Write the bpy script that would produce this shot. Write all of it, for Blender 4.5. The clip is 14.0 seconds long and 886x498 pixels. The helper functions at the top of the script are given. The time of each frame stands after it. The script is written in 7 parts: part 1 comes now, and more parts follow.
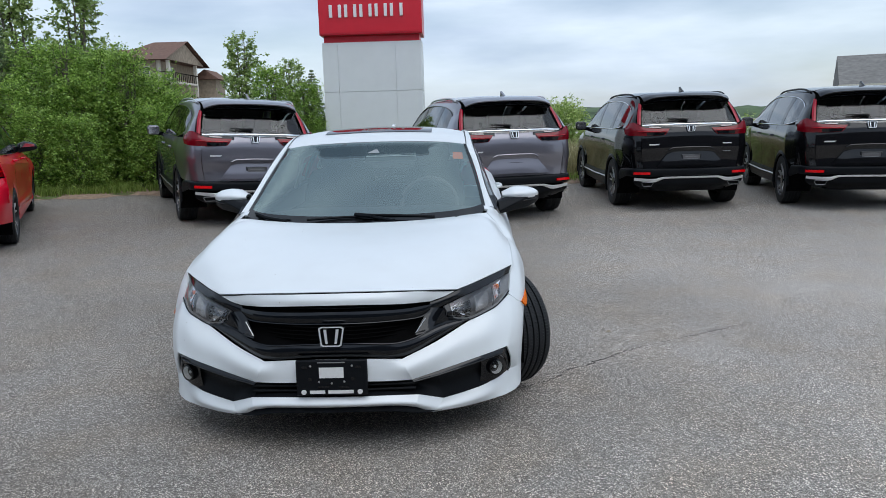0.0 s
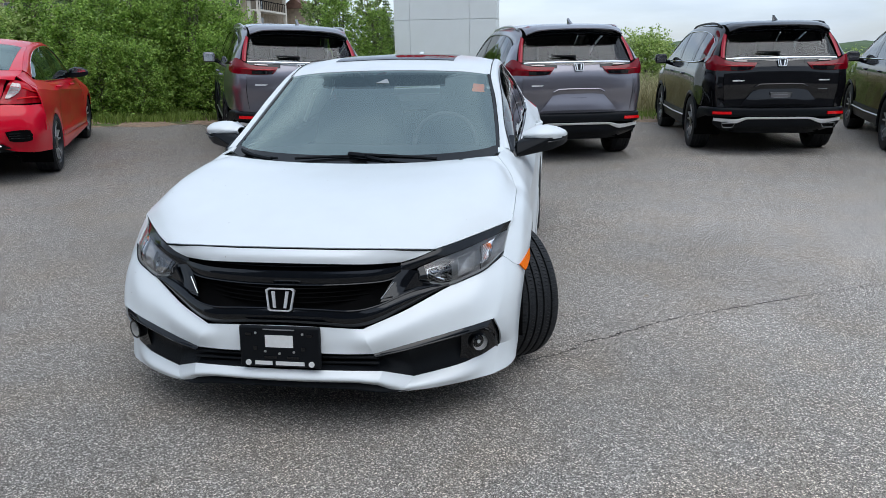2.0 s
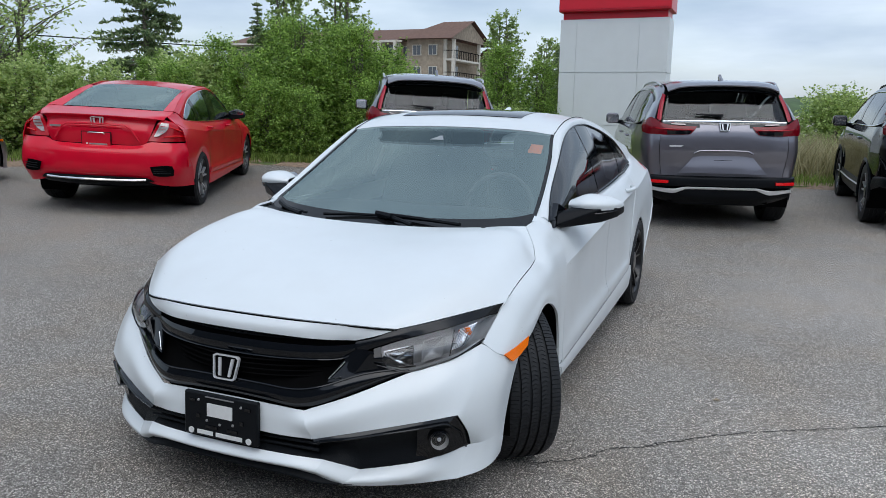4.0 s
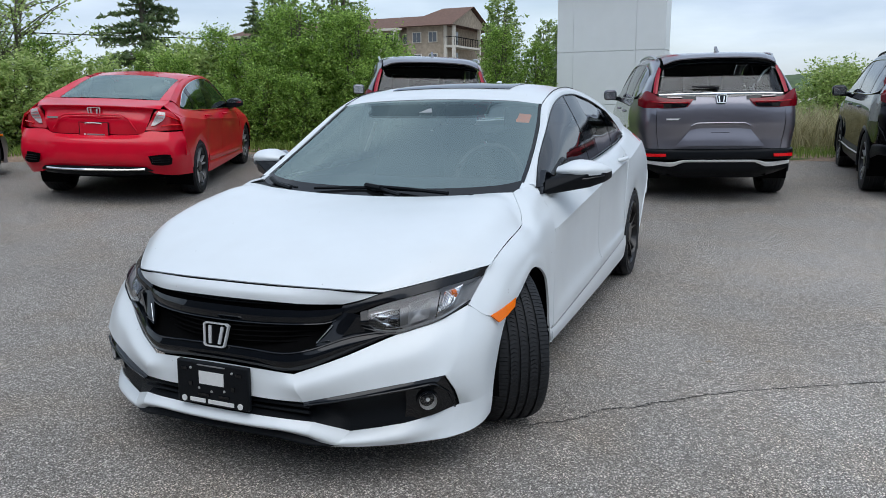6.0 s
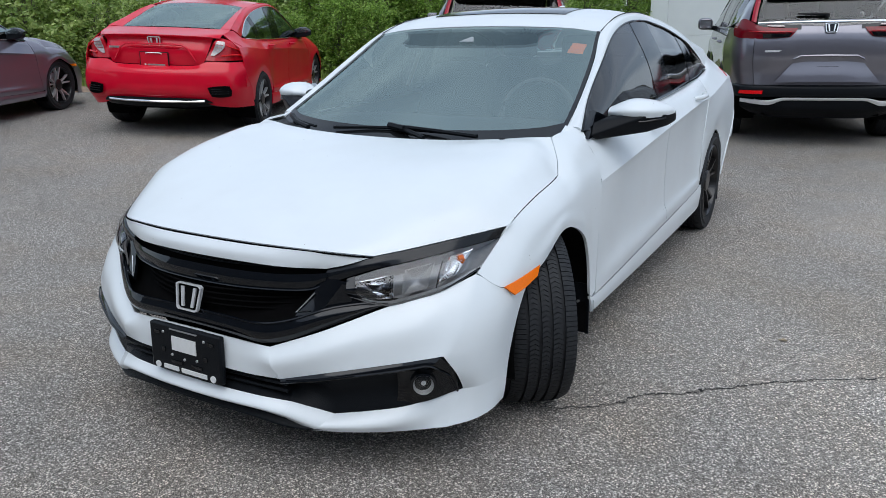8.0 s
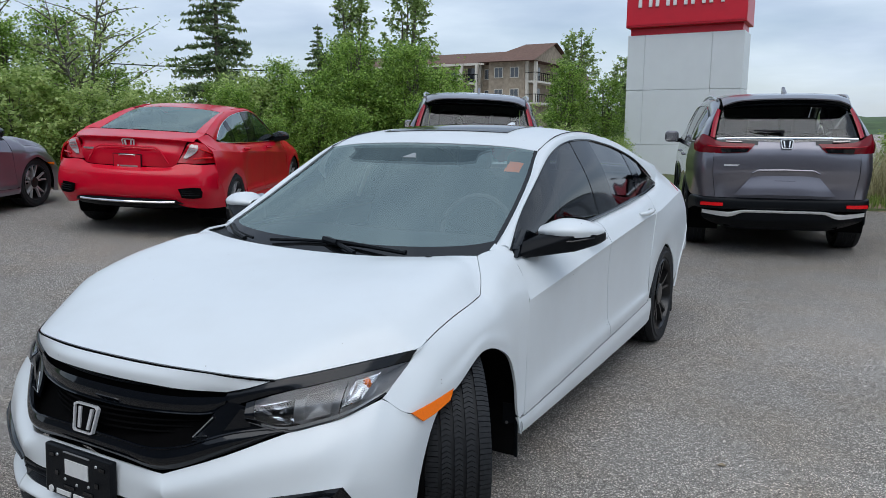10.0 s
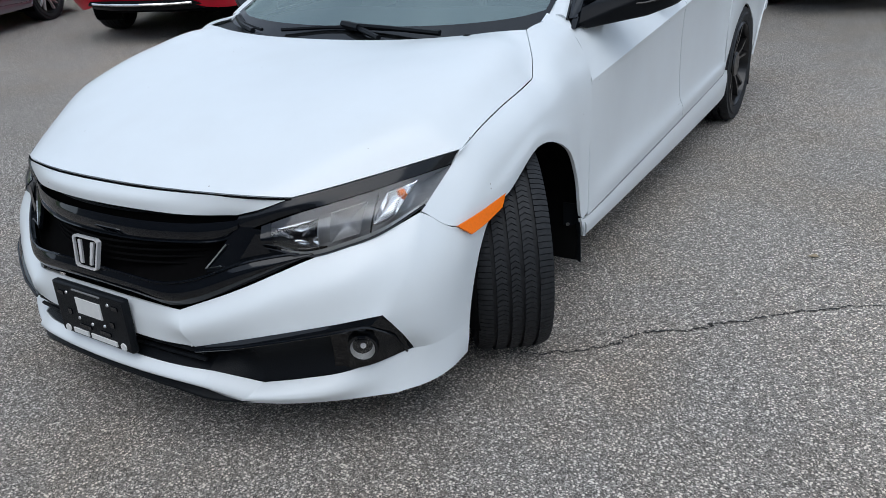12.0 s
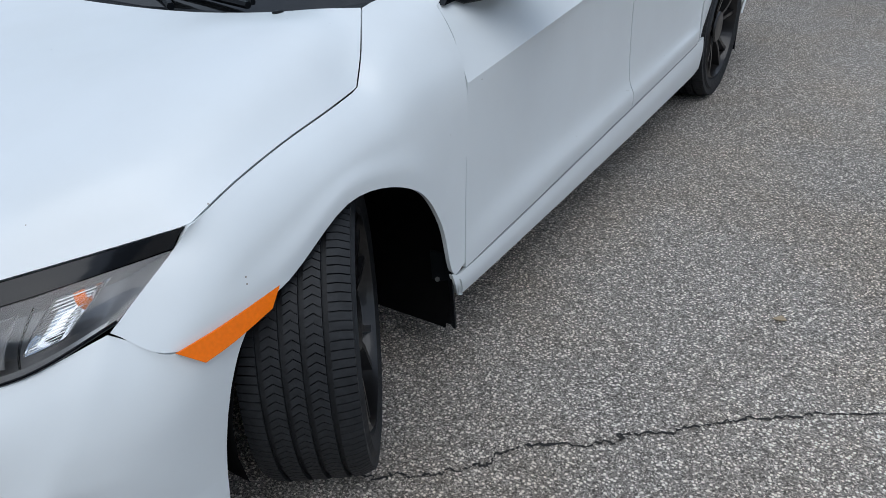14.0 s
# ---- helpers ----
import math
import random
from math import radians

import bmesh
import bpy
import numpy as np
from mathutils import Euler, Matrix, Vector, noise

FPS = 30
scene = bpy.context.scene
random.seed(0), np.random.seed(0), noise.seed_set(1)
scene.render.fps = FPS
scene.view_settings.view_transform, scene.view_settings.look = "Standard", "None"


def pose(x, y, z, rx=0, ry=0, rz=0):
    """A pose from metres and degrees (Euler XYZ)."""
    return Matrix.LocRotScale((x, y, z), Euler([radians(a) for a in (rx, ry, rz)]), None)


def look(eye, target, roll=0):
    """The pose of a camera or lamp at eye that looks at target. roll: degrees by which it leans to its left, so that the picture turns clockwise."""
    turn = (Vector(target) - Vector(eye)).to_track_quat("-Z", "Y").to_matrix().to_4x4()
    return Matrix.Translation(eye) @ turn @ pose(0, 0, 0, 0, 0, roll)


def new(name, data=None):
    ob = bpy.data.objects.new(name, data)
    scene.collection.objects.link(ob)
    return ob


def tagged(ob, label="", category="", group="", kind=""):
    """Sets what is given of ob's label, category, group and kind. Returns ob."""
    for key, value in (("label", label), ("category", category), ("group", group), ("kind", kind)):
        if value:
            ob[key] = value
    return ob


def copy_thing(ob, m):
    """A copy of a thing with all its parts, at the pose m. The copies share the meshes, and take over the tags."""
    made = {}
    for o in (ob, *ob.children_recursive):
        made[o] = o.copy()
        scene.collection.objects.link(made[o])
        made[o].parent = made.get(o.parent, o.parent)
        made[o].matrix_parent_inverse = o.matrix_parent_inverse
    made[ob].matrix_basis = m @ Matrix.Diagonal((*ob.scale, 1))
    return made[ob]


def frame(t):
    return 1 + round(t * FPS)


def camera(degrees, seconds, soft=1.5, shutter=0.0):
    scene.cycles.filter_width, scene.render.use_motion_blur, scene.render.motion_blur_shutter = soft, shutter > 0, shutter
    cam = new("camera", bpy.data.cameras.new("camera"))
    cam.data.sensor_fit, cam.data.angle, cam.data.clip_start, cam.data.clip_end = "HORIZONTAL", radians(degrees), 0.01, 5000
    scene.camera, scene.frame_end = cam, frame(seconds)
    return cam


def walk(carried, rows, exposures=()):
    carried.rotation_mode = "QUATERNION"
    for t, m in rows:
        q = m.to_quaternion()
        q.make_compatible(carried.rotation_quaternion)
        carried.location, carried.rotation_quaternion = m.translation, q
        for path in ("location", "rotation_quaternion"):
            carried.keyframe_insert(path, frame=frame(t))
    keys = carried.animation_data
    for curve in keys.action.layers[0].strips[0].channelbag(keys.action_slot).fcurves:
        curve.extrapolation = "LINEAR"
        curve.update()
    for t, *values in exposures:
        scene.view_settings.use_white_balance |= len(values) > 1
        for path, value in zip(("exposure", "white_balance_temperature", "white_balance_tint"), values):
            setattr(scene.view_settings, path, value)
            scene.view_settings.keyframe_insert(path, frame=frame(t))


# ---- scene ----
cam = camera(61.9, 14.0, soft=0.8)
PATH = [
    (0, (0.586, -3.08, 1.431), (0.528, -1.109, 1.096), -1.6),
    (0.5, (0.597, -2.958, 1.418), (0.543, -0.989, 1.075), -2.1),
    (1, (0.618, -2.796, 1.41), (0.405, -0.847, 1.015), -1.2),
    (1.5, (0.753, -2.61, 1.397), (0.505, -0.682, 0.927), -1.5),
    (2, (0.979, -2.482, 1.389), (0.695, -0.567, 0.888), -0.9),
    (2.5, (1.113, -2.346, 1.378), (0.763, -0.448, 0.856), -0.2),
    (3, (1.283, -2.159, 1.402), (0.848, -0.278, 0.878), 0.2),
    (3.5, (1.499, -2.052, 1.394), (0.864, -0.212, 0.936), 1.0),
    (4, (1.622, -1.961, 1.43), (0.868, -0.147, 1.052), 0.9),
    (4.2, (1.642, -1.951, 1.424), (0.881, -0.135, 1.075), 0.1),
    (6.3, (1.713, -1.971, 1.343), (0.94, -0.181, 0.898), -1.3),
    (6.5, (1.712, -1.942, 1.34), (0.908, -0.188, 0.814), -2.0),
    (7, (1.697, -1.826, 1.316), (0.872, -0.1, 0.731), -2.0),
    (7.5, (1.691, -1.659, 1.329), (0.793, 0.026, 0.734), -2.4),
    (8, (1.766, -1.466, 1.324), (0.803, 0.19, 0.747), -0.9),
    (8.5, (1.849, -1.346, 1.34), (0.797, 0.27, 0.811), 0.2),
    (8.7, (1.873, -1.319, 1.352), (0.779, 0.285, 0.873), -0.1),
    (10.8, (1.962, -1.304, 1.395), (1.066, 0.46, 1.102), 0.0),
    (11, (1.939, -1.27, 1.351), (0.964, 0.413, 0.884), -0.4),
    (11.5, (1.854, -1.138, 1.302), (0.832, 0.411, 0.557), -2.9),
    (12, (1.769, -0.966, 1.289), (0.758, 0.54, 0.444), -4.8),
    (12.5, (1.802, -0.723, 1.261), (0.821, 0.761, 0.346), -5.9),
    (13, (1.87, -0.468, 1.264), (1.01, 1.07, 0.317), -5.1),
    (13.5, (1.776, -0.24, 1.253), (0.946, 1.297, 0.279), -1.9),
    (14, (1.72, -0.052, 1.257), (0.746, 1.366, 0.238), -3.4),
]
walk(cam, [(t, look(eye, target, roll)) for t, eye, target, roll in PATH], [(0, 0.33), (0.5, 0.38), (1.0, 0.38), (2.5, 0.48), (3.0, 0.46), (4.0, 0.31), (6.3, 0.38), (7.5, 0.43), (8.7, 0.37), (10.8, 0.17), (11.0, 0.17), (11.5, 0.36), (12.0, 0.36), (12.5, 0.31), (14, 0.20)])

# ---- sky and sun: a bright day under thin, broken cloud ----
world = bpy.data.worlds.new("sky")
scene.world = world
world.use_nodes = True


def build_sky():
    nt = world.node_tree
    nt.nodes.clear()
    out = nt.nodes.new("ShaderNodeOutputWorld")
    bg = nt.nodes.new("ShaderNodeBackground")
    sky = nt.nodes.new("ShaderNodeTexSky")
    sky.sky_type, sky.sun_disc = "NISHITA", False
    sky.sun_elevation, sky.sun_rotation = radians(64), radians(149)
    sky.air_density, sky.dust_density, sky.ozone_density = 1.0, 1.5, 1.0
    gain = nt.nodes.new("ShaderNodeVectorMath")
    gain.operation = "SCALE"
    gain.inputs["Scale"].default_value = 0.11
    coord = nt.nodes.new("ShaderNodeTexCoord")
    mp = nt.nodes.new("ShaderNodeMapping")
    mp.inputs["Scale"].default_value = (1.0, 1.0, 4.5)
    mp.inputs["Location"].default_value = (0.3, 1.7, 0.2)
    cloud = nt.nodes.new("ShaderNodeTexNoise")
    cloud.inputs["Scale"].default_value, cloud.inputs["Detail"].default_value = 2.2, 7
    cloud.inputs["Roughness"].default_value = 0.55
    ramp = nt.nodes.new("ShaderNodeValToRGB")
    ramp.color_ramp.elements[0].position, ramp.color_ramp.elements[1].position = 0.30, 0.68
    ramp.color_ramp.elements[0].color, ramp.color_ramp.elements[1].color = (0.35, 0.35, 0.35, 1), (1, 1, 1, 1)
    shade = nt.nodes.new("ShaderNodeTexNoise")
    shade.inputs["Scale"].default_value, shade.inputs["Detail"].default_value = 3.6, 5
    tone = nt.nodes.new("ShaderNodeValToRGB")
    tone.color_ramp.elements[0].position, tone.color_ramp.elements[1].position = 0.3, 0.7
    tone.color_ramp.elements[0].color, tone.color_ramp.elements[1].color = (0.43, 0.53, 0.69, 1), (0.755, 0.86, 0.985, 1)
    mix = nt.nodes.new("ShaderNodeMix")
    mix.data_type = "RGBA"
    link = nt.links.new
    link(sky.outputs["Color"], gain.inputs[0])
    link(coord.outputs["Generated"], mp.inputs["Vector"])
    link(mp.outputs["Vector"], cloud.inputs["Vector"])
    link(mp.outputs["Vector"], shade.inputs["Vector"])
    link(cloud.outputs["Fac"], ramp.inputs["Fac"])
    link(shade.outputs["Fac"], tone.inputs["Fac"])
    link(ramp.outputs["Color"], mix.inputs["Factor"])
    link(gain.outputs["Vector"], mix.inputs["A"])
    link(tone.outputs["Color"], mix.inputs["B"])
    link(mix.outputs["Result"], bg.inputs["Color"])
    bg.inputs["Strength"].default_value = 1.0
    link(bg.outputs["Background"], out.inputs["Surface"])


build_sky()
sun = new("sun", bpy.data.lights.new("sun", "SUN"))
sun.data.energy, sun.data.angle, sun.data.color = 1.2, radians(60), (0.97, 0.985, 1.0)
sun.matrix_world = look((6, -8, 24), (0, 2, 0))

# ---- materials ----
def material(name, base, rough=0.5, metal=0.0, coat=0.0, grain=0.0, grain_scale=40.0, bump=0.0, spec=0.5, dirt=0.0, dirt_scale=3.0, dirt_color=(0.2, 0.19, 0.17), patchy=0.0, coat_rough=0.04):
    """A principled surface with a fine grain and broad uneven tones in object space."""
    m = bpy.data.materials.new(name)
    m.use_nodes = True
    nt = m.node_tree
    p = nt.nodes["Principled BSDF"]
    p.inputs["Base Color"].default_value = (*base, 1)
    p.inputs["Roughness"].default_value, p.inputs["Metallic"].default_value = rough, metal
    p.inputs["Coat Weight"].default_value, p.inputs["Coat Roughness"].default_value = coat, coat_rough
    p.inputs["Specular IOR Level"].default_value = spec
    co = nt.nodes.new("ShaderNodeTexCoord")
    last = None
    if grain or bump:
        n = nt.nodes.new("ShaderNodeTexNoise")
        n.inputs["Scale"].default_value, n.inputs["Detail"].default_value = grain_scale, 4
        nt.links.new(co.outputs["Object"], n.inputs["Vector"])
        mr = nt.nodes.new("ShaderNodeMapRange")
        mr.inputs["From Min"].default_value, mr.inputs["From Max"].default_value = 0.3, 0.7
        mr.inputs["To Min"].default_value, mr.inputs["To Max"].default_value = 1 - grain, 1 + grain
        nt.links.new(n.outputs["Fac"], mr.inputs["Value"])
        mul = nt.nodes.new("ShaderNodeVectorMath")
        mul.operation = "SCALE"
        mul.inputs[0].default_value = base
        nt.links.new(mr.outputs["Result"], mul.inputs["Scale"])
        last = mul.outputs["Vector"]
        if bump:
            b = nt.nodes.new("ShaderNodeBump")
            b.inputs["Strength"].default_value, b.inputs["Distance"].default_value = bump, 0.01
            nt.links.new(n.outputs["Fac"], b.inputs["Height"])
            nt.links.new(b.outputs["Normal"], p.inputs["Normal"])
    if dirt or patchy:
        n2 = nt.nodes.new("ShaderNodeTexNoise")
        n2.inputs["Scale"].default_value, n2.inputs["Detail"].default_value = dirt_scale, 6
        nt.links.new(co.outputs["Object"], n2.inputs["Vector"])
        mr2 = nt.nodes.new("ShaderNodeMapRange")
        mr2.inputs["From Min"].default_value, mr2.inputs["From Max"].default_value = 0.45, 0.75
        mr2.inputs["To Max"].default_value = max(dirt, patchy)
        nt.links.new(n2.outputs["Fac"], mr2.inputs["Value"])
        mx = nt.nodes.new("ShaderNodeMix")
        mx.data_type = "RGBA"
        mx.inputs["A"].default_value, mx.inputs["B"].default_value = (*base, 1), (*dirt_color, 1)
        if last:
            nt.links.new(last, mx.inputs["A"])
        nt.links.new(mr2.outputs["Result"], mx.inputs["Factor"])
        last = mx.outputs["Result"]
    if last:
        nt.links.new(last, p.inputs["Base Color"])
    return m


def glass(name, tint, ior=1.5, rough=0.02, see=0.8, gloss=(1, 1, 1)):
    """A thin pane: what lies behind it shows through the tint, and it mirrors the sky more at a slant."""
    m = bpy.data.materials.new(name)
    m.use_nodes = True
    nt = m.node_tree
    nt.nodes.remove(nt.nodes["Principled BSDF"])
    tr, gl, mix, fr = (nt.nodes.new("ShaderNode" + k) for k in ("BsdfTransparent", "BsdfGlossy", "MixShader", "Fresnel"))
    tr.inputs["Color"].default_value = (*[c * see for c in tint], 1)
    gl.inputs["Roughness"].default_value = rough
    gl.inputs["Color"].default_value = (*gloss, 1)
    fr.inputs["IOR"].default_value = ior
    link = nt.links.new
    link(fr.outputs["Fac"], mix.inputs["Fac"])
    link(tr.outputs["BSDF"], mix.inputs[1])
    link(gl.outputs["BSDF"], mix.inputs[2])
    link(mix.outputs["Shader"], nt.nodes["Material Output"].inputs["Surface"])
    return m


M_WHITE = material("white_paint", (0.70, 0.745, 0.765), 0.40, 0, 0.7, coat_rough=0.26, dirt=0.10, dirt_scale=5, dirt_color=(0.55, 0.54, 0.52), grain=0.01, grain_scale=9)


def chips(m, scale, share, size, color):
    """Sparse small chips and specks of road dirt over a paint."""
    nt = m.node_tree
    p = nt.nodes["Principled BSDF"]
    co = nt.nodes.new("ShaderNodeTexCoord")
    v = nt.nodes.new("ShaderNodeTexVoronoi")
    v.inputs["Scale"].default_value = scale
    c = nt.nodes.new("ShaderNodeSeparateColor")
    a, b, k = (nt.nodes.new("ShaderNodeMath") for _ in range(3))
    a.operation, b.operation, k.operation = "GREATER_THAN", "LESS_THAN", "MULTIPLY"
    a.inputs[1].default_value, b.inputs[1].default_value = 1 - share, size
    mx = nt.nodes.new("ShaderNodeMix")
    mx.data_type = "RGBA"
    mx.inputs["B"].default_value = (*color, 1)
    link = nt.links.new
    link(co.outputs["Object"], v.inputs["Vector"])
    link(v.outputs["Color"], c.inputs["Color"])
    link(c.outputs["Red"], a.inputs[0])
    link(v.outputs["Distance"], b.inputs[0])
    link(a.outputs["Value"], k.inputs[0])
    link(b.outputs["Value"], k.inputs[1])
    link(k.outputs["Value"], mx.inputs["Factor"])
    link(p.inputs["Base Color"].links[0].from_socket, mx.inputs["A"])
    link(mx.outputs["Result"], p.inputs["Base Color"])


chips(M_WHITE, 34, 0.07, 0.075, (0.30, 0.29, 0.27))
M_RED = material("red_paint", (0.63, 0.002, 0.023), 0.40, 0.0, 0.75, coat_rough=0.10, spec=0.06, grain=0.05, grain_scale=6)
M_GREY = material("grey_metal_paint", (0.185, 0.18, 0.207), 0.28, 0.75, 1.0, grain=0.06, grain_scale=120)
M_MAUVE = material("mauve_grey_paint", (0.215, 0.195, 0.23), 0.28, 0.6, 1.0, grain=0.06, grain_scale=120)
M_BLACK = material("black_paint", (0.004, 0.004, 0.005), 0.08, 0.0, 0.22, spec=0.35, grain=0.08, grain_scale=80)
M_GLOSS = material("gloss_black_trim", (0.0022, 0.003, 0.0045), 0.06, 0, 0.0, spec=0.45, dirt=0.02, dirt_scale=30, dirt_color=(0.12, 0.11, 0.1))
M_PIANO = material("piano_black", (0.0028, 0.004, 0.006), 0.05, spec=0.42, grain=0.1, grain_scale=30)
M_SATIN = material("black_plastic", (0.0072, 0.0085, 0.0105), 0.40, spec=0.10, grain=0.15, grain_scale=300, bump=0.15)
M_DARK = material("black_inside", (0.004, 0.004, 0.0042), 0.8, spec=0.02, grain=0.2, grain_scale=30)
M_CHROME = material("chrome", (0.75, 0.76, 0.78), 0.10, 1.0, grain=0.03, grain_scale=60)
M_SILVER = material("silver_trim", (0.62, 0.63, 0.64), 0.28, 0.9, grain=0.04, grain_scale=90)
M_RUBBER = material("tyre_rubber", (0.0175, 0.019, 0.0212), 0.60, spec=0.24, grain=0.25, grain_scale=70, bump=0.2, dirt=0.35, dirt_scale=14, dirt_color=(0.028, 0.030, 0.0325))
M_RIM = material("dark_rim", (0.018, 0.0175, 0.018), 0.30, 0.5, 0.3, grain=0.1, grain_scale=50)
M_RIMCUT = material("machined_rim", (0.66, 0.66, 0.67), 0.35, 0.6, grain=0.05, grain_scale=90)
M_AMBER = material("amber_lens", (0.86, 0.165, 0.0005), 0.25, 0, 0.0, spec=0.2, grain=0.06, grain_scale=160)
M_REDLENS = material("red_lens", (0.17, 0.002, 0.008), 0.07, 0, 0.0, spec=0.4, grain=0.2, grain_scale=70)
M_REDLENS2 = material("bright_red_lens", (0.30, 0.006, 0.020), 0.08, 0, 0.0, spec=0.35, grain=0.15, grain_scale=70)
M_LAMPRED = material("sedan_lamp_red", (0.45, 0.003, 0.012), 0.10, 0, 0.5, spec=0.2, grain=0.2, grain_scale=60)
M_REFLECT = material("red_reflector", (0.68, 0.003, 0.006), 0.2, 0, 0.2, spec=0.3, grain=0.15, grain_scale=200)
M_LIGHTBAR = material("light_bar_red", (0.45, 0.006, 0.016), 0.15, 0, 0.2, spec=0.3, grain=0.15, grain_scale=120)
M_CLEARLENS = material("pale_lens", (0.40, 0.35, 0.34), 0.12, 0.3, 0.3, grain=0.25, grain_scale=60)
M_INTERIOR = material("dark_fabric", (0.035, 0.036, 0.038), 0.8, grain=0.2, grain_scale=200, bump=0.2)
M_GRIP = material("grey_grip", (0.10, 0.10, 0.105), 0.6, grain=0.1, grain_scale=120)
M_DASH = material("dash_plastic", (0.030, 0.031, 0.033), 0.6, grain=0.15, grain_scale=250, bump=0.1)
M_FRIT = material("black_frit", (0.010, 0.011, 0.012), 0.08, spec=0.45, grain=0.1, grain_scale=30)
M_BADGE = material("bright_badge", (0.86, 0.87, 0.88), 0.30, 0.55, 0.5, grain=0.03, grain_scale=90)
M_PLATE = material("grey_plate", (0.26, 0.265, 0.27), 0.4, 0.3, grain=0.08, grain_scale=60)
M_STICKER = material("orange_sticker", (0.90, 0.27, 0.05), 0.5, grain=0.06, grain_scale=90)
M_PALE = material("pale_label", (0.72, 0.73, 0.72), 0.5, grain=0.04, grain_scale=60)
M_GLASS = glass("windscreen_glass", (0.68, 0.80, 0.78), 3.8, 0.12, 0.80, (0.82, 0.99, 0.94))
M_SHADE = glass("shade_film", (0.66, 0.68, 0.70), 1.001, 0.02, 1.0)
M_TINT = glass("tinted_glass", (0.20, 0.22, 0.23), 1.6, 0.02, 0.8)
M_TINTLT = glass("pale_side_glass", (0.60, 0.68, 0.67), 4.0, 0.02, 0.85, (0.88, 1.0, 0.97))
M_REARGLASS = glass("privacy_glass", (0.52, 0.58, 0.57), 1.55, 0.02, 0.9)
M_SIDEGLASS = glass("crossover_side_glass", (0.34, 0.38, 0.38), 2.3, 0.02, 0.8)
M_LENS = glass("clear_lens", (0.92, 0.94, 0.96), 1.6, 0.02, 0.92)
M_HEADIN = material("lamp_housing", (0.33, 0.335, 0.345), 0.35, 0.2, grain=0.1, grain_scale=60)
M_HEADTRIM = material("lamp_trim", (0.42, 0.43, 0.44), 0.30, 0.4, grain=0.06, grain_scale=60)
M_BROW = material("satin_black_brow", (0.0058, 0.007, 0.009), 0.14, spec=0.34, grain=0.1, grain_scale=60)

# ---- shaping helpers ----
def spline(pts, n):
    """n points on a smooth curve through pts, evenly by their index."""
    p = [np.array(q, float) for q in pts]
    if len(p) == 1:
        return [p[0]] * n
    out = []
    for k in range(n):
        s = k / (n - 1) * (len(p) - 1)
        i = min(int(s), len(p) - 2)
        f = s - i
        a, b = p[i], p[i + 1]
        z = p[i - 1] if i else 2 * a - b
        c = p[i + 2] if i + 2 < len(p) else 2 * b - a
        out.append(0.5 * (2 * a + (b - z) * f + (2 * z - 5 * a + 4 * b - c) * f * f + (3 * a - z - 3 * b + c) * f ** 3))
    return out


def straight(pts, n):
    """n points on the broken line through pts, evenly by length."""
    p = np.array(pts, float)
    d = np.r_[0, np.cumsum(np.linalg.norm(np.diff(p, axis=0), axis=1))]
    return [np.array([np.interp(s, d, p[:, k]) for k in range(3)]) for s in np.linspace(0, d[-1], n)]


def both(pts):
    """A half curve from the middle outward, carried over to the other side."""
    return [(-x, y, z) for x, y, z in reversed(pts[1:])] + list(pts)


def kinked(pts, at, near=0.12):
    """Adds a point close before and after each named one, so that the curve breaks there and runs straight between."""
    out = []
    for k, q in enumerate(pts):
        q = np.array(q, float)
        if k in at:
            out += [tuple(q + (np.array(pts[k - 1]) - q) * near), tuple(q), tuple(q + (np.array(pts[k + 1]) - q) * near)]
        else:
            out.append(tuple(q))
    return out


def loft(sections, nu, nv, gap=0.0):
    """A grid of points through the sections (curves of control points), nu along and nv across them."""
    rows = [spline(s, nu) for s in sections]
    cols = [spline([r[i] for r in rows], nv) for i in range(nu)]
    g = np.array([[cols[i][j] for i in range(nu)] for j in range(nv)])
    if gap:
        for axis in (0, 1):
            g = np.moveaxis(g, axis, 0)
            for a, b in ((0, 1), (-1, -2)):
                d = g[b] - g[a]
                ln = np.linalg.norm(d, axis=-1, keepdims=True)
                g[a] = g[a] + d / np.maximum(ln, 1e-6) * np.minimum(gap, ln * 0.45)
            g = np.moveaxis(g, 0, axis)
    return g


def sheet(g, side=1, bm=None):
    """Faces on a grid of points; side -1 puts it on the other side of the car."""
    bm = bm or bmesh.new()
    v = [[bm.verts.new((side * q[0], q[1], q[2])) for q in row] for row in g]
    for j in range(len(v) - 1):
        for i in range(len(v[0]) - 1):
            bm.faces.new((v[j][i], v[j][i + 1], v[j + 1][i + 1], v[j + 1][i]))
    return bm


def outward(bm, centre):
    bm.normal_update()
    s = sum((f.normal.dot(f.calc_center_median() - Vector(centre)) * f.calc_area() for f in bm.faces))
    if s < 0:
        bmesh.ops.reverse_faces(bm, faces=bm.faces[:])


def solid(bm, thick):
    """Gives a sheet its thickness, inward from its faces."""
    bm.normal_update()
    faces, rim = bm.faces[:], [e for e in bm.edges if e.is_boundary]
    low = {v: bm.verts.new(v.co - v.normal * thick) for v in bm.verts[:]}
    for e in rim:
        f = e.link_faces[0]
        a, b = [l.vert for l in e.link_loops[0:1]][0], e.link_loops[0].link_loop_next.vert
        bm.faces.new((b, a, low[a], low[b]))
    for f in faces:
        bm.faces.new([low[v] for v in reversed(f.verts)])


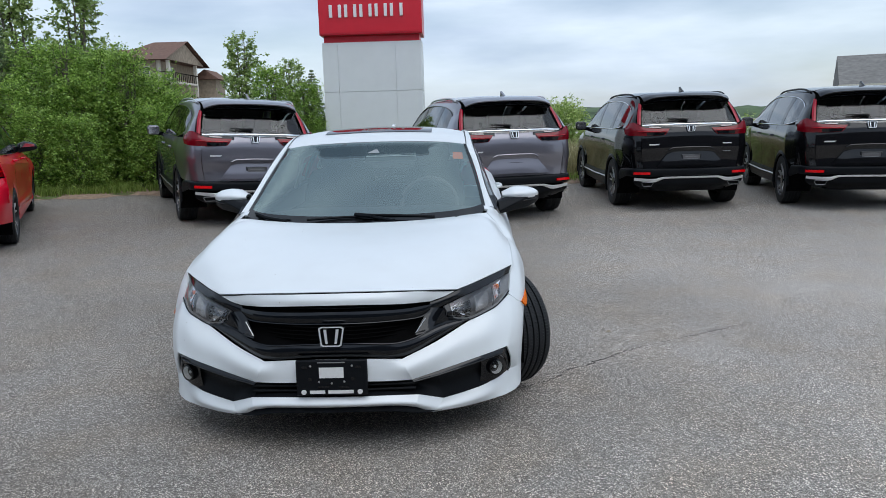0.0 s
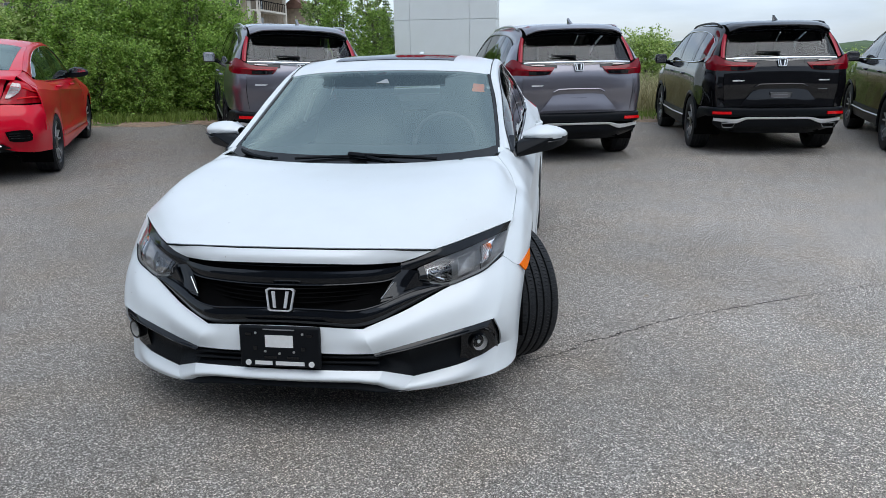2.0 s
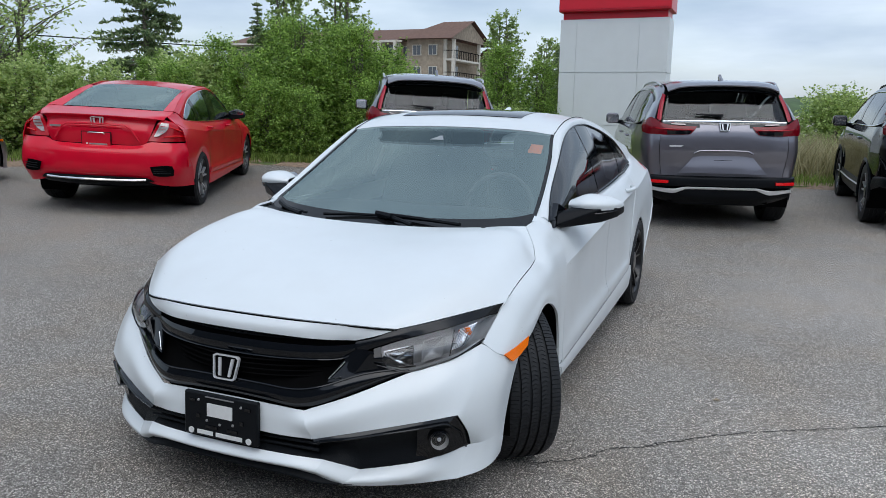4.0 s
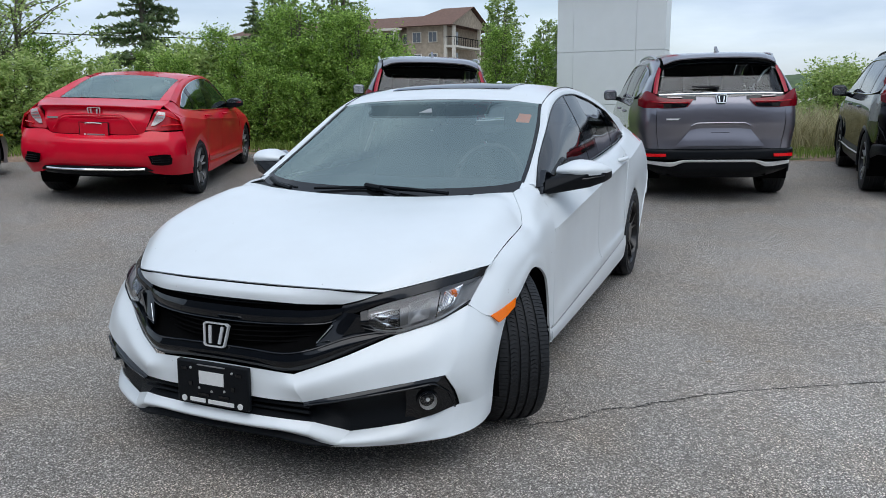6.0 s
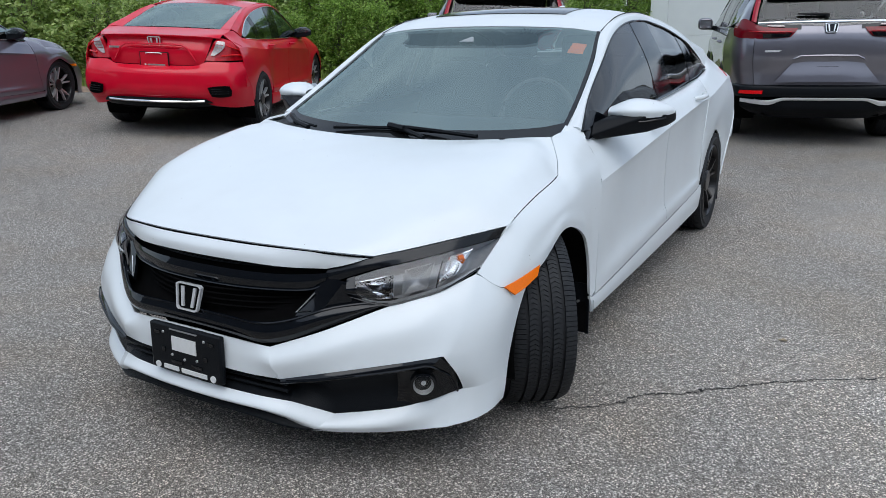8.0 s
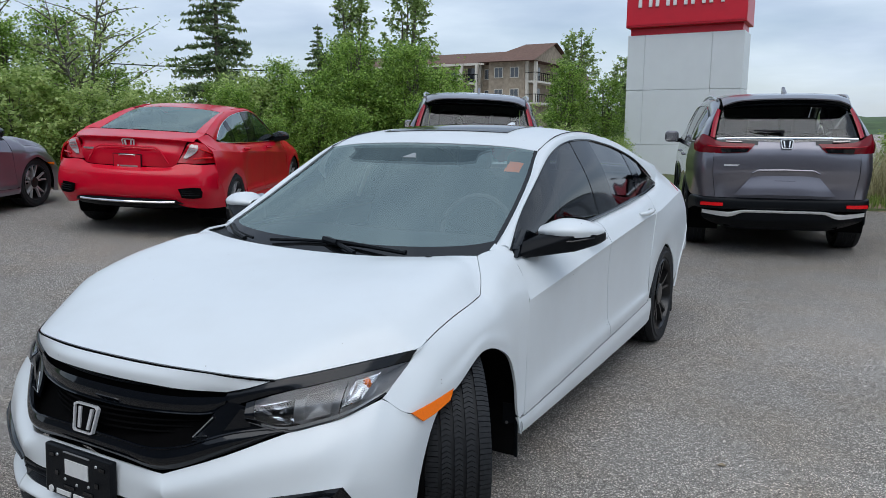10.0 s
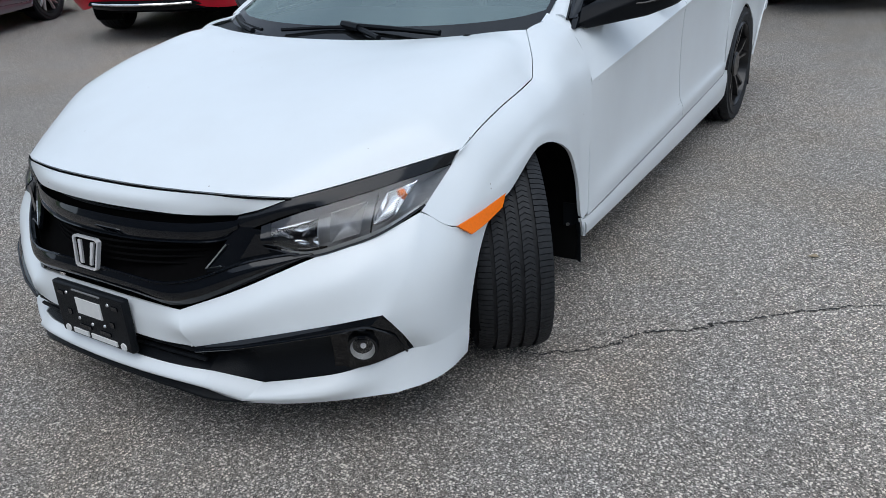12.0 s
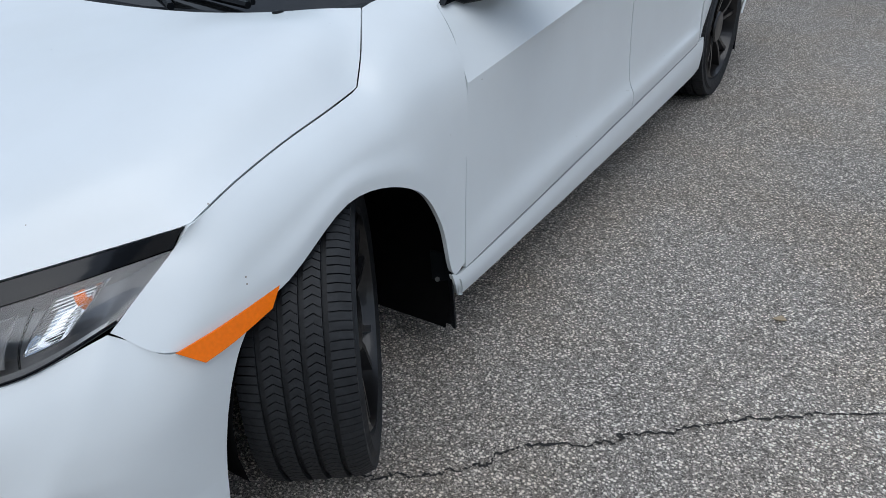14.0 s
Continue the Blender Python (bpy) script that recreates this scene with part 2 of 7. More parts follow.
def part(name, bm, mat, parent=None, label="", thick=0.0, smooth=True, bevel=0.0, sharp=40):
    """Links a bmesh as one mesh object under a thing or a part."""
    if thick:
        solid(bm, thick)
    me = bpy.data.meshes.new(name)
    bm.normal_update()
    bm.to_mesh(me)
    bm.free()
    me.materials.append(mat)
    if smooth:
        me.shade_smooth()
        me.set_sharp_from_angle(angle=radians(sharp))
    ob = new(name, me)
    if parent:
        ob.parent = parent
    if label:
        tagged(ob, label)
    if bevel:
        b = ob.modifiers.new("edge", "BEVEL")
        b.width, b.segments, b.limit_method = bevel, 2, "ANGLE"
    return ob


def thing(name, label, category, group="", kind=""):
    return tagged(new(name), label, category, group, kind)


def box(x0, x1, y0, y1, z0, z1, bm=None, m=None):
    bm = bm or bmesh.new()
    r = bmesh.ops.create_cube(bm, size=1, matrix=Matrix.Translation(((x0 + x1) / 2, (y0 + y1) / 2, (z0 + z1) / 2)) @ Matrix.Diagonal((x1 - x0, y1 - y0, z1 - z0, 1)))
    if m:
        bmesh.ops.transform(bm, matrix=m, verts=r["verts"])
    return bm


def tube(pts, radius, n=8, bm=None, cap=True):
    """A round bar along points; radius may be one for each point."""
    bm = bm or bmesh.new()
    pts = [Vector(p) for p in pts]
    rings = []
    for i, p in enumerate(pts):
        d = (pts[min(i + 1, len(pts) - 1)] - pts[max(i - 1, 0)]).normalized()
        a = d.cross(Vector((0, 0, 1)) if abs(d.z) < 0.9 else Vector((1, 0, 0))).normalized()
        b = d.cross(a)
        r = radius[i] if isinstance(radius, (list, tuple)) else radius
        rings.append([bm.verts.new(p + a * (r * math.cos(k * math.tau / n)) + b * (r * math.sin(k * math.tau / n))) for k in range(n)])
    for u, w in zip(rings, rings[1:]):
        for k in range(n):
            bm.faces.new((u[k], w[k], w[(k + 1) % n], u[(k + 1) % n]))
    if cap:
        bm.faces.new(rings[0])
        bm.faces.new(rings[-1][::-1])
    return bm


def prism(outline, depth, m=None, bm=None):
    """A flat outline in x and z, thick along y, put in place by m."""
    bm = bm or bmesh.new()
    a = [bm.verts.new((x, 0, z)) for x, z in outline]
    b = [bm.verts.new((x, depth, z)) for x, z in outline]
    n = len(a)
    bm.faces.new(a)
    bm.faces.new(b[::-1])
    for k in range(n):
        bm.faces.new((a[k], b[k], b[(k + 1) % n], a[(k + 1) % n]))
    bmesh.ops.recalc_face_normals(bm, faces=bm.faces[:])
    if m:
        bmesh.ops.transform(bm, matrix=m, verts=a + b)
    return bm


def spin(profile, n, axis_x=True):
    """A ring turned about the x axis from a profile of (x, radius)."""
    bm = bmesh.new()
    rings = [[bm.verts.new((x, r * math.sin(k * math.tau / n), r * math.cos(k * math.tau / n))) for x, r in profile] for k in range(n)]
    for k in range(n):
        u, w = rings[k], rings[(k + 1) % n]
        for i in range(len(profile) - 1):
            bm.faces.new((u[i], u[i + 1], w[i + 1], w[i]))
    bmesh.ops.recalc_face_normals(bm, faces=bm.faces[:])
    return bm


def rise(x, y):
    """Height of the lot: level round the white car, rising gently towards its back and its west side."""
    soft = lambda v: math.log1p(math.exp(min(2 * v, 40))) / 2
    near = 0.020 * (soft(y - 3.6) - soft(y - 16)) + 0.059 * (soft(-x - 1.6) - soft(-x - 9))
    return near


def stand(x, y, turn, base=1.35):
    """A pose on the lot for a car whose middle is at x, y, leaning as the ground does."""
    gx = (rise(x + 0.8, y) - rise(x - 0.8, y)) / 1.6
    gy = (rise(x, y + base) - rise(x, y - base)) / (2 * base)
    up = Vector((-gx, -gy, 1)).normalized()
    tilt = Vector((0, 0, 1)).rotation_difference(up).to_matrix().to_4x4()
    z = (rise(x, y + base) + rise(x, y - base) + rise(x + 0.8, y) + rise(x - 0.8, y)) / 4
    return Matrix.Translation((x, y, z)) @ tilt @ pose(0, 0, 0, 0, 0, turn)

# ---- wheels ----
def tyre_mesh(R, width, rim_r):
    """A tyre about the x axis, outer side at +x, with five ribs of slanted tread blocks."""
    w = width / 2
    wall = [(w - 0.030, rim_r - 0.008), (w - 0.006, rim_r + 0.012), (w + 0.002, (R + rim_r) / 2), (w - 0.005, R - 0.035)]
    edges = (-0.97, -0.60, -0.50, -0.22, -0.12, 0.12, 0.22, 0.50, 0.60, 0.97)
    n = 120
    bm = bmesh.new()
    loops = []
    for k in range(n):
        for f, low in ((0.0, False), (0.84, False), (0.86, True), (0.98, True)):
            a = (k + f) * math.tau / n
            row = [(-x, rad, a) for x, rad in wall]
            for rib in range(5):
                x0, x1 = edges[2 * rib] * w, edges[2 * rib + 1] * w
                skew = 0.026 if 0 < rib < 4 else 0.004
                turn = a + (0.5 * math.tau / n if rib % 2 else 0)
                for x, deep, lean in ((x0, True, 0), (x0, False, 0), ((x0 + x1) / 2, False, skew), (x1, False, 0), (x1, True, 0)):
                    rad = R - 0.088 * max(0.0, abs(x) / w - 0.6) ** 2 - (0.011 if deep else 0.006 if low else 0.0)
                    row.append((x, rad, turn + lean))
            row += [(x, rad, a) for x, rad in reversed(wall)]
            loops.append([bm.verts.new((x, rad * math.sin(t), rad * math.cos(t))) for x, rad, t in row])
    for u, v in zip(loops, loops[1:] + loops[:1]):
        for i in range(len(u) - 1):
            bm.faces.new((u[i], v[i], v[i + 1], u[i + 1]))
    bmesh.ops.recalc_face_normals(bm, faces=bm.faces[:])
    return bm


def spoke_mesh(r0, r1, a, half0, half1, x0, x1, depth, lean=0.0):
    bm = bmesh.new()
    ring = []
    for r, h, x, s in ((r0, half0, x0, 0), ((r0 + r1) / 2, (half0 + half1) / 2 * 0.8, (x0 + x1) / 2 + 0.004, lean / 2), (r1, half1, x1, lean)):
        q = []
        for t, d in ((-h, 0), (h, 0), (h * 1.3, -depth), (-h * 1.3, -depth)):
            ang = a + s + t / r
            q.append(bm.verts.new((x + d, r * math.sin(ang), r * math.cos(ang))))
        ring.append(q)
    for u, w in zip(ring, ring[1:]):
        for k in range(4):
            bm.faces.new((u[k], u[(k + 1) % 4], w[(k + 1) % 4], w[k]))
    bm.faces.new(ring[0][::-1])
    bm.faces.new(ring[-1])
    bmesh.ops.recalc_face_normals(bm, faces=bm.faces[:])
    return bm


def wheel(car, m, R, width, rim_r, count, spoke_mat, label, rim_mat=None):
    """A wheel whose outer side looks along +x, at the pose m on the car."""
    w = width / 2
    rim_mat = rim_mat or M_RIM
    rim = part("wheel", spin([(w - 0.012, rim_r + 0.004), (w - 0.004, rim_r - 0.006), (w - 0.022, rim_r - 0.014), (-w + 0.05, rim_r - 0.028), (-w + 0.05, 0.05)], 48), rim_mat, car, label, sharp=50)
    rim.matrix_basis = m
    part("tyre", tyre_mesh(R, width, rim_r), M_RUBBER, rim, "black rubber tyre with blocked tread", sharp=30)
    for k in range(count):
        a = k * math.tau / count
        for s in (-1, 1):
            part("spoke", spoke_mesh(0.055, rim_r - 0.012, a + s * 0.13, 0.010, 0.0085, w - 0.040, w - 0.016, 0.03, s * 0.09), spoke_mat, rim, smooth=False)
    part("hub_cap", spin([(w - 0.030, 0.070), (w - 0.022, 0.064), (w - 0.018, 0.030), (w - 0.020, 0.0005)], 24), rim_mat, rim)
    part("brake_disc", spin([(-0.02, 0.15), (-0.02, 0.04), (-0.032, 0.04), (-0.032, 0.15), (-0.02, 0.15)], 32), M_SILVER, rim, "bare steel brake disc")
    return rim


def emblem(car, m, s, mat, back=None, tall=0.86):
    """A plain badge: a rounded chrome frame with two upright bars."""
    out = lambda k: [(k * x * s, k * z * s * tall) for x, z in ((-0.5, 0.42), (-0.40, 0.5), (0.40, 0.5), (0.5, 0.42), (0.40, -0.44), (0.32, -0.5), (-0.32, -0.5), (-0.40, -0.44))]
    bm = bmesh.new()
    a, b = out(1.0), out(0.88)
    for y0 in (0.0,):
        va, vb = [[bm.verts.new((x, -0.012, z)) for x, z in o] for o in (a, b)]
        wa, wb = [[bm.verts.new((x, 0.006, z)) for x, z in o] for o in (a, b)]
        n = len(va)
        for k in range(n):
            j = (k + 1) % n
            bm.faces.new((va[k], va[j], vb[j], vb[k]))
            bm.faces.new((va[k], wa[k], wa[j], va[j]))
            bm.faces.new((vb[k], vb[j], wb[j], wb[k]))
    bmesh.ops.recalc_face_normals(bm, faces=bm.faces[:])
    for q in (-1, 1):
        prism([(q * 0.30 * s, 0.36 * s * tall), (q * 0.19 * s, 0.36 * s * tall), (q * 0.13 * s, -0.36 * s * tall), (q * 0.22 * s, -0.36 * s * tall)], 0.014, Matrix.Translation((0, -0.010, 0)), bm)
    ob = part("badge", bm, mat, car, "chrome badge frame", smooth=False)
    ob.matrix_basis = m
    if back:
        pl = part("badge_back", prism(b, 0.004, Matrix.Translation((0, -0.001, 0))), back, ob, smooth=False)
    return ob

# ---- the sedans: nose at y = 0, tail at y = 4.6, wheels on z = 0 ----
def sedan(name, label, paint, rim_mat, spoke_mat, steer=0.0, cap=None, chrome_line=False, front=True, dealer_plate=True, group="", roof_glass=True):
    car = thing(name, label, "car", group)
    C = (0, 2.2, 0.55)
    cap = cap or paint
    TH = 0.010
    GAP = 0.0017

    def panel(nm, sections, mat, side=0, nu=14, nv=14, thick=TH, lab="", gap=GAP, parent=None, centre=C):
        g = loft(sections, nu, nv, gap)
        bm = sheet(g, side or 1)
        outward(bm, centre)
        return part(nm, bm, mat, parent or car, lab, thick)

    # bonnet
    hood = [[(0, 0.085, 0.712), (0.20, 0.098, 0.709), (0.38, 0.138, 0.701), (0.48, 0.178, 0.692), (0.549, 0.222, 0.682)],
            [(0, 0.20, 0.752), (0.24, 0.212, 0.748), (0.43, 0.250, 0.737), (0.55, 0.280, 0.722), (0.620, 0.300, 0.6925)],
            [(0, 0.32, 0.786), (0.26, 0.330, 0.783), (0.48, 0.360, 0.774), (0.62, 0.390, 0.756), (0.720, 0.425, 0.709)],
            [(0, 0.45, 0.812), (0.28, 0.460, 0.812), (0.53, 0.490, 0.811), (0.70, 0.530, 0.797), (0.823, 0.563, 0.7265)],
            [(0, 0.60, 0.836), (0.28, 0.605, 0.838), (0.54, 0.625, 0.842), (0.72, 0.650, 0.830), (0.826, 0.665, 0.759)],
            [(0, 0.76, 0.855), (0.28, 0.762, 0.859), (0.55, 0.770, 0.870), (0.728, 0.780, 0.860), (0.826, 0.785, 0.783)],
            [(0, 0.88, 0.866), (0.28, 0.882, 0.872), (0.55, 0.895, 0.888), (0.726, 0.905, 0.882), (0.822, 0.905, 0.797)],
            [(0, 0.955, 0.873), (0.28, 0.955, 0.880), (0.54, 0.965, 0.899), (0.715, 0.990, 0.898), (0.808, 1.012, 0.805)],
            [(0, 1.010, 0.878), (0.28, 1.008, 0.885), (0.52, 1.020, 0.904), (0.685, 1.052, 0.910), (0.779, 1.070, 0.856)],
            [(0, 1.085, 0.885), (0.28, 1.082, 0.891), (0.50, 1.098, 0.904), (0.63, 1.135, 0.914), (0.718, 1.160, 0.917)]]
    rim_line = np.array(spline(kinked([h[-1] for h in hood], (3, 7)), 400))

    def bonnet_grid(nv):
        """The bonnet's points, its side edges drawn on to a line with true corners at the lamp and the cowl."""
        g = loft([both(q) for q in hood], 41, nv, 0.001)
        for row in g:
            to = rim_line[np.argmin(np.linalg.norm(rim_line - row[-1], axis=1))] - row[-1]
            for k in range(5):
                w = (1 - k / 5) ** 1.5
                row[-1 - k] += to * w
                row[k] += to * w * np.array([-1, 1, 1])
        return g
    bm = sheet(bonnet_grid(60))
    outward(bm, C)
    part("bonnet", bm, paint, car, thick=TH)
    hg = bonnet_grid(200)
    seam, away = hg[:, -1], hg[:, -1] - hg[:, -2]
    away = away / np.linalg.norm(away, axis=1)[:, None]
    # black tube under the front edge paints in the shade of the bonnet gap
    part("bonnet_seal", tube([(x, y - 0.002, z - 0.005) for x, y, z in spline(both(hood[0]), 41)], 0.0028, 6), M_DARK, car)
    # white strip between bonnet and grille
    strip = [[(0, 0.080, 0.707), (0.20, 0.093, 0.704), (0.40, 0.140, 0.696), (0.548, 0.217, 0.680)],
             [(0, 0.056, 0.684), (0.19, 0.072, 0.680), (0.36, 0.118, 0.668), (0.49, 0.178, 0.660)],
             [(0, 0.052, 0.657), (0.17, 0.066, 0.654), (0.31, 0.098, 0.648), (0.428, 0.150, 0.645)]]
    panel("nose_strip", [both(s) for s in strip], paint, nu=31, nv=8)
    # dark shell behind every gap
    core = [[(0, 0.16, 0.26), (0.55, 0.30, 0.26), (0.60, 0.40, 0.45), (0.58, 0.42, 0.58), (0, 0.17, 0.60)],
            [(0, 0.45, 0.24), (0.52, 0.45, 0.24), (0.53, 0.50, 0.45), (0.55, 0.50, 0.68), (0, 0.46, 0.78)],
            [(0, 1.2, 0.24), (0.52, 1.2, 0.24), (0.53, 1.2, 0.5), (0.56, 1.2, 0.78), (0, 1.15, 0.86)],
            [(0, 1.35, 0.22), (0.82, 1.35, 0.22), (0.85, 1.35, 0.5), (0.78, 1.35, 0.80), (0, 1.33, 0.80)],
            [(0, 3.1, 0.22), (0.82, 3.1, 0.22), (0.84, 3.1, 0.5), (0.79, 3.1, 0.82), (0, 3.1, 0.66)],
            [(0, 3.25, 0.22), (0.56, 3.25, 0.22), (0.56, 3.25, 0.5), (0.60, 3.25, 0.80), (0, 3.25, 0.82)],
            [(0, 4.0, 0.24), (0.56, 4.0, 0.24), (0.58, 4.0, 0.5), (0.60, 4.0, 0.84), (0, 4.0, 0.92)],
            [(0, 4.34, 0.30), (0.60, 4.28, 0.30), (0.64, 4.26, 0.5), (0.56, 4.26, 0.82), (0, 4.34, 0.86)]]
    rows = [straight(both(s), 30) for s in core]
    bm = sheet(np.array(rows))
    bm.faces.new([v for v in bm.verts][:30])
    bm.faces.new([v for v in bm.verts][-30:])
    outward(bm, C)
    part("inner_shell", bm, M_DARK, car, smooth=False)

    # windscreen, roof, rear glass
    screen = [[(0, 1.150, 0.856), (0.35, 1.160, 0.864), (0.60, 1.215, 0.886), (0.722, 1.300, 0.916)],
              [(0, 1.46, 1.045), (0.34, 1.475, 1.045), (0.58, 1.52, 1.045), (0.690, 1.57, 1.045)],
              [(0, 1.71, 1.185), (0.33, 1.725, 1.182), (0.55, 1.765, 1.175), (0.655, 1.80, 1.165)],
              [(0, 1.95, 1.318), (0.30, 1.96, 1.313), (0.50, 1.985, 1.303), (0.612, 2.01, 1.288)]]
    ws = [both(s) for s in screen]
    panel("windscreen", ws, M_GLASS, nu=25, nv=14, thick=0.0, lab="grey-green windscreen mirroring the sky").visible_shadow = False
    edge = lambda a, b, k: tuple(np.array(a) * (1 - k) + np.array(b) * k)
    glass_grid = loft(ws, 41, 25)
    inner = bmesh.new()
    for j in range(24):
        for i in range(40):
            u, v = (i + 0.5) / 40, (j + 0.5) / 24
            if u < 0.03 or u > 0.97 or v < 0.085 or v > 0.98:
                q = [inner.verts.new((p[0], p[1] - 0.0025, p[2] + 0.0025)) for p in (glass_grid[j][i], glass_grid[j][i + 1], glass_grid[j + 1][i + 1], glass_grid[j + 1][i])]
                inner.faces.new(q)
    bmesh.ops.remove_doubles(inner, verts=inner.verts[:], dist=1e-5)
    part("windscreen_border", inner, M_FRIT, car, "black frit border")
    part("cowl", sheet(np.array([straight(both([(0, 1.050, 0.868), (0.35, 1.055, 0.876), (0.60, 1.095, 0.895), (0.705, 1.15, 0.900)]), 21),
                                 straight(both([(0, 1.175, 0.866), (0.35, 1.185, 0.874), (0.60, 1.235, 0.894), (0.70, 1.300, 0.912)]), 21)])), M_SATIN, car, thick=0.006)
    rail = [(0.612, 2.01, 1.288), (0.605, 2.20, 1.345), (0.598, 2.45, 1.368), (0.590, 2.75, 1.364), (0.578, 3.10, 1.327)]
    mid = [(0, 1.955, 1.322), (0, 2.18, 1.385), (0, 2.45, 1.412), (0, 2.75, 1.412), (0, 3.14, 1.380)]
    roof = []
    for a, b in zip(mid, rail):
        roof.append(both([a, edge(a, b, 0.40)[:2] + (a[2] * 0.88 + b[2] * 0.12,), edge(a, b, 0.75)[:2] + (a[2] * 0.58 + b[2] * 0.42,), b]))
    panel("roof", roof, paint, nu=31, nv=21)
    if roof_glass:
        g = loft(roof, 31, 31)[7:19, 7:24] + np.array([0, 0, 0.004])
        bm = sheet(g)
        outward(bm, C)
        part("sunroof", bm, M_GLOSS, car, "dark glass sunroof", thick=0.004)
    if front:
        part("antenna", prism([(-0.10, 0), (0.10, 0), (-0.06, 0.045), (-0.10, 0.055)], 0.03, pose(0.015, 2.92, 1.382, -5, 0, -90)), paint, car, bevel=0.006)
    back = [[(0, 3.145, 1.378), (0.28, 3.14, 1.370), (0.46, 3.12, 1.354), (0.535, 3.105, 1.337)],
            [(0, 3.46, 1.318), (0.29, 3.45, 1.310), (0.47, 3.425, 1.294), (0.540, 3.40, 1.280)],
            [(0, 3.80, 1.222), (0.30, 3.785, 1.214), (0.48, 3.75, 1.200), (0.548, 3.71, 1.188)],
            [(0, 4.10, 1.098), (0.30, 4.085, 1.095), (0.49, 4.03, 1.088), (0.556, 3.97, 1.082)]]
    panel("rear_window", [both(s) for s in back], M_GLASS if not front else M_TINT, nu=25, nv=14, thick=0.0).visible_shadow = False

    for s in (1, -1):
        # front wing
        wing = [[(0.822, 0.563, 0.725), (0.812, 0.535, 0.697), (0.806, 0.490, 0.668), (0.800, 0.445, 0.640), (0.795, 0.402, 0.613)],
                [(0.825, 0.615, 0.743), (0.848, 0.600, 0.705), (0.862, 0.570, 0.660), (0.865, 0.520, 0.605), (0.859, 0.464, 0.559)],
                [(0.826, 0.700, 0.767), (0.858, 0.698, 0.733), (0.879, 0.690, 0.688), (0.887, 0.675, 0.630), (0.886, 0.655, 0.571)],
                [(0.825, 0.840, 0.790), (0.859, 0.845, 0.764), (0.883, 0.850, 0.728), (0.893, 0.858, 0.690), (0.892, 0.860, 0.650)],
                [(0.812, 0.985, 0.804), (0.853, 1.000, 0.775), (0.880, 1.020, 0.728), (0.891, 1.040, 0.660), (0.890, 1.055, 0.585)],
                [(0.780, 1.070, 0.858), (0.838, 1.085, 0.818), (0.877, 1.105, 0.740), (0.889, 1.135, 0.610), (0.888, 1.155, 0.455)],
                [(0.724, 1.160, 0.918), (0.814, 1.175, 0.856), (0.874, 1.190, 0.745), (0.885, 1.200, 0.560), (0.888, 1.195, 0.300)],
                [(0.738, 1.335, 0.928), (0.812, 1.325, 0.872), (0.878, 1.305, 0.736), (0.884, 1.276, 0.500), (0.891, 1.246, 0.300)]]
        g = loft(wing, 22, 44, GAP)
        for j in range(len(g)):
            if g[j, 0, 1] < 1.172:
                k = np.argmin(np.linalg.norm(seam - g[j, 0], axis=1))
                to = seam[k] + away[k] * 0.0035
                g[j, :10] += (to - g[j, 0]) * ((1 - np.arange(10) / 10) ** 1.5)[:, None]
        # flared lip round the wheel arch
        for j in range(len(g)):
            along = min(1.0, max(0.0, (g[j, -1, 1] - 0.50) / 0.15)) * min(1.0, max(0.0, (1.19 - g[j, -1, 1]) / 0.10))
            ramp = np.clip((np.arange(22) / 21 - 0.62) / 0.24, 0, 1)
            g[j, :, 0] += 0.0075 * along * ramp * ramp * (3 - 2 * ramp)
        bm = sheet(g, s)
        outward(bm, C)
        part("front_wing", bm, paint, car, thick=TH)
        panel("side_skirt", [[(0.888, 1.19, 0.297), (0.890, 1.32, 0.284), (0.891, 2.2, 0.312), (0.890, 3.10, 0.346), (0.889, 3.25, 0.358)],
                             [(0.890, 1.20, 0.262), (0.893, 1.32, 0.252), (0.896, 2.2, 0.268), (0.897, 3.05, 0.290), (0.895, 3.24, 0.302)],
                             [(0.880, 1.22, 0.220), (0.886, 1.32, 0.214), (0.890, 2.2, 0.210), (0.890, 3.05, 0.212), (0.886, 3.24, 0.218)]], paint, s, nu=40, nv=10)
        # thin grey tube draws in the shaded shut gap between doors and skirt
        part("sill_seal", tube([(s * x, y, z) for x, y, z in spline([(0.8895, 1.262, 0.2865), (0.8915, 1.70, 0.298), (0.8920, 2.20, 0.3145), (0.8915, 2.70, 0.332), (0.8895, 3.15, 0.350)], 30)], 0.0013, 6), M_PLATE, car)
        # doors
        def side_at(y):
            k = (y - 1.31) / 2.0
            zb = 0.905 + 0.055 * k + 0.03 * max(0, k - 0.3) ** 2
            zc = 0.735 + 0.155 * k
            zl = 0.285 + 0.068 * k
            return [(0.790 - 0.012 * k, y, zb), (0.826 + 0.014 * k, y, zb * 0.72 + zc * 0.28), (0.885, y, zc + 0.004), (0.877, y, zc - 0.040), (0.869, y, zc * 0.55 + 0.45 * 0.42), (0.872, y, 0.42 + 0.03 * k), (0.891, y, zl + 0.052), (0.889, y, zl)]
        def cut(y, slope):
            return [(x, yy + slope * (z - 0.6), z) for x, yy, z in side_at(y)]
        first = [(0.792, 1.330, 0.893), (0.836, 1.322, 0.835), (0.879, 1.308, 0.734), (0.880, 1.297, 0.660), (0.884, 1.278, 0.500), (0.887, 1.264, 0.400), (0.890, 1.254, 0.335), (0.891, 1.250, 0.287)]
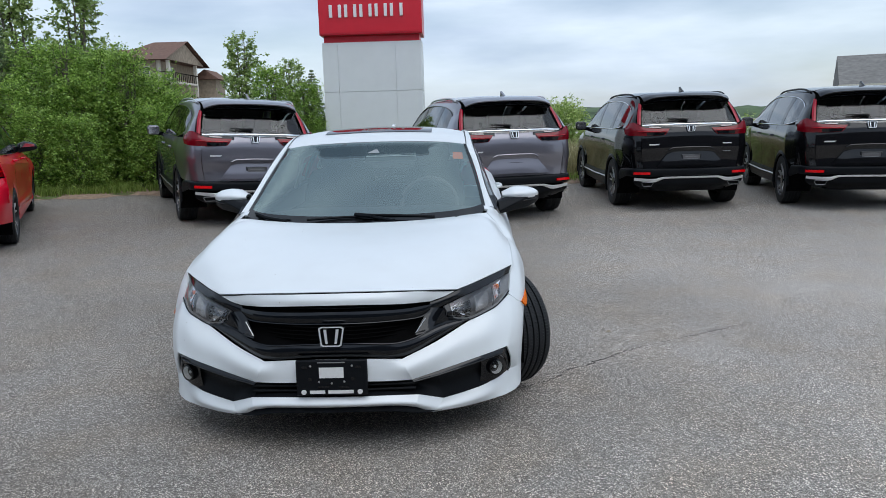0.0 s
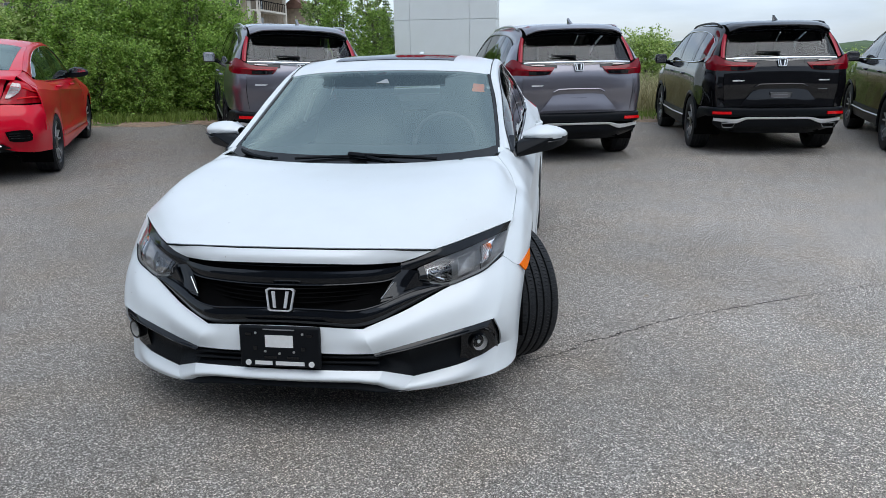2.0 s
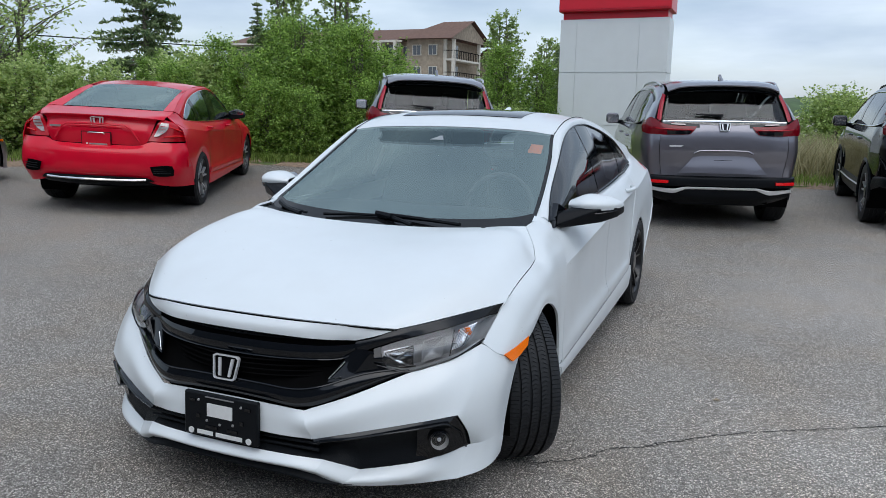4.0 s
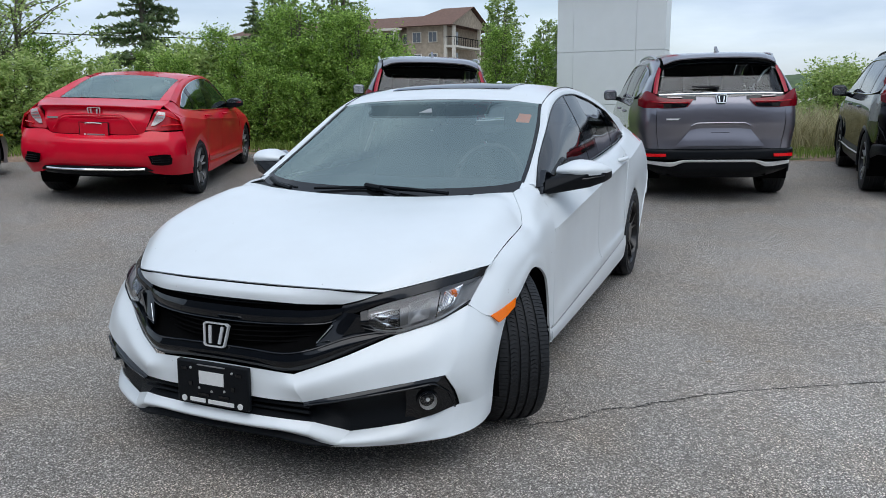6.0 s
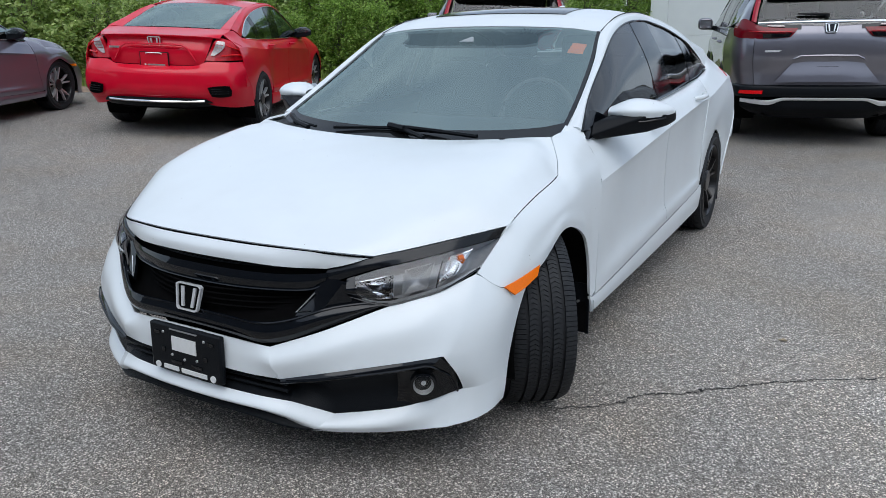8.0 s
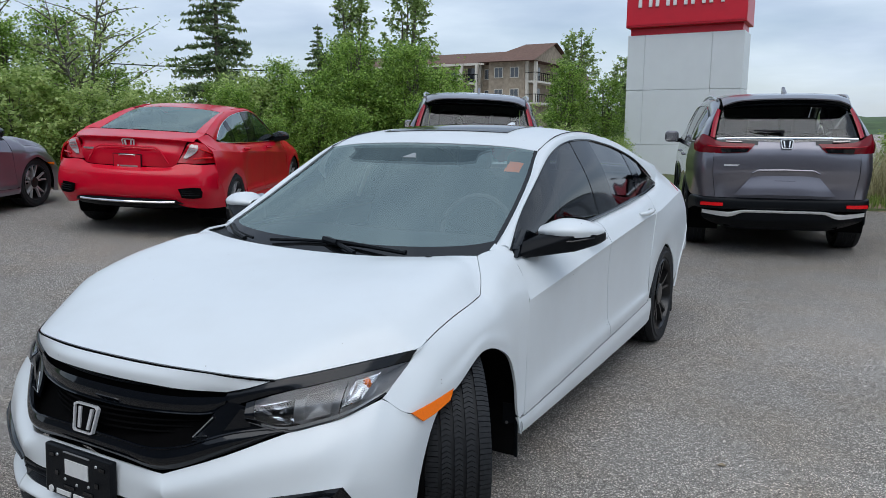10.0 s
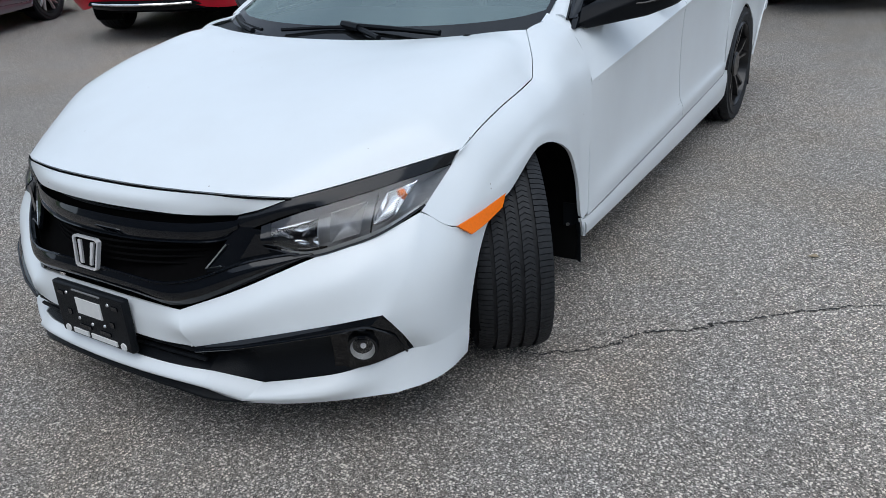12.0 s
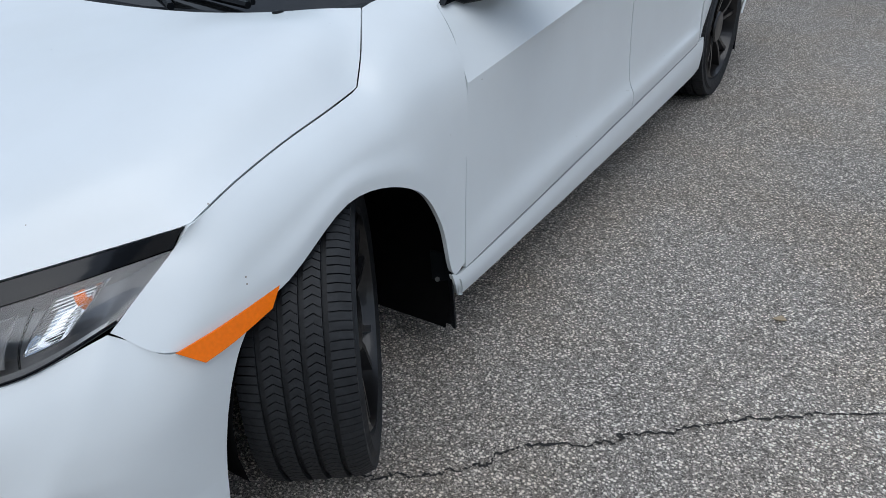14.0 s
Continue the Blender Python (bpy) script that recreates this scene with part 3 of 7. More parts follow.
        def creased(nm, sections, nv):
            """A side panel folded along the shoulder line, its third control point."""
            up, down = (loft(q, n, nv) for q, n in (([c[:3] for c in sections], 12), ([c[2:] for c in sections], 22)))
            bm = bmesh.new()
            for g in (up, down):
                sheet(g, s, bm)
            outward(bm, C)
            return part(nm, bm, paint, car, thick=TH)
        creased("front_door", [first, cut(1.60, 0.03), cut(1.95, 0.0), cut(2.376, -0.03)], 22)
        rear_edge = [(0.768, 3.43, 0.992), (0.818, 3.40, 0.960), (0.879, 3.33, 0.880), (0.884, 3.26, 0.740), (0.884, 3.20, 0.560), (0.886, 3.175, 0.440), (0.893, 3.165, 0.402), (0.889, 3.16, 0.352)]
        creased("rear_door", [cut(2.382, -0.03), cut(2.75, -0.02), cut(3.05, 0.05), rear_edge], 20)
        for y, z in ((2.16, 0.865), (3.10, 0.905)):
            part("door_handle", tube(spline([(s * 0.862, y - 0.11, z), (s * 0.895, y - 0.06, z + 0.004), (s * 0.897, y + 0.05, z + 0.008), (s * 0.866, y + 0.11, z + 0.010)], 12), [0.010, 0.013, 0.014, 0.014, 0.014, 0.014, 0.014, 0.014, 0.014, 0.014, 0.013, 0.010], 10), paint, car)
        # rear quarter with its wheel arch
        quarter = [[(0.766, 3.44, 0.994), (0.818, 3.405, 0.960), (0.881, 3.335, 0.880), (0.887, 3.262, 0.745), (0.887, 3.205, 0.560), (0.888, 3.185, 0.30)],
                   [(0.760, 3.58, 0.990), (0.810, 3.50, 0.966), (0.879, 3.42, 0.884), (0.892, 3.36, 0.765), (0.895, 3.29, 0.620), (0.886, 3.255, 0.43)],
                   [(0.752, 3.70, 0.990), (0.798, 3.62, 0.974), (0.875, 3.60, 0.888), (0.895, 3.58, 0.785), (0.899, 3.57, 0.720), (0.888, 3.57, 0.652)],
                   [(0.742, 3.83, 0.996), (0.774, 3.80, 0.985), (0.868, 3.79, 0.894), (0.895, 3.80, 0.782), (0.900, 3.83, 0.660), (0.888, 3.845, 0.52)],
                   [(0.708, 3.96, 1.062), (0.752, 3.98, 0.994), (0.860, 3.97, 0.898), (0.893, 3.97, 0.775), (0.899, 3.94, 0.580), (0.884, 3.925, 0.36)],
                   [(0.690, 4.10, 1.060), (0.728, 4.12, 1.003), (0.850, 4.12, 0.903), (0.889, 4.12, 0.772), (0.899, 4.10, 0.570), (0.892, 4.06, 0.52)],
                   [(0.672, 4.22, 1.040), (0.712, 4.22, 1.009), (0.840, 4.22, 0.906), (0.884, 4.22, 0.780), (0.897, 4.21, 0.600), (0.895, 4.20, 0.54)]]
        creased("rear_quarter", quarter, 30)
        # pillars and roof rail
        line_out = [(0.772, 1.350, 0.922), (0.726, 1.55, 1.035), (0.695, 1.80, 1.165), (0.660, 2.05, 1.275), (0.645, 2.30, 1.330), (0.640, 2.60, 1.340), (0.636, 2.90, 1.318), (0.648, 3.20, 1.276), (0.682, 3.52, 1.190), (0.738, 3.83, 0.999)]
        line_in = [(0.718, 1.335, 0.932), (0.692, 1.57, 1.048), (0.658, 1.80, 1.170), (0.614, 2.01, 1.291), (0.607, 2.25, 1.354), (0.599, 2.55, 1.378), (0.584, 2.85, 1.370), (0.586, 3.12, 1.342), (0.622, 3.50, 1.272), (0.690, 4.02, 1.088)]
        middle = [((a[0] + b[0]) / 2 + 0.010, (a[1] + b[1]) / 2, (a[2] + b[2]) / 2 + 0.008) for a, b in zip(line_in, line_out)]
        panel("roof_rail", [line_in, middle, line_out], paint, s, nu=48, nv=8, gap=0.001)
        panel("rear_pillar", [[q[-1] for q in back], [(0.562, 3.110, 1.340), (0.580, 3.42, 1.282), (0.604, 3.73, 1.194), (0.630, 3.99, 1.086)], [(0.588, 3.12, 1.346), (0.614, 3.44, 1.288), (0.652, 3.76, 1.188), (0.692, 4.025, 1.086)]], paint, s, nu=16, nv=6, gap=0.0)
        part("roof_moulding", tube([(s * q[0], q[1], q[2] + 0.003) for q in spline(line_in[3:7], 30)], 0.0025 if front else 0.004, 6), M_INTERIOR if front else paint, car)
        panel("pillar_base", [[(0.712, 1.285, 0.922), (0.748, 1.300, 0.917), (0.796, 1.315, 0.886)], [(0.700, 1.42, 0.966), (0.738, 1.43, 0.962), (0.776, 1.43, 0.930)]], paint, s, nu=9, nv=7, gap=0.0)
        # side glass
        belt = [(0.785, 1.40, 0.922), (0.790, 1.60, 0.922), (0.788, 1.90, 0.932), (0.786, 2.15, 0.938), (0.784, 2.40, 0.946), (0.781, 2.70, 0.957), (0.777, 2.95, 0.970), (0.772, 3.20, 0.984), (0.764, 3.48, 0.992), (0.744, 3.81, 0.993)]
        halfway = [((a[0] + b[0]) / 2 + 0.018, (a[1] + b[1]) / 2, (a[2] + b[2]) / 2) for a, b in zip(belt, line_out)]
        lower = [tuple(np.array(q) + (0.002, 0, 0)) for q in belt]
        upper = [tuple(np.array(q) + (-0.004, 0, -0.002)) for q in line_out]
        full = loft([lower, halfway, upper], 61, 9)
        for nm, a, b in (("front_window", 1, 28), ("rear_side_window", 35, 48), ("quarter_window", 51, 59)):
            bm = sheet(full[:, a:b + 1], s)
            outward(bm, C)
            part(nm, bm, M_TINT if front else M_TINTLT, car, "dark tinted side glass" if front else "green-grey side glass").visible_shadow = False
        for a, b in ((0, 1), (28, 35), (48, 51)):
            bm = sheet(full[:, a:b + 1] + np.array([0.002, 0, 0]), s)
            outward(bm, C)
            part("window_pillar", bm, M_GLOSS, car, thick=0.01)
        for crv, mat, r in ((lower, M_CHROME if chrome_line else M_GLOSS, 0.008), (upper, M_CHROME if chrome_line else M_GLOSS, 0.005)):
            pts = [(s * (q[0] + 0.006), q[1], q[2]) for q in spline(crv, 40)[:39]]
            part("window_trim", tube(pts, r, 6), mat, car)
        part("belt_filler", sheet(np.array([[(q[0] + 0.004, q[1], q[2]) for q in spline(lower, 40)], [(q[0] - 0.01, q[1], q[2] - 0.03) for q in spline(lower, 40)]]), s), M_GLOSS, car, thick=0.006)
        # door mirror: body-coloured cap over a black foot
        mir = [[(0.826, 1.512, 0.963), (0.828, 1.500, 0.982), (0.828, 1.530, 0.998), (0.826, 1.60, 0.994), (0.826, 1.63, 0.966)],
               [(0.900, 1.472, 0.962), (0.903, 1.464, 0.996), (0.905, 1.530, 1.028), (0.905, 1.622, 1.022), (0.903, 1.650, 0.968)],
               [(0.985, 1.492, 0.964), (0.988, 1.488, 0.996), (0.990, 1.548, 1.024), (0.990, 1.638, 1.017), (0.988, 1.662, 0.970)],
               [(1.040, 1.560, 0.966), (1.045, 1.560, 0.988), (1.047, 1.598, 1.002), (1.047, 1.650, 0.998), (1.045, 1.662, 0.972)],
               [(1.064, 1.630, 0.970), (1.065, 1.632, 0.977), (1.065, 1.638, 0.982), (1.065, 1.648, 0.982), (1.064, 1.653, 0.973)]]
        mb = sheet(loft(mir, 17, 21), s)
        outward(mb, (s * 0.95, 1.58, 0.96))
        mc = part("mirror_cap", mb, cap, car, "mirror cap in body colour" if cap is paint else "gloss black mirror cap", thick=0.006)
        hull = bmesh.new()
        for x, ya, yb, za, zb in ((0.846, 1.500, 1.63, 0.916, 0.972), (0.900, 1.462, 1.655, 0.918, 0.974), (0.985, 1.482, 1.666, 0.926, 0.974), (1.044, 1.552, 1.666, 0.946, 0.974), (1.066, 1.626, 1.658, 0.962, 0.975)):
            for y in (ya + 0.006, yb):
                for z in (za, zb):
                    hull.verts.new((s * x, y + (0.022 if z == za and y < 1.6 else 0), z - (0.020 if z == za else 0)))
        for q in ((0.800, 1.37, 0.895), (0.800, 1.57, 0.895), (0.815, 1.40, 0.880), (0.815, 1.56, 0.880), (0.800, 1.40, 0.945), (0.800, 1.57, 0.945)):
            hull.verts.new((s * q[0], q[1], q[2]))
        bmesh.ops.convex_hull(hull, input=hull.verts[:])
        part("mirror_base", hull, M_SATIN, mc, "gloss black mirror foot", bevel=0.008)
        part("mirror_ridge", tube([(s * x, y, z) for x, y, z in ((0.84, 1.490, 0.946), (0.90, 1.464, 0.946), (0.985, 1.486, 0.951), (1.046, 1.560, 0.960))], 0.004, 6), M_GLOSS, mc)
        part("mirror_glass", prism([(s * 0.87, 0.955), (s * 1.04, 0.972), (s * 1.035, 0.995), (s * 0.90, 1.02), (s * 0.87, 1.0)], 0.003, Matrix.Translation((0, 1.668, 0))), M_CHROME, mc)
        if s < 0:
            # this mirror is folded in a little further
            for ob in (mc, *mc.children):
                for v in ob.data.vertices:
                    v.co += Vector((0.046, 0.034, 0.024))
        hull = bmesh.new()
        for q in ((0.803, 1.338, 0.890), (0.812, 1.57, 0.902), (0.796, 1.57, 0.955), (0.778, 1.49, 0.985), (0.783, 1.37, 0.925)):
            hull.verts.new((s * (q[0] + 0.004), q[1], q[2]))
            hull.verts.new((s * (q[0] - 0.022), q[1] + 0.004, q[2]))
        bmesh.ops.convex_hull(hull, input=hull.verts[:])
        part("mirror_corner", hull, M_GLOSS, car, "gloss black mirror corner plate", smooth=False)
        # wheel wells and mud flaps
        for y0, z0 in ((0.86, 0.31), (3.57, 0.31)):
            well = []
            for k in range(19):
                a = radians(-28 + 222 * k / 18)
                well.append([(x, y0 + 0.352 * math.cos(a), z0 + 0.345 * math.sin(a)) for x in (0.874, 0.56)])
            bm = sheet(np.array(well), s)
            part("wheel_well", bm, M_DARK, car, "black wheel-arch liner")
            if front:
                flap = [[(x, y0 + 0.350 + 0.9 * (x - 0.825) ** 2 - (0.012 if x > 0.872 else 0.0) + 0.03 * (0.34 - z), z) for x in (0.818, 0.83, 0.845, 0.866, 0.878, 0.883)] for z in (0.340, 0.28, 0.20, 0.150, 0.128)]
                part("mud_flap", sheet(np.array(flap), s), M_SATIN, car, "black mud flap", thick=0.007, sharp=60)
                part("flap_screw", tube([(s * 0.836, y0 + 0.340, 0.262), (s * 0.836, y0 + 0.352, 0.262)], 0.006, 8), M_SILVER, car)
        # wheels
        for y0, turn in ((0.86, steer), (3.57, 0.0)):
            m = Matrix.Translation((s * (0.758 if y0 < 2 else 0.785), y0, 0.322)) @ pose(0, 0, 0, 0, 0, turn + (0 if s > 0 else 180))
            wheel(car, m, 0.322, 0.218, 0.232, 5, spoke_mat, "alloy wheel with paired spokes", rim_mat)
    # seats and dash behind the glass
    part("dashboard", sheet(loft([both([(0, 1.26, 0.86), (0.4, 1.28, 0.865), (0.70, 1.36, 0.87)]), both([(0, 1.55, 0.915), (0.4, 1.56, 0.92), (0.70, 1.58, 0.90)]), both([(0, 1.72, 0.88), (0.4, 1.73, 0.885), (0.70, 1.70, 0.87)]), both([(0, 1.74, 0.70), (0.4, 1.74, 0.70), (0.70, 1.72, 0.70)])], 15, 15)), M_DASH, car, thick=0.01)
    ring = [(0.36 + 0.185 * math.cos(a), 1.86 + 0.05 * math.sin(a), 0.90 + 0.17 * math.sin(a)) for a in np.linspace(0, math.tau, 33)]
    part("steering_wheel", tube(ring, 0.014, 8), M_GRIP, car)
    for x in (0.36, -0.36):
        for y in (2.35, 3.12):
            bm = sheet(loft([[(x + k * 0.22, y - 0.05 + abs(k) * -0.03, 0.55), (x + k * 0.23, y + 0.02, 0.80), (x + k * 0.19, y + 0.12, 1.05), (x + k * 0.10, y + 0.14, 1.10)] for k in (-1, -0.6, 0, 0.6, 1)], 9, 9))
            part("seat_back", bm, M_INTERIOR, car, thick=0.08)
            part("headrest", box(x - 0.12, x + 0.12, y + 0.10, y + 0.20, 1.12, 1.27), M_INTERIOR, car, bevel=0.035)
    part("sensor_pod", prism([(-0.040, 0), (0.040, 0), (0.022, 0.042), (0.008, 0.042)], 0.02, Matrix.Translation((0.0, 1.826, 1.252)) @ pose(0, 0, 0, -60, 0, 0)), M_PALE, car)
    if front:
        part("seat_belt", tube(spline([(-0.565, 2.30, 1.175), (-0.600, 2.295, 1.090), (-0.640, 2.29, 0.995)], 12), 0.012, 6), M_PALE, car, "pale grey seat belt")
    part("parcel_shelf", box(-0.56, 0.56, 3.25, 3.80, 1.0, 1.068), M_INTERIOR, car, bevel=0.02)
    wide = loft(ws, 161, 81)
    rows = []
    for v in np.linspace(0.775, 0.965, 9):
        half = 0.20 * min(1.0, ((v - 0.770) / 0.05) ** 0.35) + 0.05 * max(0.0, (v - 0.88) / 0.08) ** 2
        rows.append([wide[int(80 * v), int(160 * (0.5 + half * k))] + np.array([0, -0.004, 0.006]) for k in np.linspace(-1, 1, 25)])
    shade_band = sheet(np.array(rows))
    part("sensor_shade", shade_band, M_SHADE, car, "dark dotted band round the sensor")
    if front:
        fine = loft(ws, 161, 81)
        pick = [[p + np.array([0, 0.003, -0.003]) for p in row if 0.520 < p[0] < 0.596] for row in fine if 1.196 < row[145][2] < 1.243]
        n = min(len(q) for q in pick)
        part("sticker", sheet(np.array([q[:n] for q in pick])), M_STICKER, car, "orange paper sticker")
        wip = lambda pts, r: tube(pts, r, 6)
        arm = [(0.19, 1.100, 0.892), (0.10, 1.150, 0.902), (0.02, 1.195, 0.912), (-0.02, 1.208, 0.912)]
        part("wiper", wip(spline(arm, 12), 0.010), M_SATIN, car, "black wiper arm")
        part("wiper_joint", wip([(0.05, 1.176, 0.912), (-0.05, 1.212, 0.918)], 0.014), M_SATIN, car)
        part("wiper_blade", wip(spline([(-0.33, 1.180, 0.898), (-0.10, 1.205, 0.906), (0.10, 1.198, 0.906), (0.40, 1.165, 0.904)], 20), 0.0075), M_SATIN, car, "black rubber wiper blade")
        part("wiper", wip(spline([(0.02, 1.186, 0.918), (0.20, 1.160, 0.914), (0.42, 1.130, 0.906)], 14), 0.009), M_SATIN, car, "black wiper arm")
        part("wiper", wip(spline([(-0.64, 1.255, 0.930), (-0.55, 1.190, 0.912), (-0.44, 1.135, 0.900)], 12), 0.011), M_SATIN, car, "black wiper arm")
        part("wiper_blade", wip(spline([(-0.66, 1.290, 0.932), (-0.56, 1.215, 0.914), (-0.42, 1.165, 0.900)], 12), 0.0065), M_SATIN, car, "black rubber wiper blade")
        part("washer_jet", box(0.535, 0.555, 1.085, 1.105, 0.895, 0.912), M_SATIN, car, bevel=0.004)
    nose(car, paint, C, panel, dealer_plate)
    tail(car, paint, C, panel)
    # the deck rises towards the tail
    for ob in car.children_recursive:
        if ob.name.split(".")[0] in ("wheel", "tyre", "spoke", "hub_cap", "brake_disc", "wheel_well", "badge", "plate_frame", "plate", "plate_mark", "badge_back"):
            continue
        for v in ob.data.vertices:
            if v.co.y > 3.4:
                v.co.z += 0.05 * min(1.0, (v.co.y - 3.4) / 0.6) * min(1.0, max(0.0, (v.co.z - 0.62) / 0.25)) * (1.0 if v.co.z < 1.1 else max(0.0, 1 - (v.co.z - 1.1) / 0.2))
    return car


def nose(car, paint, C, panel, dealer_plate):
    """Grille, lamps and bumper of a sedan."""
    # gloss black panel that carries the grille
    top = [(0, 0.075, 0.655), (0.17, 0.088, 0.652), (0.31, 0.118, 0.645), (0.428, 0.170, 0.642), (0.470, 0.175, 0.598), (0.606, 0.232, 0.543)]
    low = [(0, 0.020, 0.436), (0.12, 0.022, 0.434), (0.23, 0.028, 0.430), (0.303, 0.038, 0.424), (0.45, 0.115, 0.477), (0.606, 0.229, 0.540)]
    mid = [((a[0] + b[0]) / 2, (a[1] + b[1]) / 2 + 0.030, (a[2] + b[2]) / 2) for a, b in zip(top, low)]
    panel("grille", [both(top), both(mid), both(low)], M_DARK, nu=51, nv=9, thick=0.006, lab="black mesh grille")
    up = lambda dz, dy: [(0, 0.048 + dy, 0.632 + dz), (0.17, 0.060 + dy, 0.630 + dz), (0.31, 0.098 + dy, 0.627 + dz), (0.41, 0.140 + dy, 0.632 + dz), (0.435, 0.156 + dy, 0.636 + dz)]
    bar_low = [(0, 0.042, 0.578), (0.17, 0.054, 0.578), (0.31, 0.093, 0.578), (0.385, 0.126, 0.582), (0.425, 0.150, 0.600)]
    bar_mid = [((a[0] + b[0]) / 2, (a[1] + b[1]) / 2 - 0.007, (a[2] + b[2]) / 2) for a, b in zip(up(0, 0), bar_low)]
    panel("grille_bar", [both(up(0, 0)), both(bar_mid), both(bar_low)], M_PIANO, nu=41, nv=9, lab="gloss black grille bar")
    part("bar_edge", tube([(x, y - 0.003, z) for x, y, z in spline(both(bar_low), 41)], 0.0035, 6), M_PIANO, car)
    lo_top = [(0, 0.002, 0.500), (0.15, 0.004, 0.498), (0.27, 0.014, 0.494), (0.36, 0.052, 0.506), (0.47, 0.128, 0.540), (0.600, 0.222, 0.552)]
    lo_bot = [(0, 0.006, 0.438), (0.15, 0.009, 0.434), (0.27, 0.018, 0.427), (0.35, 0.046, 0.440), (0.46, 0.114, 0.482), (0.604, 0.222, 0.541)]
    lo_mid = [((a[0] + b[0]) / 2, (a[1] + b[1]) / 2 - 0.014, (a[2] + b[2]) / 2) for a, b in zip(lo_top, lo_bot)]
    panel("grille_chin", [both(lo_top), both(lo_mid), both(lo_bot)], M_PIANO, nu=41, nv=9, lab="gloss black lower grille bar")
    part("chin_edge", tube([(x, y - 0.003, z) for x, y, z in spline(both(lo_top), 41)], 0.0035, 6), M_PIANO, car)
    for z in (0.512, 0.530, 0.548, 0.566):
        part("grille_slat", tube([(x, 0.030 + 0.9 * (abs(x)) ** 2 * 0.95, z) for x in np.linspace(-0.36, 0.36, 15)], 0.0035, 5), M_DARK, car)
    for z in (0.641, 0.649):
        part("grille_slat", tube([(x, 0.068 + 0.55 * (abs(x)) ** 2, z) for x in np.linspace(-0.36, 0.36, 15)], 0.003, 5), M_SATIN, car)
    emblem(car, Matrix.Translation((0, 0.000, 0.533)) @ pose(0, 0, 0, -14, 0, 0) @ Matrix.Diagonal((1.12, 0.6, 1, 1)), 0.100, M_BADGE, M_DARK)
    corners = []
    for s in (1, -1):
        # brow above the lamp and lamp itself
        panel("lamp_brow", [[(0.428, 0.161, 0.646), (0.546, 0.219, 0.679), (0.620, 0.296, 0.690), (0.720, 0.421, 0.7065), (0.820, 0.560, 0.724)],
                            [(0.425, 0.148, 0.624), (0.546, 0.202, 0.662), (0.622, 0.280, 0.675), (0.718, 0.402, 0.692), (0.812, 0.548, 0.710)],
                            [(0.450, 0.156, 0.606), (0.548, 0.200, 0.643), (0.630, 0.274, 0.660), (0.715, 0.378, 0.677), (0.806, 0.538, 0.692)]], M_BROW, s, nu=30, nv=9, lab="gloss black brow", gap=0.001)
        panel("lamp_wedge", [[(0.425, 0.150, 0.618), (0.470, 0.160, 0.612), (0.515, 0.176, 0.600), (0.600, 0.220, 0.548)],
                             [(0.385, 0.112, 0.560), (0.43, 0.125, 0.560), (0.50, 0.160, 0.556), (0.602, 0.221, 0.545)],
                             [(0.36, 0.075, 0.510), (0.42, 0.100, 0.520), (0.50, 0.150, 0.535), (0.603, 0.222, 0.543)]], M_GLOSS, s, nu=14, nv=7, gap=0.0)
        part("grille_fin", tube([(s * x, y, z) for x, y, z in ((0.405, 0.118, 0.576), (0.362, 0.078, 0.521), (0.405, 0.090, 0.530))], 0.0022, 6), M_SILVER, car, "thin silver edge beside the grille")
        part("lamp_fin", prism([(0.0, 0.0), (0.082, 0.018), (0.074, 0.062), (0.055, 0.070)], 0.006, Matrix.Translation((s * 0.438, 0.117, 0.536)) @ (Matrix.Diagonal((s, 1, 1, 1)) @ pose(0, 0, 0, 0, 0, 32))), M_BROW, car, "dark grey facet beside the lamp", smooth=False)
        lens_top = [(0.490, 0.166, 0.618), (0.570, 0.216, 0.646), (0.650, 0.292, 0.663), (0.730, 0.398, 0.679), (0.807, 0.535, 0.691)]
        lens_low = [(0.498, 0.158, 0.568), (0.590, 0.204, 0.541), (0.670, 0.258, 0.558), (0.738, 0.316, 0.583), (0.797, 0.420, 0.624)]
        lens_mid = [((a[0] + b[0]) / 2 + 0.008, (a[1] + b[1]) / 2 - 0.018, (a[2] + b[2]) / 2) for a, b in zip(lens_top, lens_low)]
        lens_mid[-1] = (0.804, 0.482, 0.658)
        skin = [lens_top, lens_mid, lens_low]
        lamp = panel("headlamp", skin, M_LENS, s, nu=30, nv=13, thick=0.0, lab="clear plastic headlamp lens", gap=0.0)
        lamp.visible_shadow = False
        outer = loft(skin, 61, 31)
        face = np.linalg.norm(np.cross(outer[15, 31] - outer[15, 29], outer[17, 30] - outer[13, 30]))
        fall = np.cross(outer[15, 31] - outer[15, 29], outer[17, 30] - outer[13, 30]) / face
        fall = fall if fall[1] > 0 else -fall
        u, v = np.meshgrid(np.linspace(0, 1, 61), np.linspace(0, 1, 31))
        rim = np.minimum(np.minimum(u * 9, (1 - u) * 9), np.minimum(v * 4.5, (1 - v) * 4.5)).clip(0, 1) ** 0.6

        def sunk(depth):
            """The lens's own surface, sunk by a depth that may differ from point to point."""
            return outer + fall * np.asarray(depth)[..., None]
        part("lamp_housing", sheet(sunk(0.004 + 0.060 * rim), s), M_HEADIN, lamp, "dark grey lamp housing")
        part("lamp_edge", tube([(s * x, y, z) for x, y, z in spline(lens_low, 24)], 0.0030, 6), M_GLOSS, lamp)

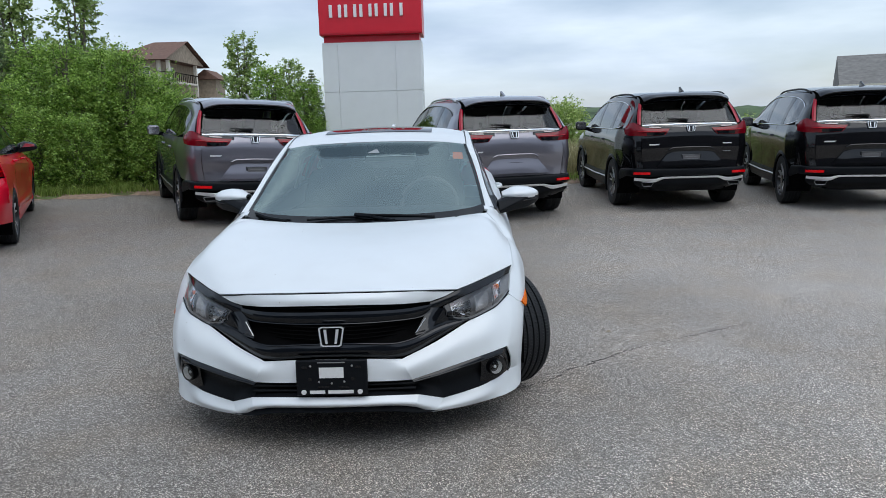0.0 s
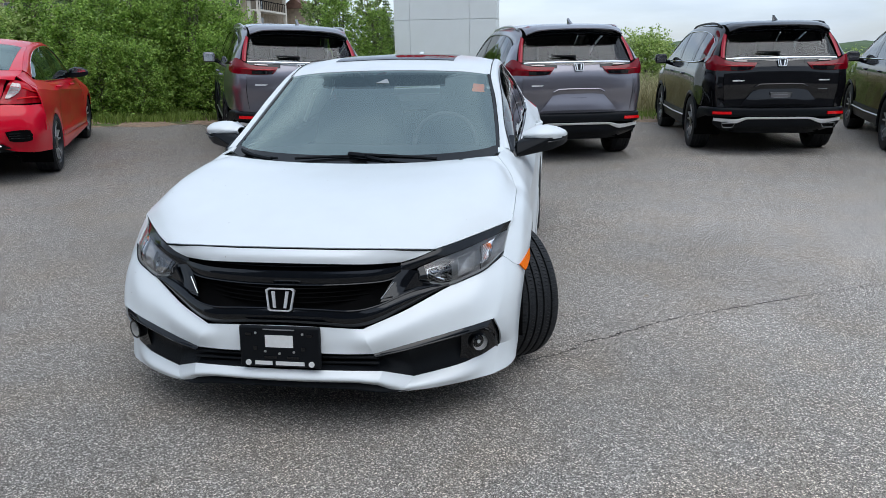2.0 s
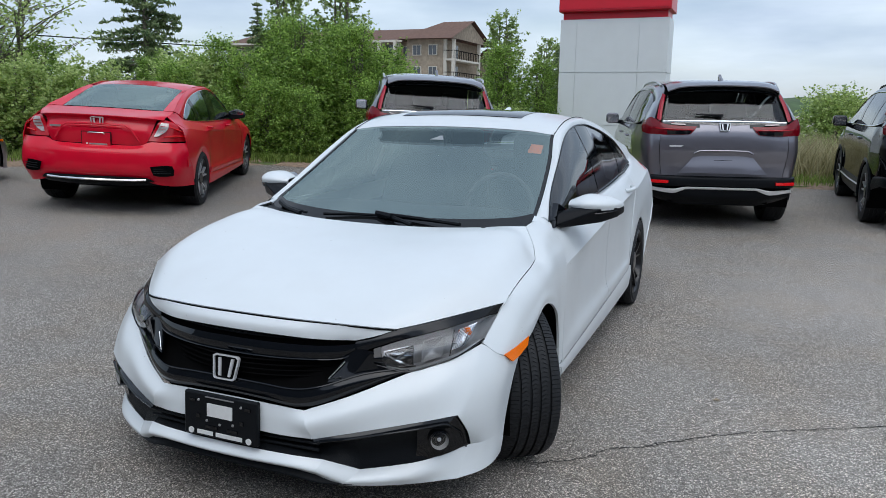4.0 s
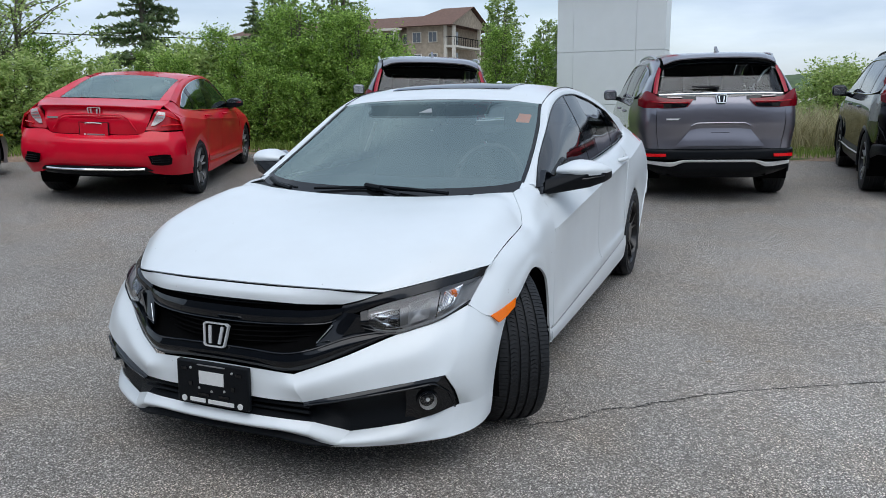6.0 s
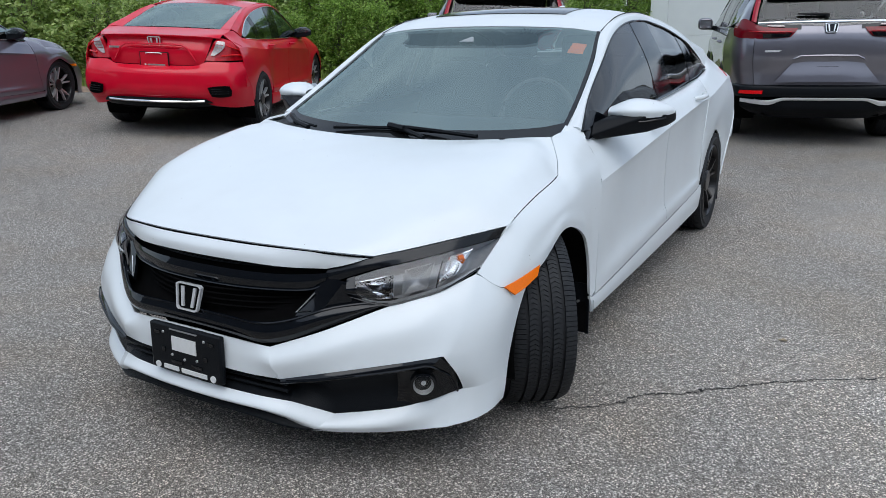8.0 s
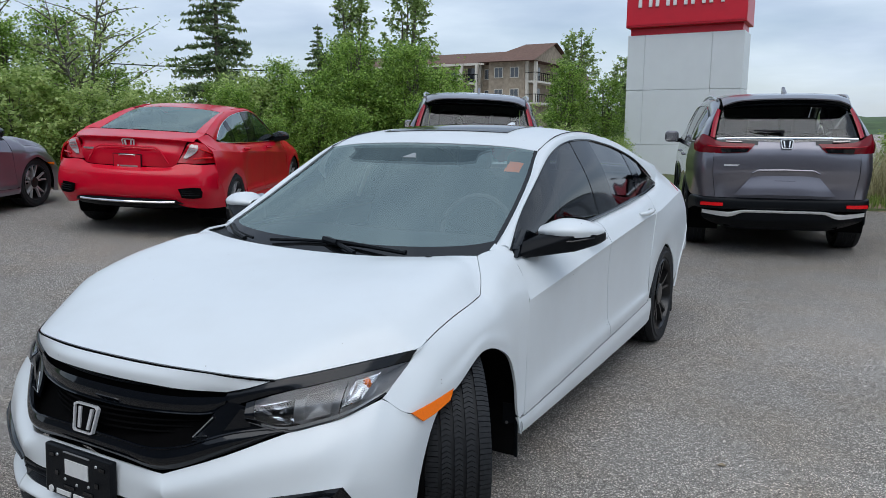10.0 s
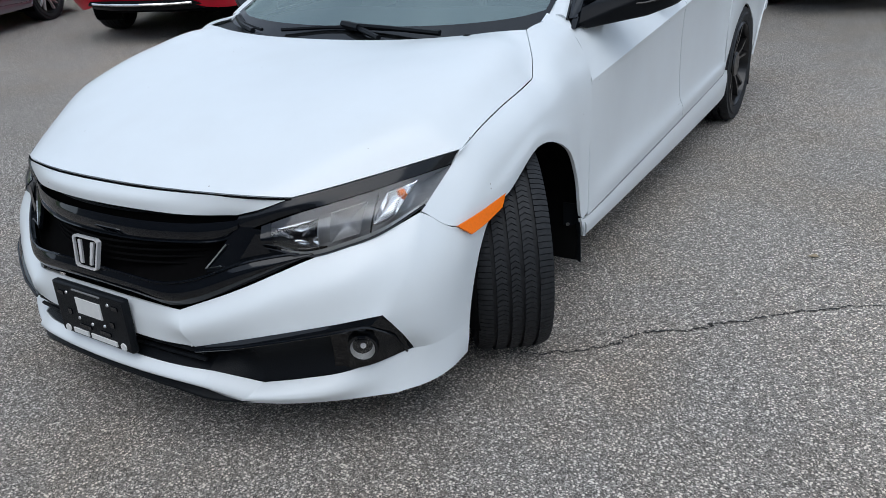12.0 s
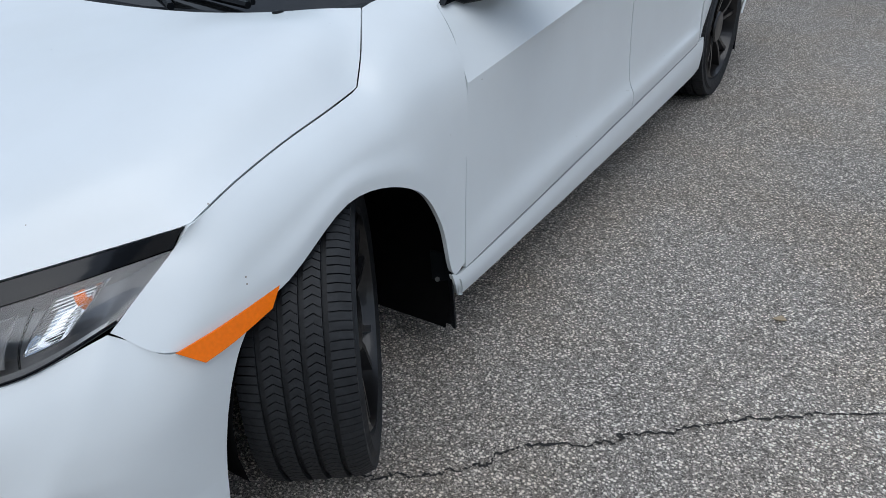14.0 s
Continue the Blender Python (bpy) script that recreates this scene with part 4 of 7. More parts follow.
        def bowl(u0, u1, v0, v1, slant, mat, lab, deep):
            """A concave mirror inside the lamp, with a slanted outline and a raised rim."""
            n, m = 17, 15
            rows = []
            for j in range(m):
                fv = j / (m - 1)
                row = []
                for i in range(n):
                    fu = i / (n - 1)
                    uu, vv = u0 + (u1 - u0) * fu - slant * fv, v0 + (v1 - v0) * fv
                    a, b = min(59, uu * 60), min(29, vv * 30)
                    i0, j0 = int(a), int(b)
                    q = outer[j0, i0] * (1 - a + i0) * (1 - b + j0) + outer[j0, i0 + 1] * (a - i0) * (1 - b + j0) + outer[j0 + 1, i0] * (1 - a + i0) * (b - j0) + outer[j0 + 1, i0 + 1] * (a - i0) * (b - j0)
                    hollow = 1 - max(abs(2 * fu - 1), abs(2 * fv - 1)) ** 2.2
                    row.append(q + fall * (0.016 + deep * hollow))
                rows.append(row)
            part("reflector", sheet(np.array(rows), s), mat, lamp, lab, thick=0.002)
            return np.array(rows)
        bowl(0.10, 0.36, 0.20, 0.80, 0.02, M_CHROME, "chrome lamp reflector", 0.045)
        bowl(0.43, 0.63, 0.16, 0.80, 0.03, M_HEADIN, "grey inner lamp bowl", 0.035)
        prisms = bowl(0.72, 0.86, 0.10, 0.72, 0.05, M_CHROME, "prismatic outer reflector", 0.018)
        for k in range(1, 14):
            part("lamp_rib", tube([(s * x, y - 0.003, z) for x, y, z in prisms[k, 1:-1:3]], 0.0014, 5), M_BADGE, lamp)
        fin = sunk(np.full((31, 61), 0.008))[3:27, 40] + np.array([0.0, 0.0, 0.0])
        part("lamp_divider", tube([(s * (x + 0.006 * (1 - k / 23)), y, z) for k, (x, y, z) in enumerate(fin)], 0.0022, 6), M_GLOSS, lamp)
        part("lamp_strip", sheet(sunk(0.004 + 0.012 * (1 - v))[26:31, 6:58], s), M_HEADTRIM, lamp, "bright lower lamp strip", thick=0.002)
        part("lamp_mask", sheet(sunk(np.full((31, 61), 0.003))[:, :5], s), M_PIANO, lamp, "gloss black inner lamp edge", thick=0.003)
        bulb = prisms[3, 10]
        part("bulb", tube([(s * bulb[0], bulb[1] - 0.010, bulb[2]), (s * (bulb[0] + 0.008), bulb[1] + 0.004, bulb[2] + 0.002)], 0.0085, 10), M_AMBER, lamp)
        marker = part("marker_lamp", sheet(loft([[(0.858, 0.459, 0.560), (0.876, 0.545, 0.568), (0.889, 0.658, 0.580)], [(0.880, 0.490, 0.529), (0.889, 0.545, 0.537), (0.894, 0.628, 0.552)]], 9, 6), s), M_AMBER, car, "amber side marker", thick=0.006)
        part("marker_rib", tube([(s * 0.878, 0.505, 0.541), (s * 0.888, 0.560, 0.5515), (s * 0.8935, 0.630, 0.5665)], 0.0022, 5), M_AMBER, marker)
        # bumper corner
        corner = [[(0.794, 0.400, 0.611), (0.803, 0.345, 0.545), (0.796, 0.285, 0.470), (0.774, 0.233, 0.405), (0.795, 0.275, 0.335), (0.792, 0.320, 0.267), (0.776, 0.286, 0.212), (0.768, 0.254, 0.162)],
                  [(0.822, 0.425, 0.590), (0.840, 0.400, 0.530), (0.838, 0.355, 0.465), (0.826, 0.315, 0.400), (0.828, 0.325, 0.335), (0.828, 0.350, 0.270), (0.824, 0.344, 0.216), (0.822, 0.330, 0.165)],
                  [(0.859, 0.462, 0.557), (0.868, 0.475, 0.520), (0.864, 0.430, 0.460), (0.857, 0.400, 0.400), (0.852, 0.395, 0.335), (0.848, 0.405, 0.270), (0.848, 0.405, 0.219), (0.848, 0.400, 0.172)],
                  [(0.884, 0.598, 0.552), (0.880, 0.562, 0.510), (0.874, 0.535, 0.455), (0.868, 0.515, 0.395), (0.862, 0.500, 0.330), (0.858, 0.490, 0.270), (0.856, 0.484, 0.220), (0.850, 0.481, 0.176)]]
        corners.append((loft([q[:4] for q in corner], 16, 14), loft([q[3:6] for q in corner], 11, 14), loft([q[5:] for q in corner], 11, 14)))
    # white band above the intakes
    b_top = [(0, -0.006, 0.434), (0.12, -0.004, 0.432), (0.24, 0.004, 0.427), (0.303, 0.019, 0.421), (0.45, 0.098, 0.473), (0.606, 0.213, 0.538), (0.720, 0.298, 0.572), (0.794, 0.400, 0.611)]
    b_bot = [(0, -0.022, 0.336), (0.12, -0.020, 0.335), (0.24, -0.012, 0.332), (0.345, 0.008, 0.330), (0.45, 0.048, 0.352), (0.56, 0.100, 0.372), (0.67, 0.160, 0.390), (0.774, 0.233, 0.405)]
    b_mid = [((a[0] * 0.5 + b[0] * 0.5), (a[1] + b[1]) / 2 - (0.004 if k < 3 else 0.022), (a[2] + b[2]) / 2 + 0.005) for k, (a, b) in enumerate(zip(b_top, b_bot))]
    b_mid[-1] = (0.802, 0.314, 0.510)

    def meet(g, edge_col):
        """Bends the ends of a band on to the bumper's corner pieces."""
        for col, sx in ((-1, 1), (0, -1)):
            move = edge_col * np.array([sx, 1, 1]) - g[:, col]
            for k in range(8):
                g[:, col + (k if col == 0 else -k)] += move * (1 - k / 8) ** 2
        return g

    fold = lambda q: both(kinked(q, (3, 4) if q[-1][2] < 0.35 else (3,)))
    shell = sheet(meet(loft([fold(b_top), fold(b_mid), fold(b_bot)], 101, 16), corners[0][0][0]))
    # dark intakes
    i_top = [(0, -0.018, 0.334), (0.12, -0.016, 0.333), (0.24, -0.008, 0.330), (0.345, 0.012, 0.328), (0.45, 0.052, 0.350), (0.56, 0.104, 0.370), (0.67, 0.164, 0.388), (0.772, 0.236, 0.402)]
    i_low = [(0, -0.022, 0.268), (0.12, -0.020, 0.268), (0.25, -0.010, 0.266), (0.36, 0.020, 0.258), (0.478, 0.090, 0.214), (0.58, 0.140, 0.226), (0.68, 0.200, 0.242), (0.790, 0.320, 0.266)]
    i_mid = [((a[0] + b[0]) / 2, (a[1] + b[1]) / 2 + (0.055 if k < 4 else 0.030), (a[2] + b[2]) / 2) for k, (a, b) in enumerate(zip(i_top, i_low))]
    panel("air_intake", [both(kinked(q, (3, 4))) for q in (i_top, i_mid, i_low)], M_SATIN, nu=111, nv=11, lab="matt black air intake", thick=0.004, gap=0.0)
    for z in (0.29, 0.312):
        part("intake_slat", tube([(x, 0.0 + 0.15 * x * x, z) for x in np.linspace(-0.36, 0.36, 11)], 0.006, 6), M_SATIN, car)
    for s in (1, -1):
        brow = [[(0.345, 0.006, 0.331), (0.45, 0.046, 0.353), (0.56, 0.098, 0.373), (0.67, 0.158, 0.391), (0.756, 0.224, 0.402), (0.764, 0.234, 0.398), (0.782, 0.282, 0.34), (0.780, 0.318, 0.270)],
                [(0.350, 0.004, 0.322), (0.455, 0.036, 0.339), (0.56, 0.086, 0.356), (0.665, 0.145, 0.371), (0.738, 0.202, 0.380), (0.747, 0.210, 0.377), (0.772, 0.270, 0.33), (0.780, 0.308, 0.262)],
                [(0.358, 0.028, 0.318), (0.46, 0.064, 0.332), (0.56, 0.114, 0.346), (0.655, 0.168, 0.358), (0.721, 0.212, 0.364), (0.730, 0.220, 0.361), (0.752, 0.272, 0.32), (0.755, 0.300, 0.258)]]
        panel("intake_frame", [q[:4] + q[5:6] for q in brow], M_GLOSS, s, nu=30, nv=7, lab="gloss black intake frame", gap=0.0)
        panel("intake_frame", [q[5:] for q in brow], M_GLOSS, s, nu=12, nv=7, lab="gloss black intake frame", gap=0.0)
        for line, r in ((brow[1], 0.0035), (brow[2], 0.003)):
            part("frame_edge", tube([(s * x, y - 0.003, z) for x, y, z in straight(line, 50)], r, 6), M_PIANO, car, "shiny edge of the intake frame")
        fog = part("fog_lamp", spin([(-0.045, 0.045), (0.004, 0.045), (0.006, 0.038), (0.002, 0.036)], 24), M_GLOSS, car, "round fog lamp in a black ring")
        fog.matrix_basis = Matrix.Translation((s * 0.721, 0.204, 0.313)) @ pose(0, 0, 0, 0, 0, -90 + s * 30) @ Matrix.Scale(0.86, 4)
        part("reflector", spin([(0.003, 0.036), (-0.016, 0.031), (-0.030, 0.019), (-0.036, 0.010), (-0.012, 0.008), (-0.010, 0.0005)], 28), M_BADGE, fog, "bright fog-lamp bowl")
        part("lens", spin([(0.003, 0.036), (0.008, 0.022), (0.010, 0.0005)], 24), M_LENS, fog).visible_shadow = False
        part("fog_panel", sheet(loft([[(0.650, 0.170, 0.368), (0.74, 0.232, 0.372), (0.782, 0.285, 0.33)], [(0.650, 0.176, 0.30), (0.73, 0.230, 0.30), (0.782, 0.295, 0.29)], [(0.640, 0.180, 0.236), (0.72, 0.228, 0.25), (0.785, 0.312, 0.268)]], 9, 7), s), M_GLOSS, car)
    # white lip below and black splitter
    l_top = [(0, -0.026, 0.268), (0.15, -0.022, 0.268), (0.27, -0.010, 0.266), (0.37, 0.022, 0.256), (0.478, 0.086, 0.213), (0.58, 0.136, 0.225), (0.68, 0.196, 0.241), (0.792, 0.318, 0.267)]
    l_bot = [(0, -0.030, 0.222), (0.15, -0.026, 0.222), (0.27, -0.014, 0.220), (0.355, 0.004, 0.206), (0.429, 0.036, 0.168), (0.54, 0.086, 0.166), (0.65, 0.158, 0.163), (0.768, 0.254, 0.162)]
    l_mid = [((a[0] + b[0]) / 2, (a[1] + b[1]) / 2 - 0.022, (a[2] + b[2]) / 2 - 0.004) for a, b in zip(l_top, l_bot)]
    l_mid[-1] = (0.776, 0.286, 0.212)
    sheet(meet(loft([fold(l_top), fold(l_mid), fold(l_bot)], 111, 11), corners[0][2][0]), 1, shell)
    for s, g in zip((1, -1), corners):
        for q in g:
            sheet(q, s, shell)
    bmesh.ops.remove_doubles(shell, verts=shell.verts[:], dist=0.0004)
    bmesh.ops.recalc_face_normals(shell, faces=shell.faces[:])
    outward(shell, C)
    bumper = part("bumper", shell, paint, car, thick=0.008, sharp=60)
    folds = {(round(sx * x, 3), round(y, 3), round(z, 3)) for sx, g in zip((1, -1), corners) for q in (g[2][0], g[2][:, 0]) for x, y, z in q}
    on = [(round(v.co.x, 3), round(v.co.y, 3), round(v.co.z, 3)) in folds for v in bumper.data.vertices]
    for e in bumper.data.edges:
        if on[e.vertices[0]] and on[e.vertices[1]]:
            e.use_edge_sharp = True
    panel("splitter", [both([(0, -0.018, 0.222), (0.25, -0.008, 0.220), (0.40, 0.030, 0.190), (0.60, 0.14, 0.172), (0.76, 0.33, 0.18)]),
                       both([(0, -0.012, 0.196), (0.25, -0.004, 0.194), (0.40, 0.036, 0.172), (0.60, 0.16, 0.168), (0.76, 0.35, 0.174)]),
                       both([(0, 0.30, 0.19), (0.25, 0.30, 0.19), (0.40, 0.32, 0.18), (0.60, 0.36, 0.180), (0.74, 0.40, 0.19)])], M_SATIN, nu=31, nv=9, gap=0.0)
    if dealer_plate:
        plate = part("plate_frame", box(-0.155, 0.155, -0.006, 0.016, 0.284, 0.440), M_SATIN, car, "black plastic dealer plate frame with pale marks", bevel=0.006)
        plate.matrix_basis = Matrix.Translation((0, -0.056, 0)) @ pose(0, 0, 0, -3, 0, 0)
        for x0, x1, z0, z1, mat in ((-0.053, 0.053, 0.362, 0.408, M_PALE), (-0.096, -0.030, 0.293, 0.307, M_PALE), (-0.016, 0.094, 0.293, 0.307, M_PALE), (-0.060, 0.060, 0.428, 0.4315, M_PLATE),
                                    (-0.13, -0.105, 0.405, 0.416, M_GLOSS), (0.105, 0.13, 0.405, 0.416, M_GLOSS), (-0.06, -0.01, 0.318, 0.328, M_GLOSS), (0.03, 0.075, 0.318, 0.328, M_GLOSS),
                                    (-0.10, -0.085, 0.35, 0.365, M_GLOSS), (0.085, 0.10, 0.35, 0.365, M_GLOSS)):
            part("plate_mark", box(x0, x1, -0.0095, -0.004, z0, z1), mat, plate, smooth=False)
        for x in (-0.122, 0.122):
            o = part("plate_seal", spin([(-0.003, 0.0005), (0.0035, 0.0005), (0.0035, 0.011), (0, 0.011)], 20), M_PALE, plate)
            o.matrix_basis = pose(x, -0.007, 0.300, 0, 0, -90)
        for x, z in ((-0.09, 0.415), (0.09, 0.415), (-0.055, 0.345), (0.055, 0.345), (0, 0.338)):
            o = part("screw", spin([(0.003, 0.0005), (0.003, 0.004), (0, 0.005)], 10), M_SILVER, plate)
            o.matrix_basis = pose(x, -0.007, z, 0, 0, -90)


def tail(car, paint, C, panel):
    """Boot, rear lamps and rear bumper of a sedan."""
    boot = [[(0, 4.112, 1.092), (0.30, 4.097, 1.089), (0.52, 4.040, 1.082), (0.690, 4.020, 1.084)],
            [(0, 4.22, 1.068), (0.30, 4.21, 1.066), (0.55, 4.16, 1.060), (0.688, 4.11, 1.056)],
            [(0, 4.37, 1.044), (0.30, 4.36, 1.043), (0.54, 4.31, 1.040), (0.668, 4.23, 1.034)],
            [(0, 4.455, 1.034), (0.30, 4.44, 1.031), (0.54, 4.385, 1.020), (0.660, 4.28, 0.998)]]
    panel("boot_lid", [both(s) for s in boot], paint, nu=31, nv=20)
    lid = [[(0, 4.450, 1.030), (0.28, 4.438, 1.027), (0.50, 4.390, 1.016), (0.60, 4.33, 1.000)],
           [(0, 4.405, 0.985), (0.28, 4.395, 0.980), (0.48, 4.36, 0.965), (0.57, 4.32, 0.945)],
           [(0, 4.455, 0.885), (0.28, 4.445, 0.882), (0.47, 4.415, 0.870), (0.55, 4.38, 0.855)],
           [(0, 4.455, 0.750), (0.26, 4.445, 0.750), (0.42, 4.42, 0.752), (0.50, 4.40, 0.760)]]
    panel("boot_face", [both(s) for s in lid], paint, nu=31, nv=20)
    panel("plate_recess", [both([(0, 4.462, 0.905), (0.27, 4.452, 0.902)]), both([(0, 4.440, 0.86), (0.25, 4.432, 0.86)]), both([(0, 4.462, 0.755), (0.20, 4.456, 0.757)])], paint, nu=11, nv=9)
    for s in (1, -1):
        shape = [[(0.636, 4.250, 1.008), (0.76, 4.20, 0.972), (0.838, 4.12, 0.920)],
                 [(0.604, 4.335, 0.965), (0.75, 4.285, 0.940), (0.852, 4.14, 0.885)],
                 [(0.562, 4.350, 0.880), (0.73, 4.318, 0.870), (0.868, 4.15, 0.835)],
                 [(0.520, 4.405, 0.792), (0.70, 4.355, 0.788), (0.874, 4.16, 0.788)]]
        lamp = panel("tail_lamp", shape, M_LAMPRED, s, nu=13, nv=13, lab="red tail lamp", thick=0.02, centre=(0, 3.8, 0.85))
        g = loft(shape, 41, 41)
        lens = [[g[j, int(4 + (reach - 4) * k / 6)] + np.array([0.004, 0.012, 0.002]) for k in range(7)] for j, reach in ((10, 13), (15, 15), (20, 16), (25, 15), (30, 12), (34, 8))]
        part("reverse_lens", sheet(np.array(lens), s), M_CLEARLENS, lamp, "pale reversing lens", thick=0.006)
        for j, reach in ((17, 14), (22, 14), (27, 12)):
            part("lens_rib", tube([(s * (q[0] + 0.004), q[1] + 0.016, q[2] + 0.002) for q in (g[j, 5], g[j, 9], g[j, reach])], 0.0035, 5), M_LAMPRED, lamp)
        part("lamp_line", tube([(s * x, y, z) for x, y, z in ((0.730, 4.306, 0.930), (0.790, 4.270, 0.905), (0.850, 4.175, 0.872), (0.860, 4.172, 0.835), (0.780, 4.296, 0.840), (0.680, 4.358, 0.830))], 0.009, 6), M_REFLECT, lamp, "brighter red light line")
    rb_t = [(0, 4.470, 0.748), (0.25, 4.462, 0.748), (0.45, 4.44, 0.755), (0.55, 4.398, 0.784), (0.75, 4.346, 0.780), (0.880, 4.19, 0.780)]
    rb_m = [(0, 4.560, 0.690), (0.25, 4.552, 0.690), (0.45, 4.52, 0.690), (0.60, 4.47, 0.685), (0.80, 4.40, 0.680), (0.900, 4.20, 0.67)]
    rb_l = [(0, 4.580, 0.520), (0.25, 4.570, 0.520), (0.45, 4.54, 0.520), (0.62, 4.48, 0.52), (0.83, 4.38, 0.52), (0.902, 4.05, 0.52)]
    rb_b = [(0, 4.530, 0.415), (0.25, 4.520, 0.415), (0.45, 4.49, 0.412), (0.62, 4.42, 0.352), (0.79, 4.27, 0.322), (0.888, 3.95, 0.300)]
    panel("rear_bumper", [both(q) for q in (rb_t, rb_m, rb_l, rb_b)], paint, nu=51, nv=22)
    panel("rear_valance", [both([(0, 4.535, 0.402), (0.30, 4.52, 0.402), (0.60, 4.43, 0.395)]), both([(0, 4.51, 0.365), (0.30, 4.49, 0.365), (0.60, 4.40, 0.365)]), both([(0, 4.44, 0.325), (0.30, 4.42, 0.325), (0.60, 4.32, 0.33)])], M_SATIN, nu=21, nv=9, lab="matt black rear valance")
    panel("bumper_insert", [both([(0, 4.562, 0.446), (0.30, 4.552, 0.446), (0.54, 4.502, 0.436)]), both([(0, 4.566, 0.41), (0.30, 4.556, 0.41), (0.57, 4.496, 0.41)]), both([(0, 4.545, 0.382), (0.30, 4.535, 0.382), (0.60, 4.455, 0.384)])], M_SATIN, nu=21, nv=7, lab="matt black bumper insert")
    part("recess_edge", tube([(-0.44, 4.452, 0.785), (-0.36, 4.462, 0.900), (-0.30, 4.464, 0.935), (0, 4.470, 0.940), (0.30, 4.464, 0.935), (0.36, 4.462, 0.900), (0.44, 4.452, 0.785)], 0.010, 8), paint, car)
    part("chrome_strip", tube([(x, 4.572 - 0.26 * x * x, 0.406 + 0.05 * abs(x) ** 3) for x in np.linspace(-0.52, 0.52, 19)], 0.013, 6), M_CHROME, car, "chrome bumper strip")
    for s in (1, -1):
        part("bumper_vent", sheet(loft([[(0.57, 4.528, 0.560), (0.66, 4.496, 0.572), (0.74, 4.452, 0.574), (0.795, 4.408, 0.566)], [(0.60, 4.508, 0.468), (0.66, 4.486, 0.456), (0.74, 4.446, 0.456), (0.785, 4.410, 0.466)]], 9, 4), s), M_DARK, car, "black bumper vent", thick=0.01)
        for k in (0.492, 0.516, 0.540):
            part("vent_slat", tube([(s * 0.605, 4.524, k), (s * 0.68, 4.492, k), (s * 0.77, 4.436, k)], 0.005, 6), M_SATIN, car)
    emblem(car, Matrix.Translation((0, 4.430, 1.005)) @ pose(0, 0, 0, 10, 0, 180), 0.140, M_BADGE)
    plate = part("plate_frame", box(-0.158, 0.158, 0, 0.012, 0.742, 0.896), M_SATIN, car, "black frame round a blank rear plate", bevel=0.005)
    plate.matrix_basis = Matrix.Translation((0, 4.466, 0.012))
    part("plate", box(-0.148, 0.148, 0.010, 0.0155, 0.751, 0.888), paint, plate, smooth=False)
    part("plate_mark", box(-0.115, 0.075, 0.012, 0.0175, 0.757, 0.772), M_SILVER, plate, smooth=False)
    part("plate_mark", box(0.088, 0.106, 0.012, 0.0175, 0.756, 0.774), M_PALE, plate, smooth=False)
    part("plate_bar", tube(spline([(-0.085, 0.014, 0.874), (-0.07, 0.024, 0.886), (0.07, 0.024, 0.886), (0.085, 0.014, 0.874)], 12), 0.005, 6), M_SILVER, plate, "thin silver bar over the plate")
    part("lid_mark", box(0.36, 0.50, 4.423, 4.430, 0.885, 0.905), M_SILVER, car, "small silver bar badge", smooth=False)

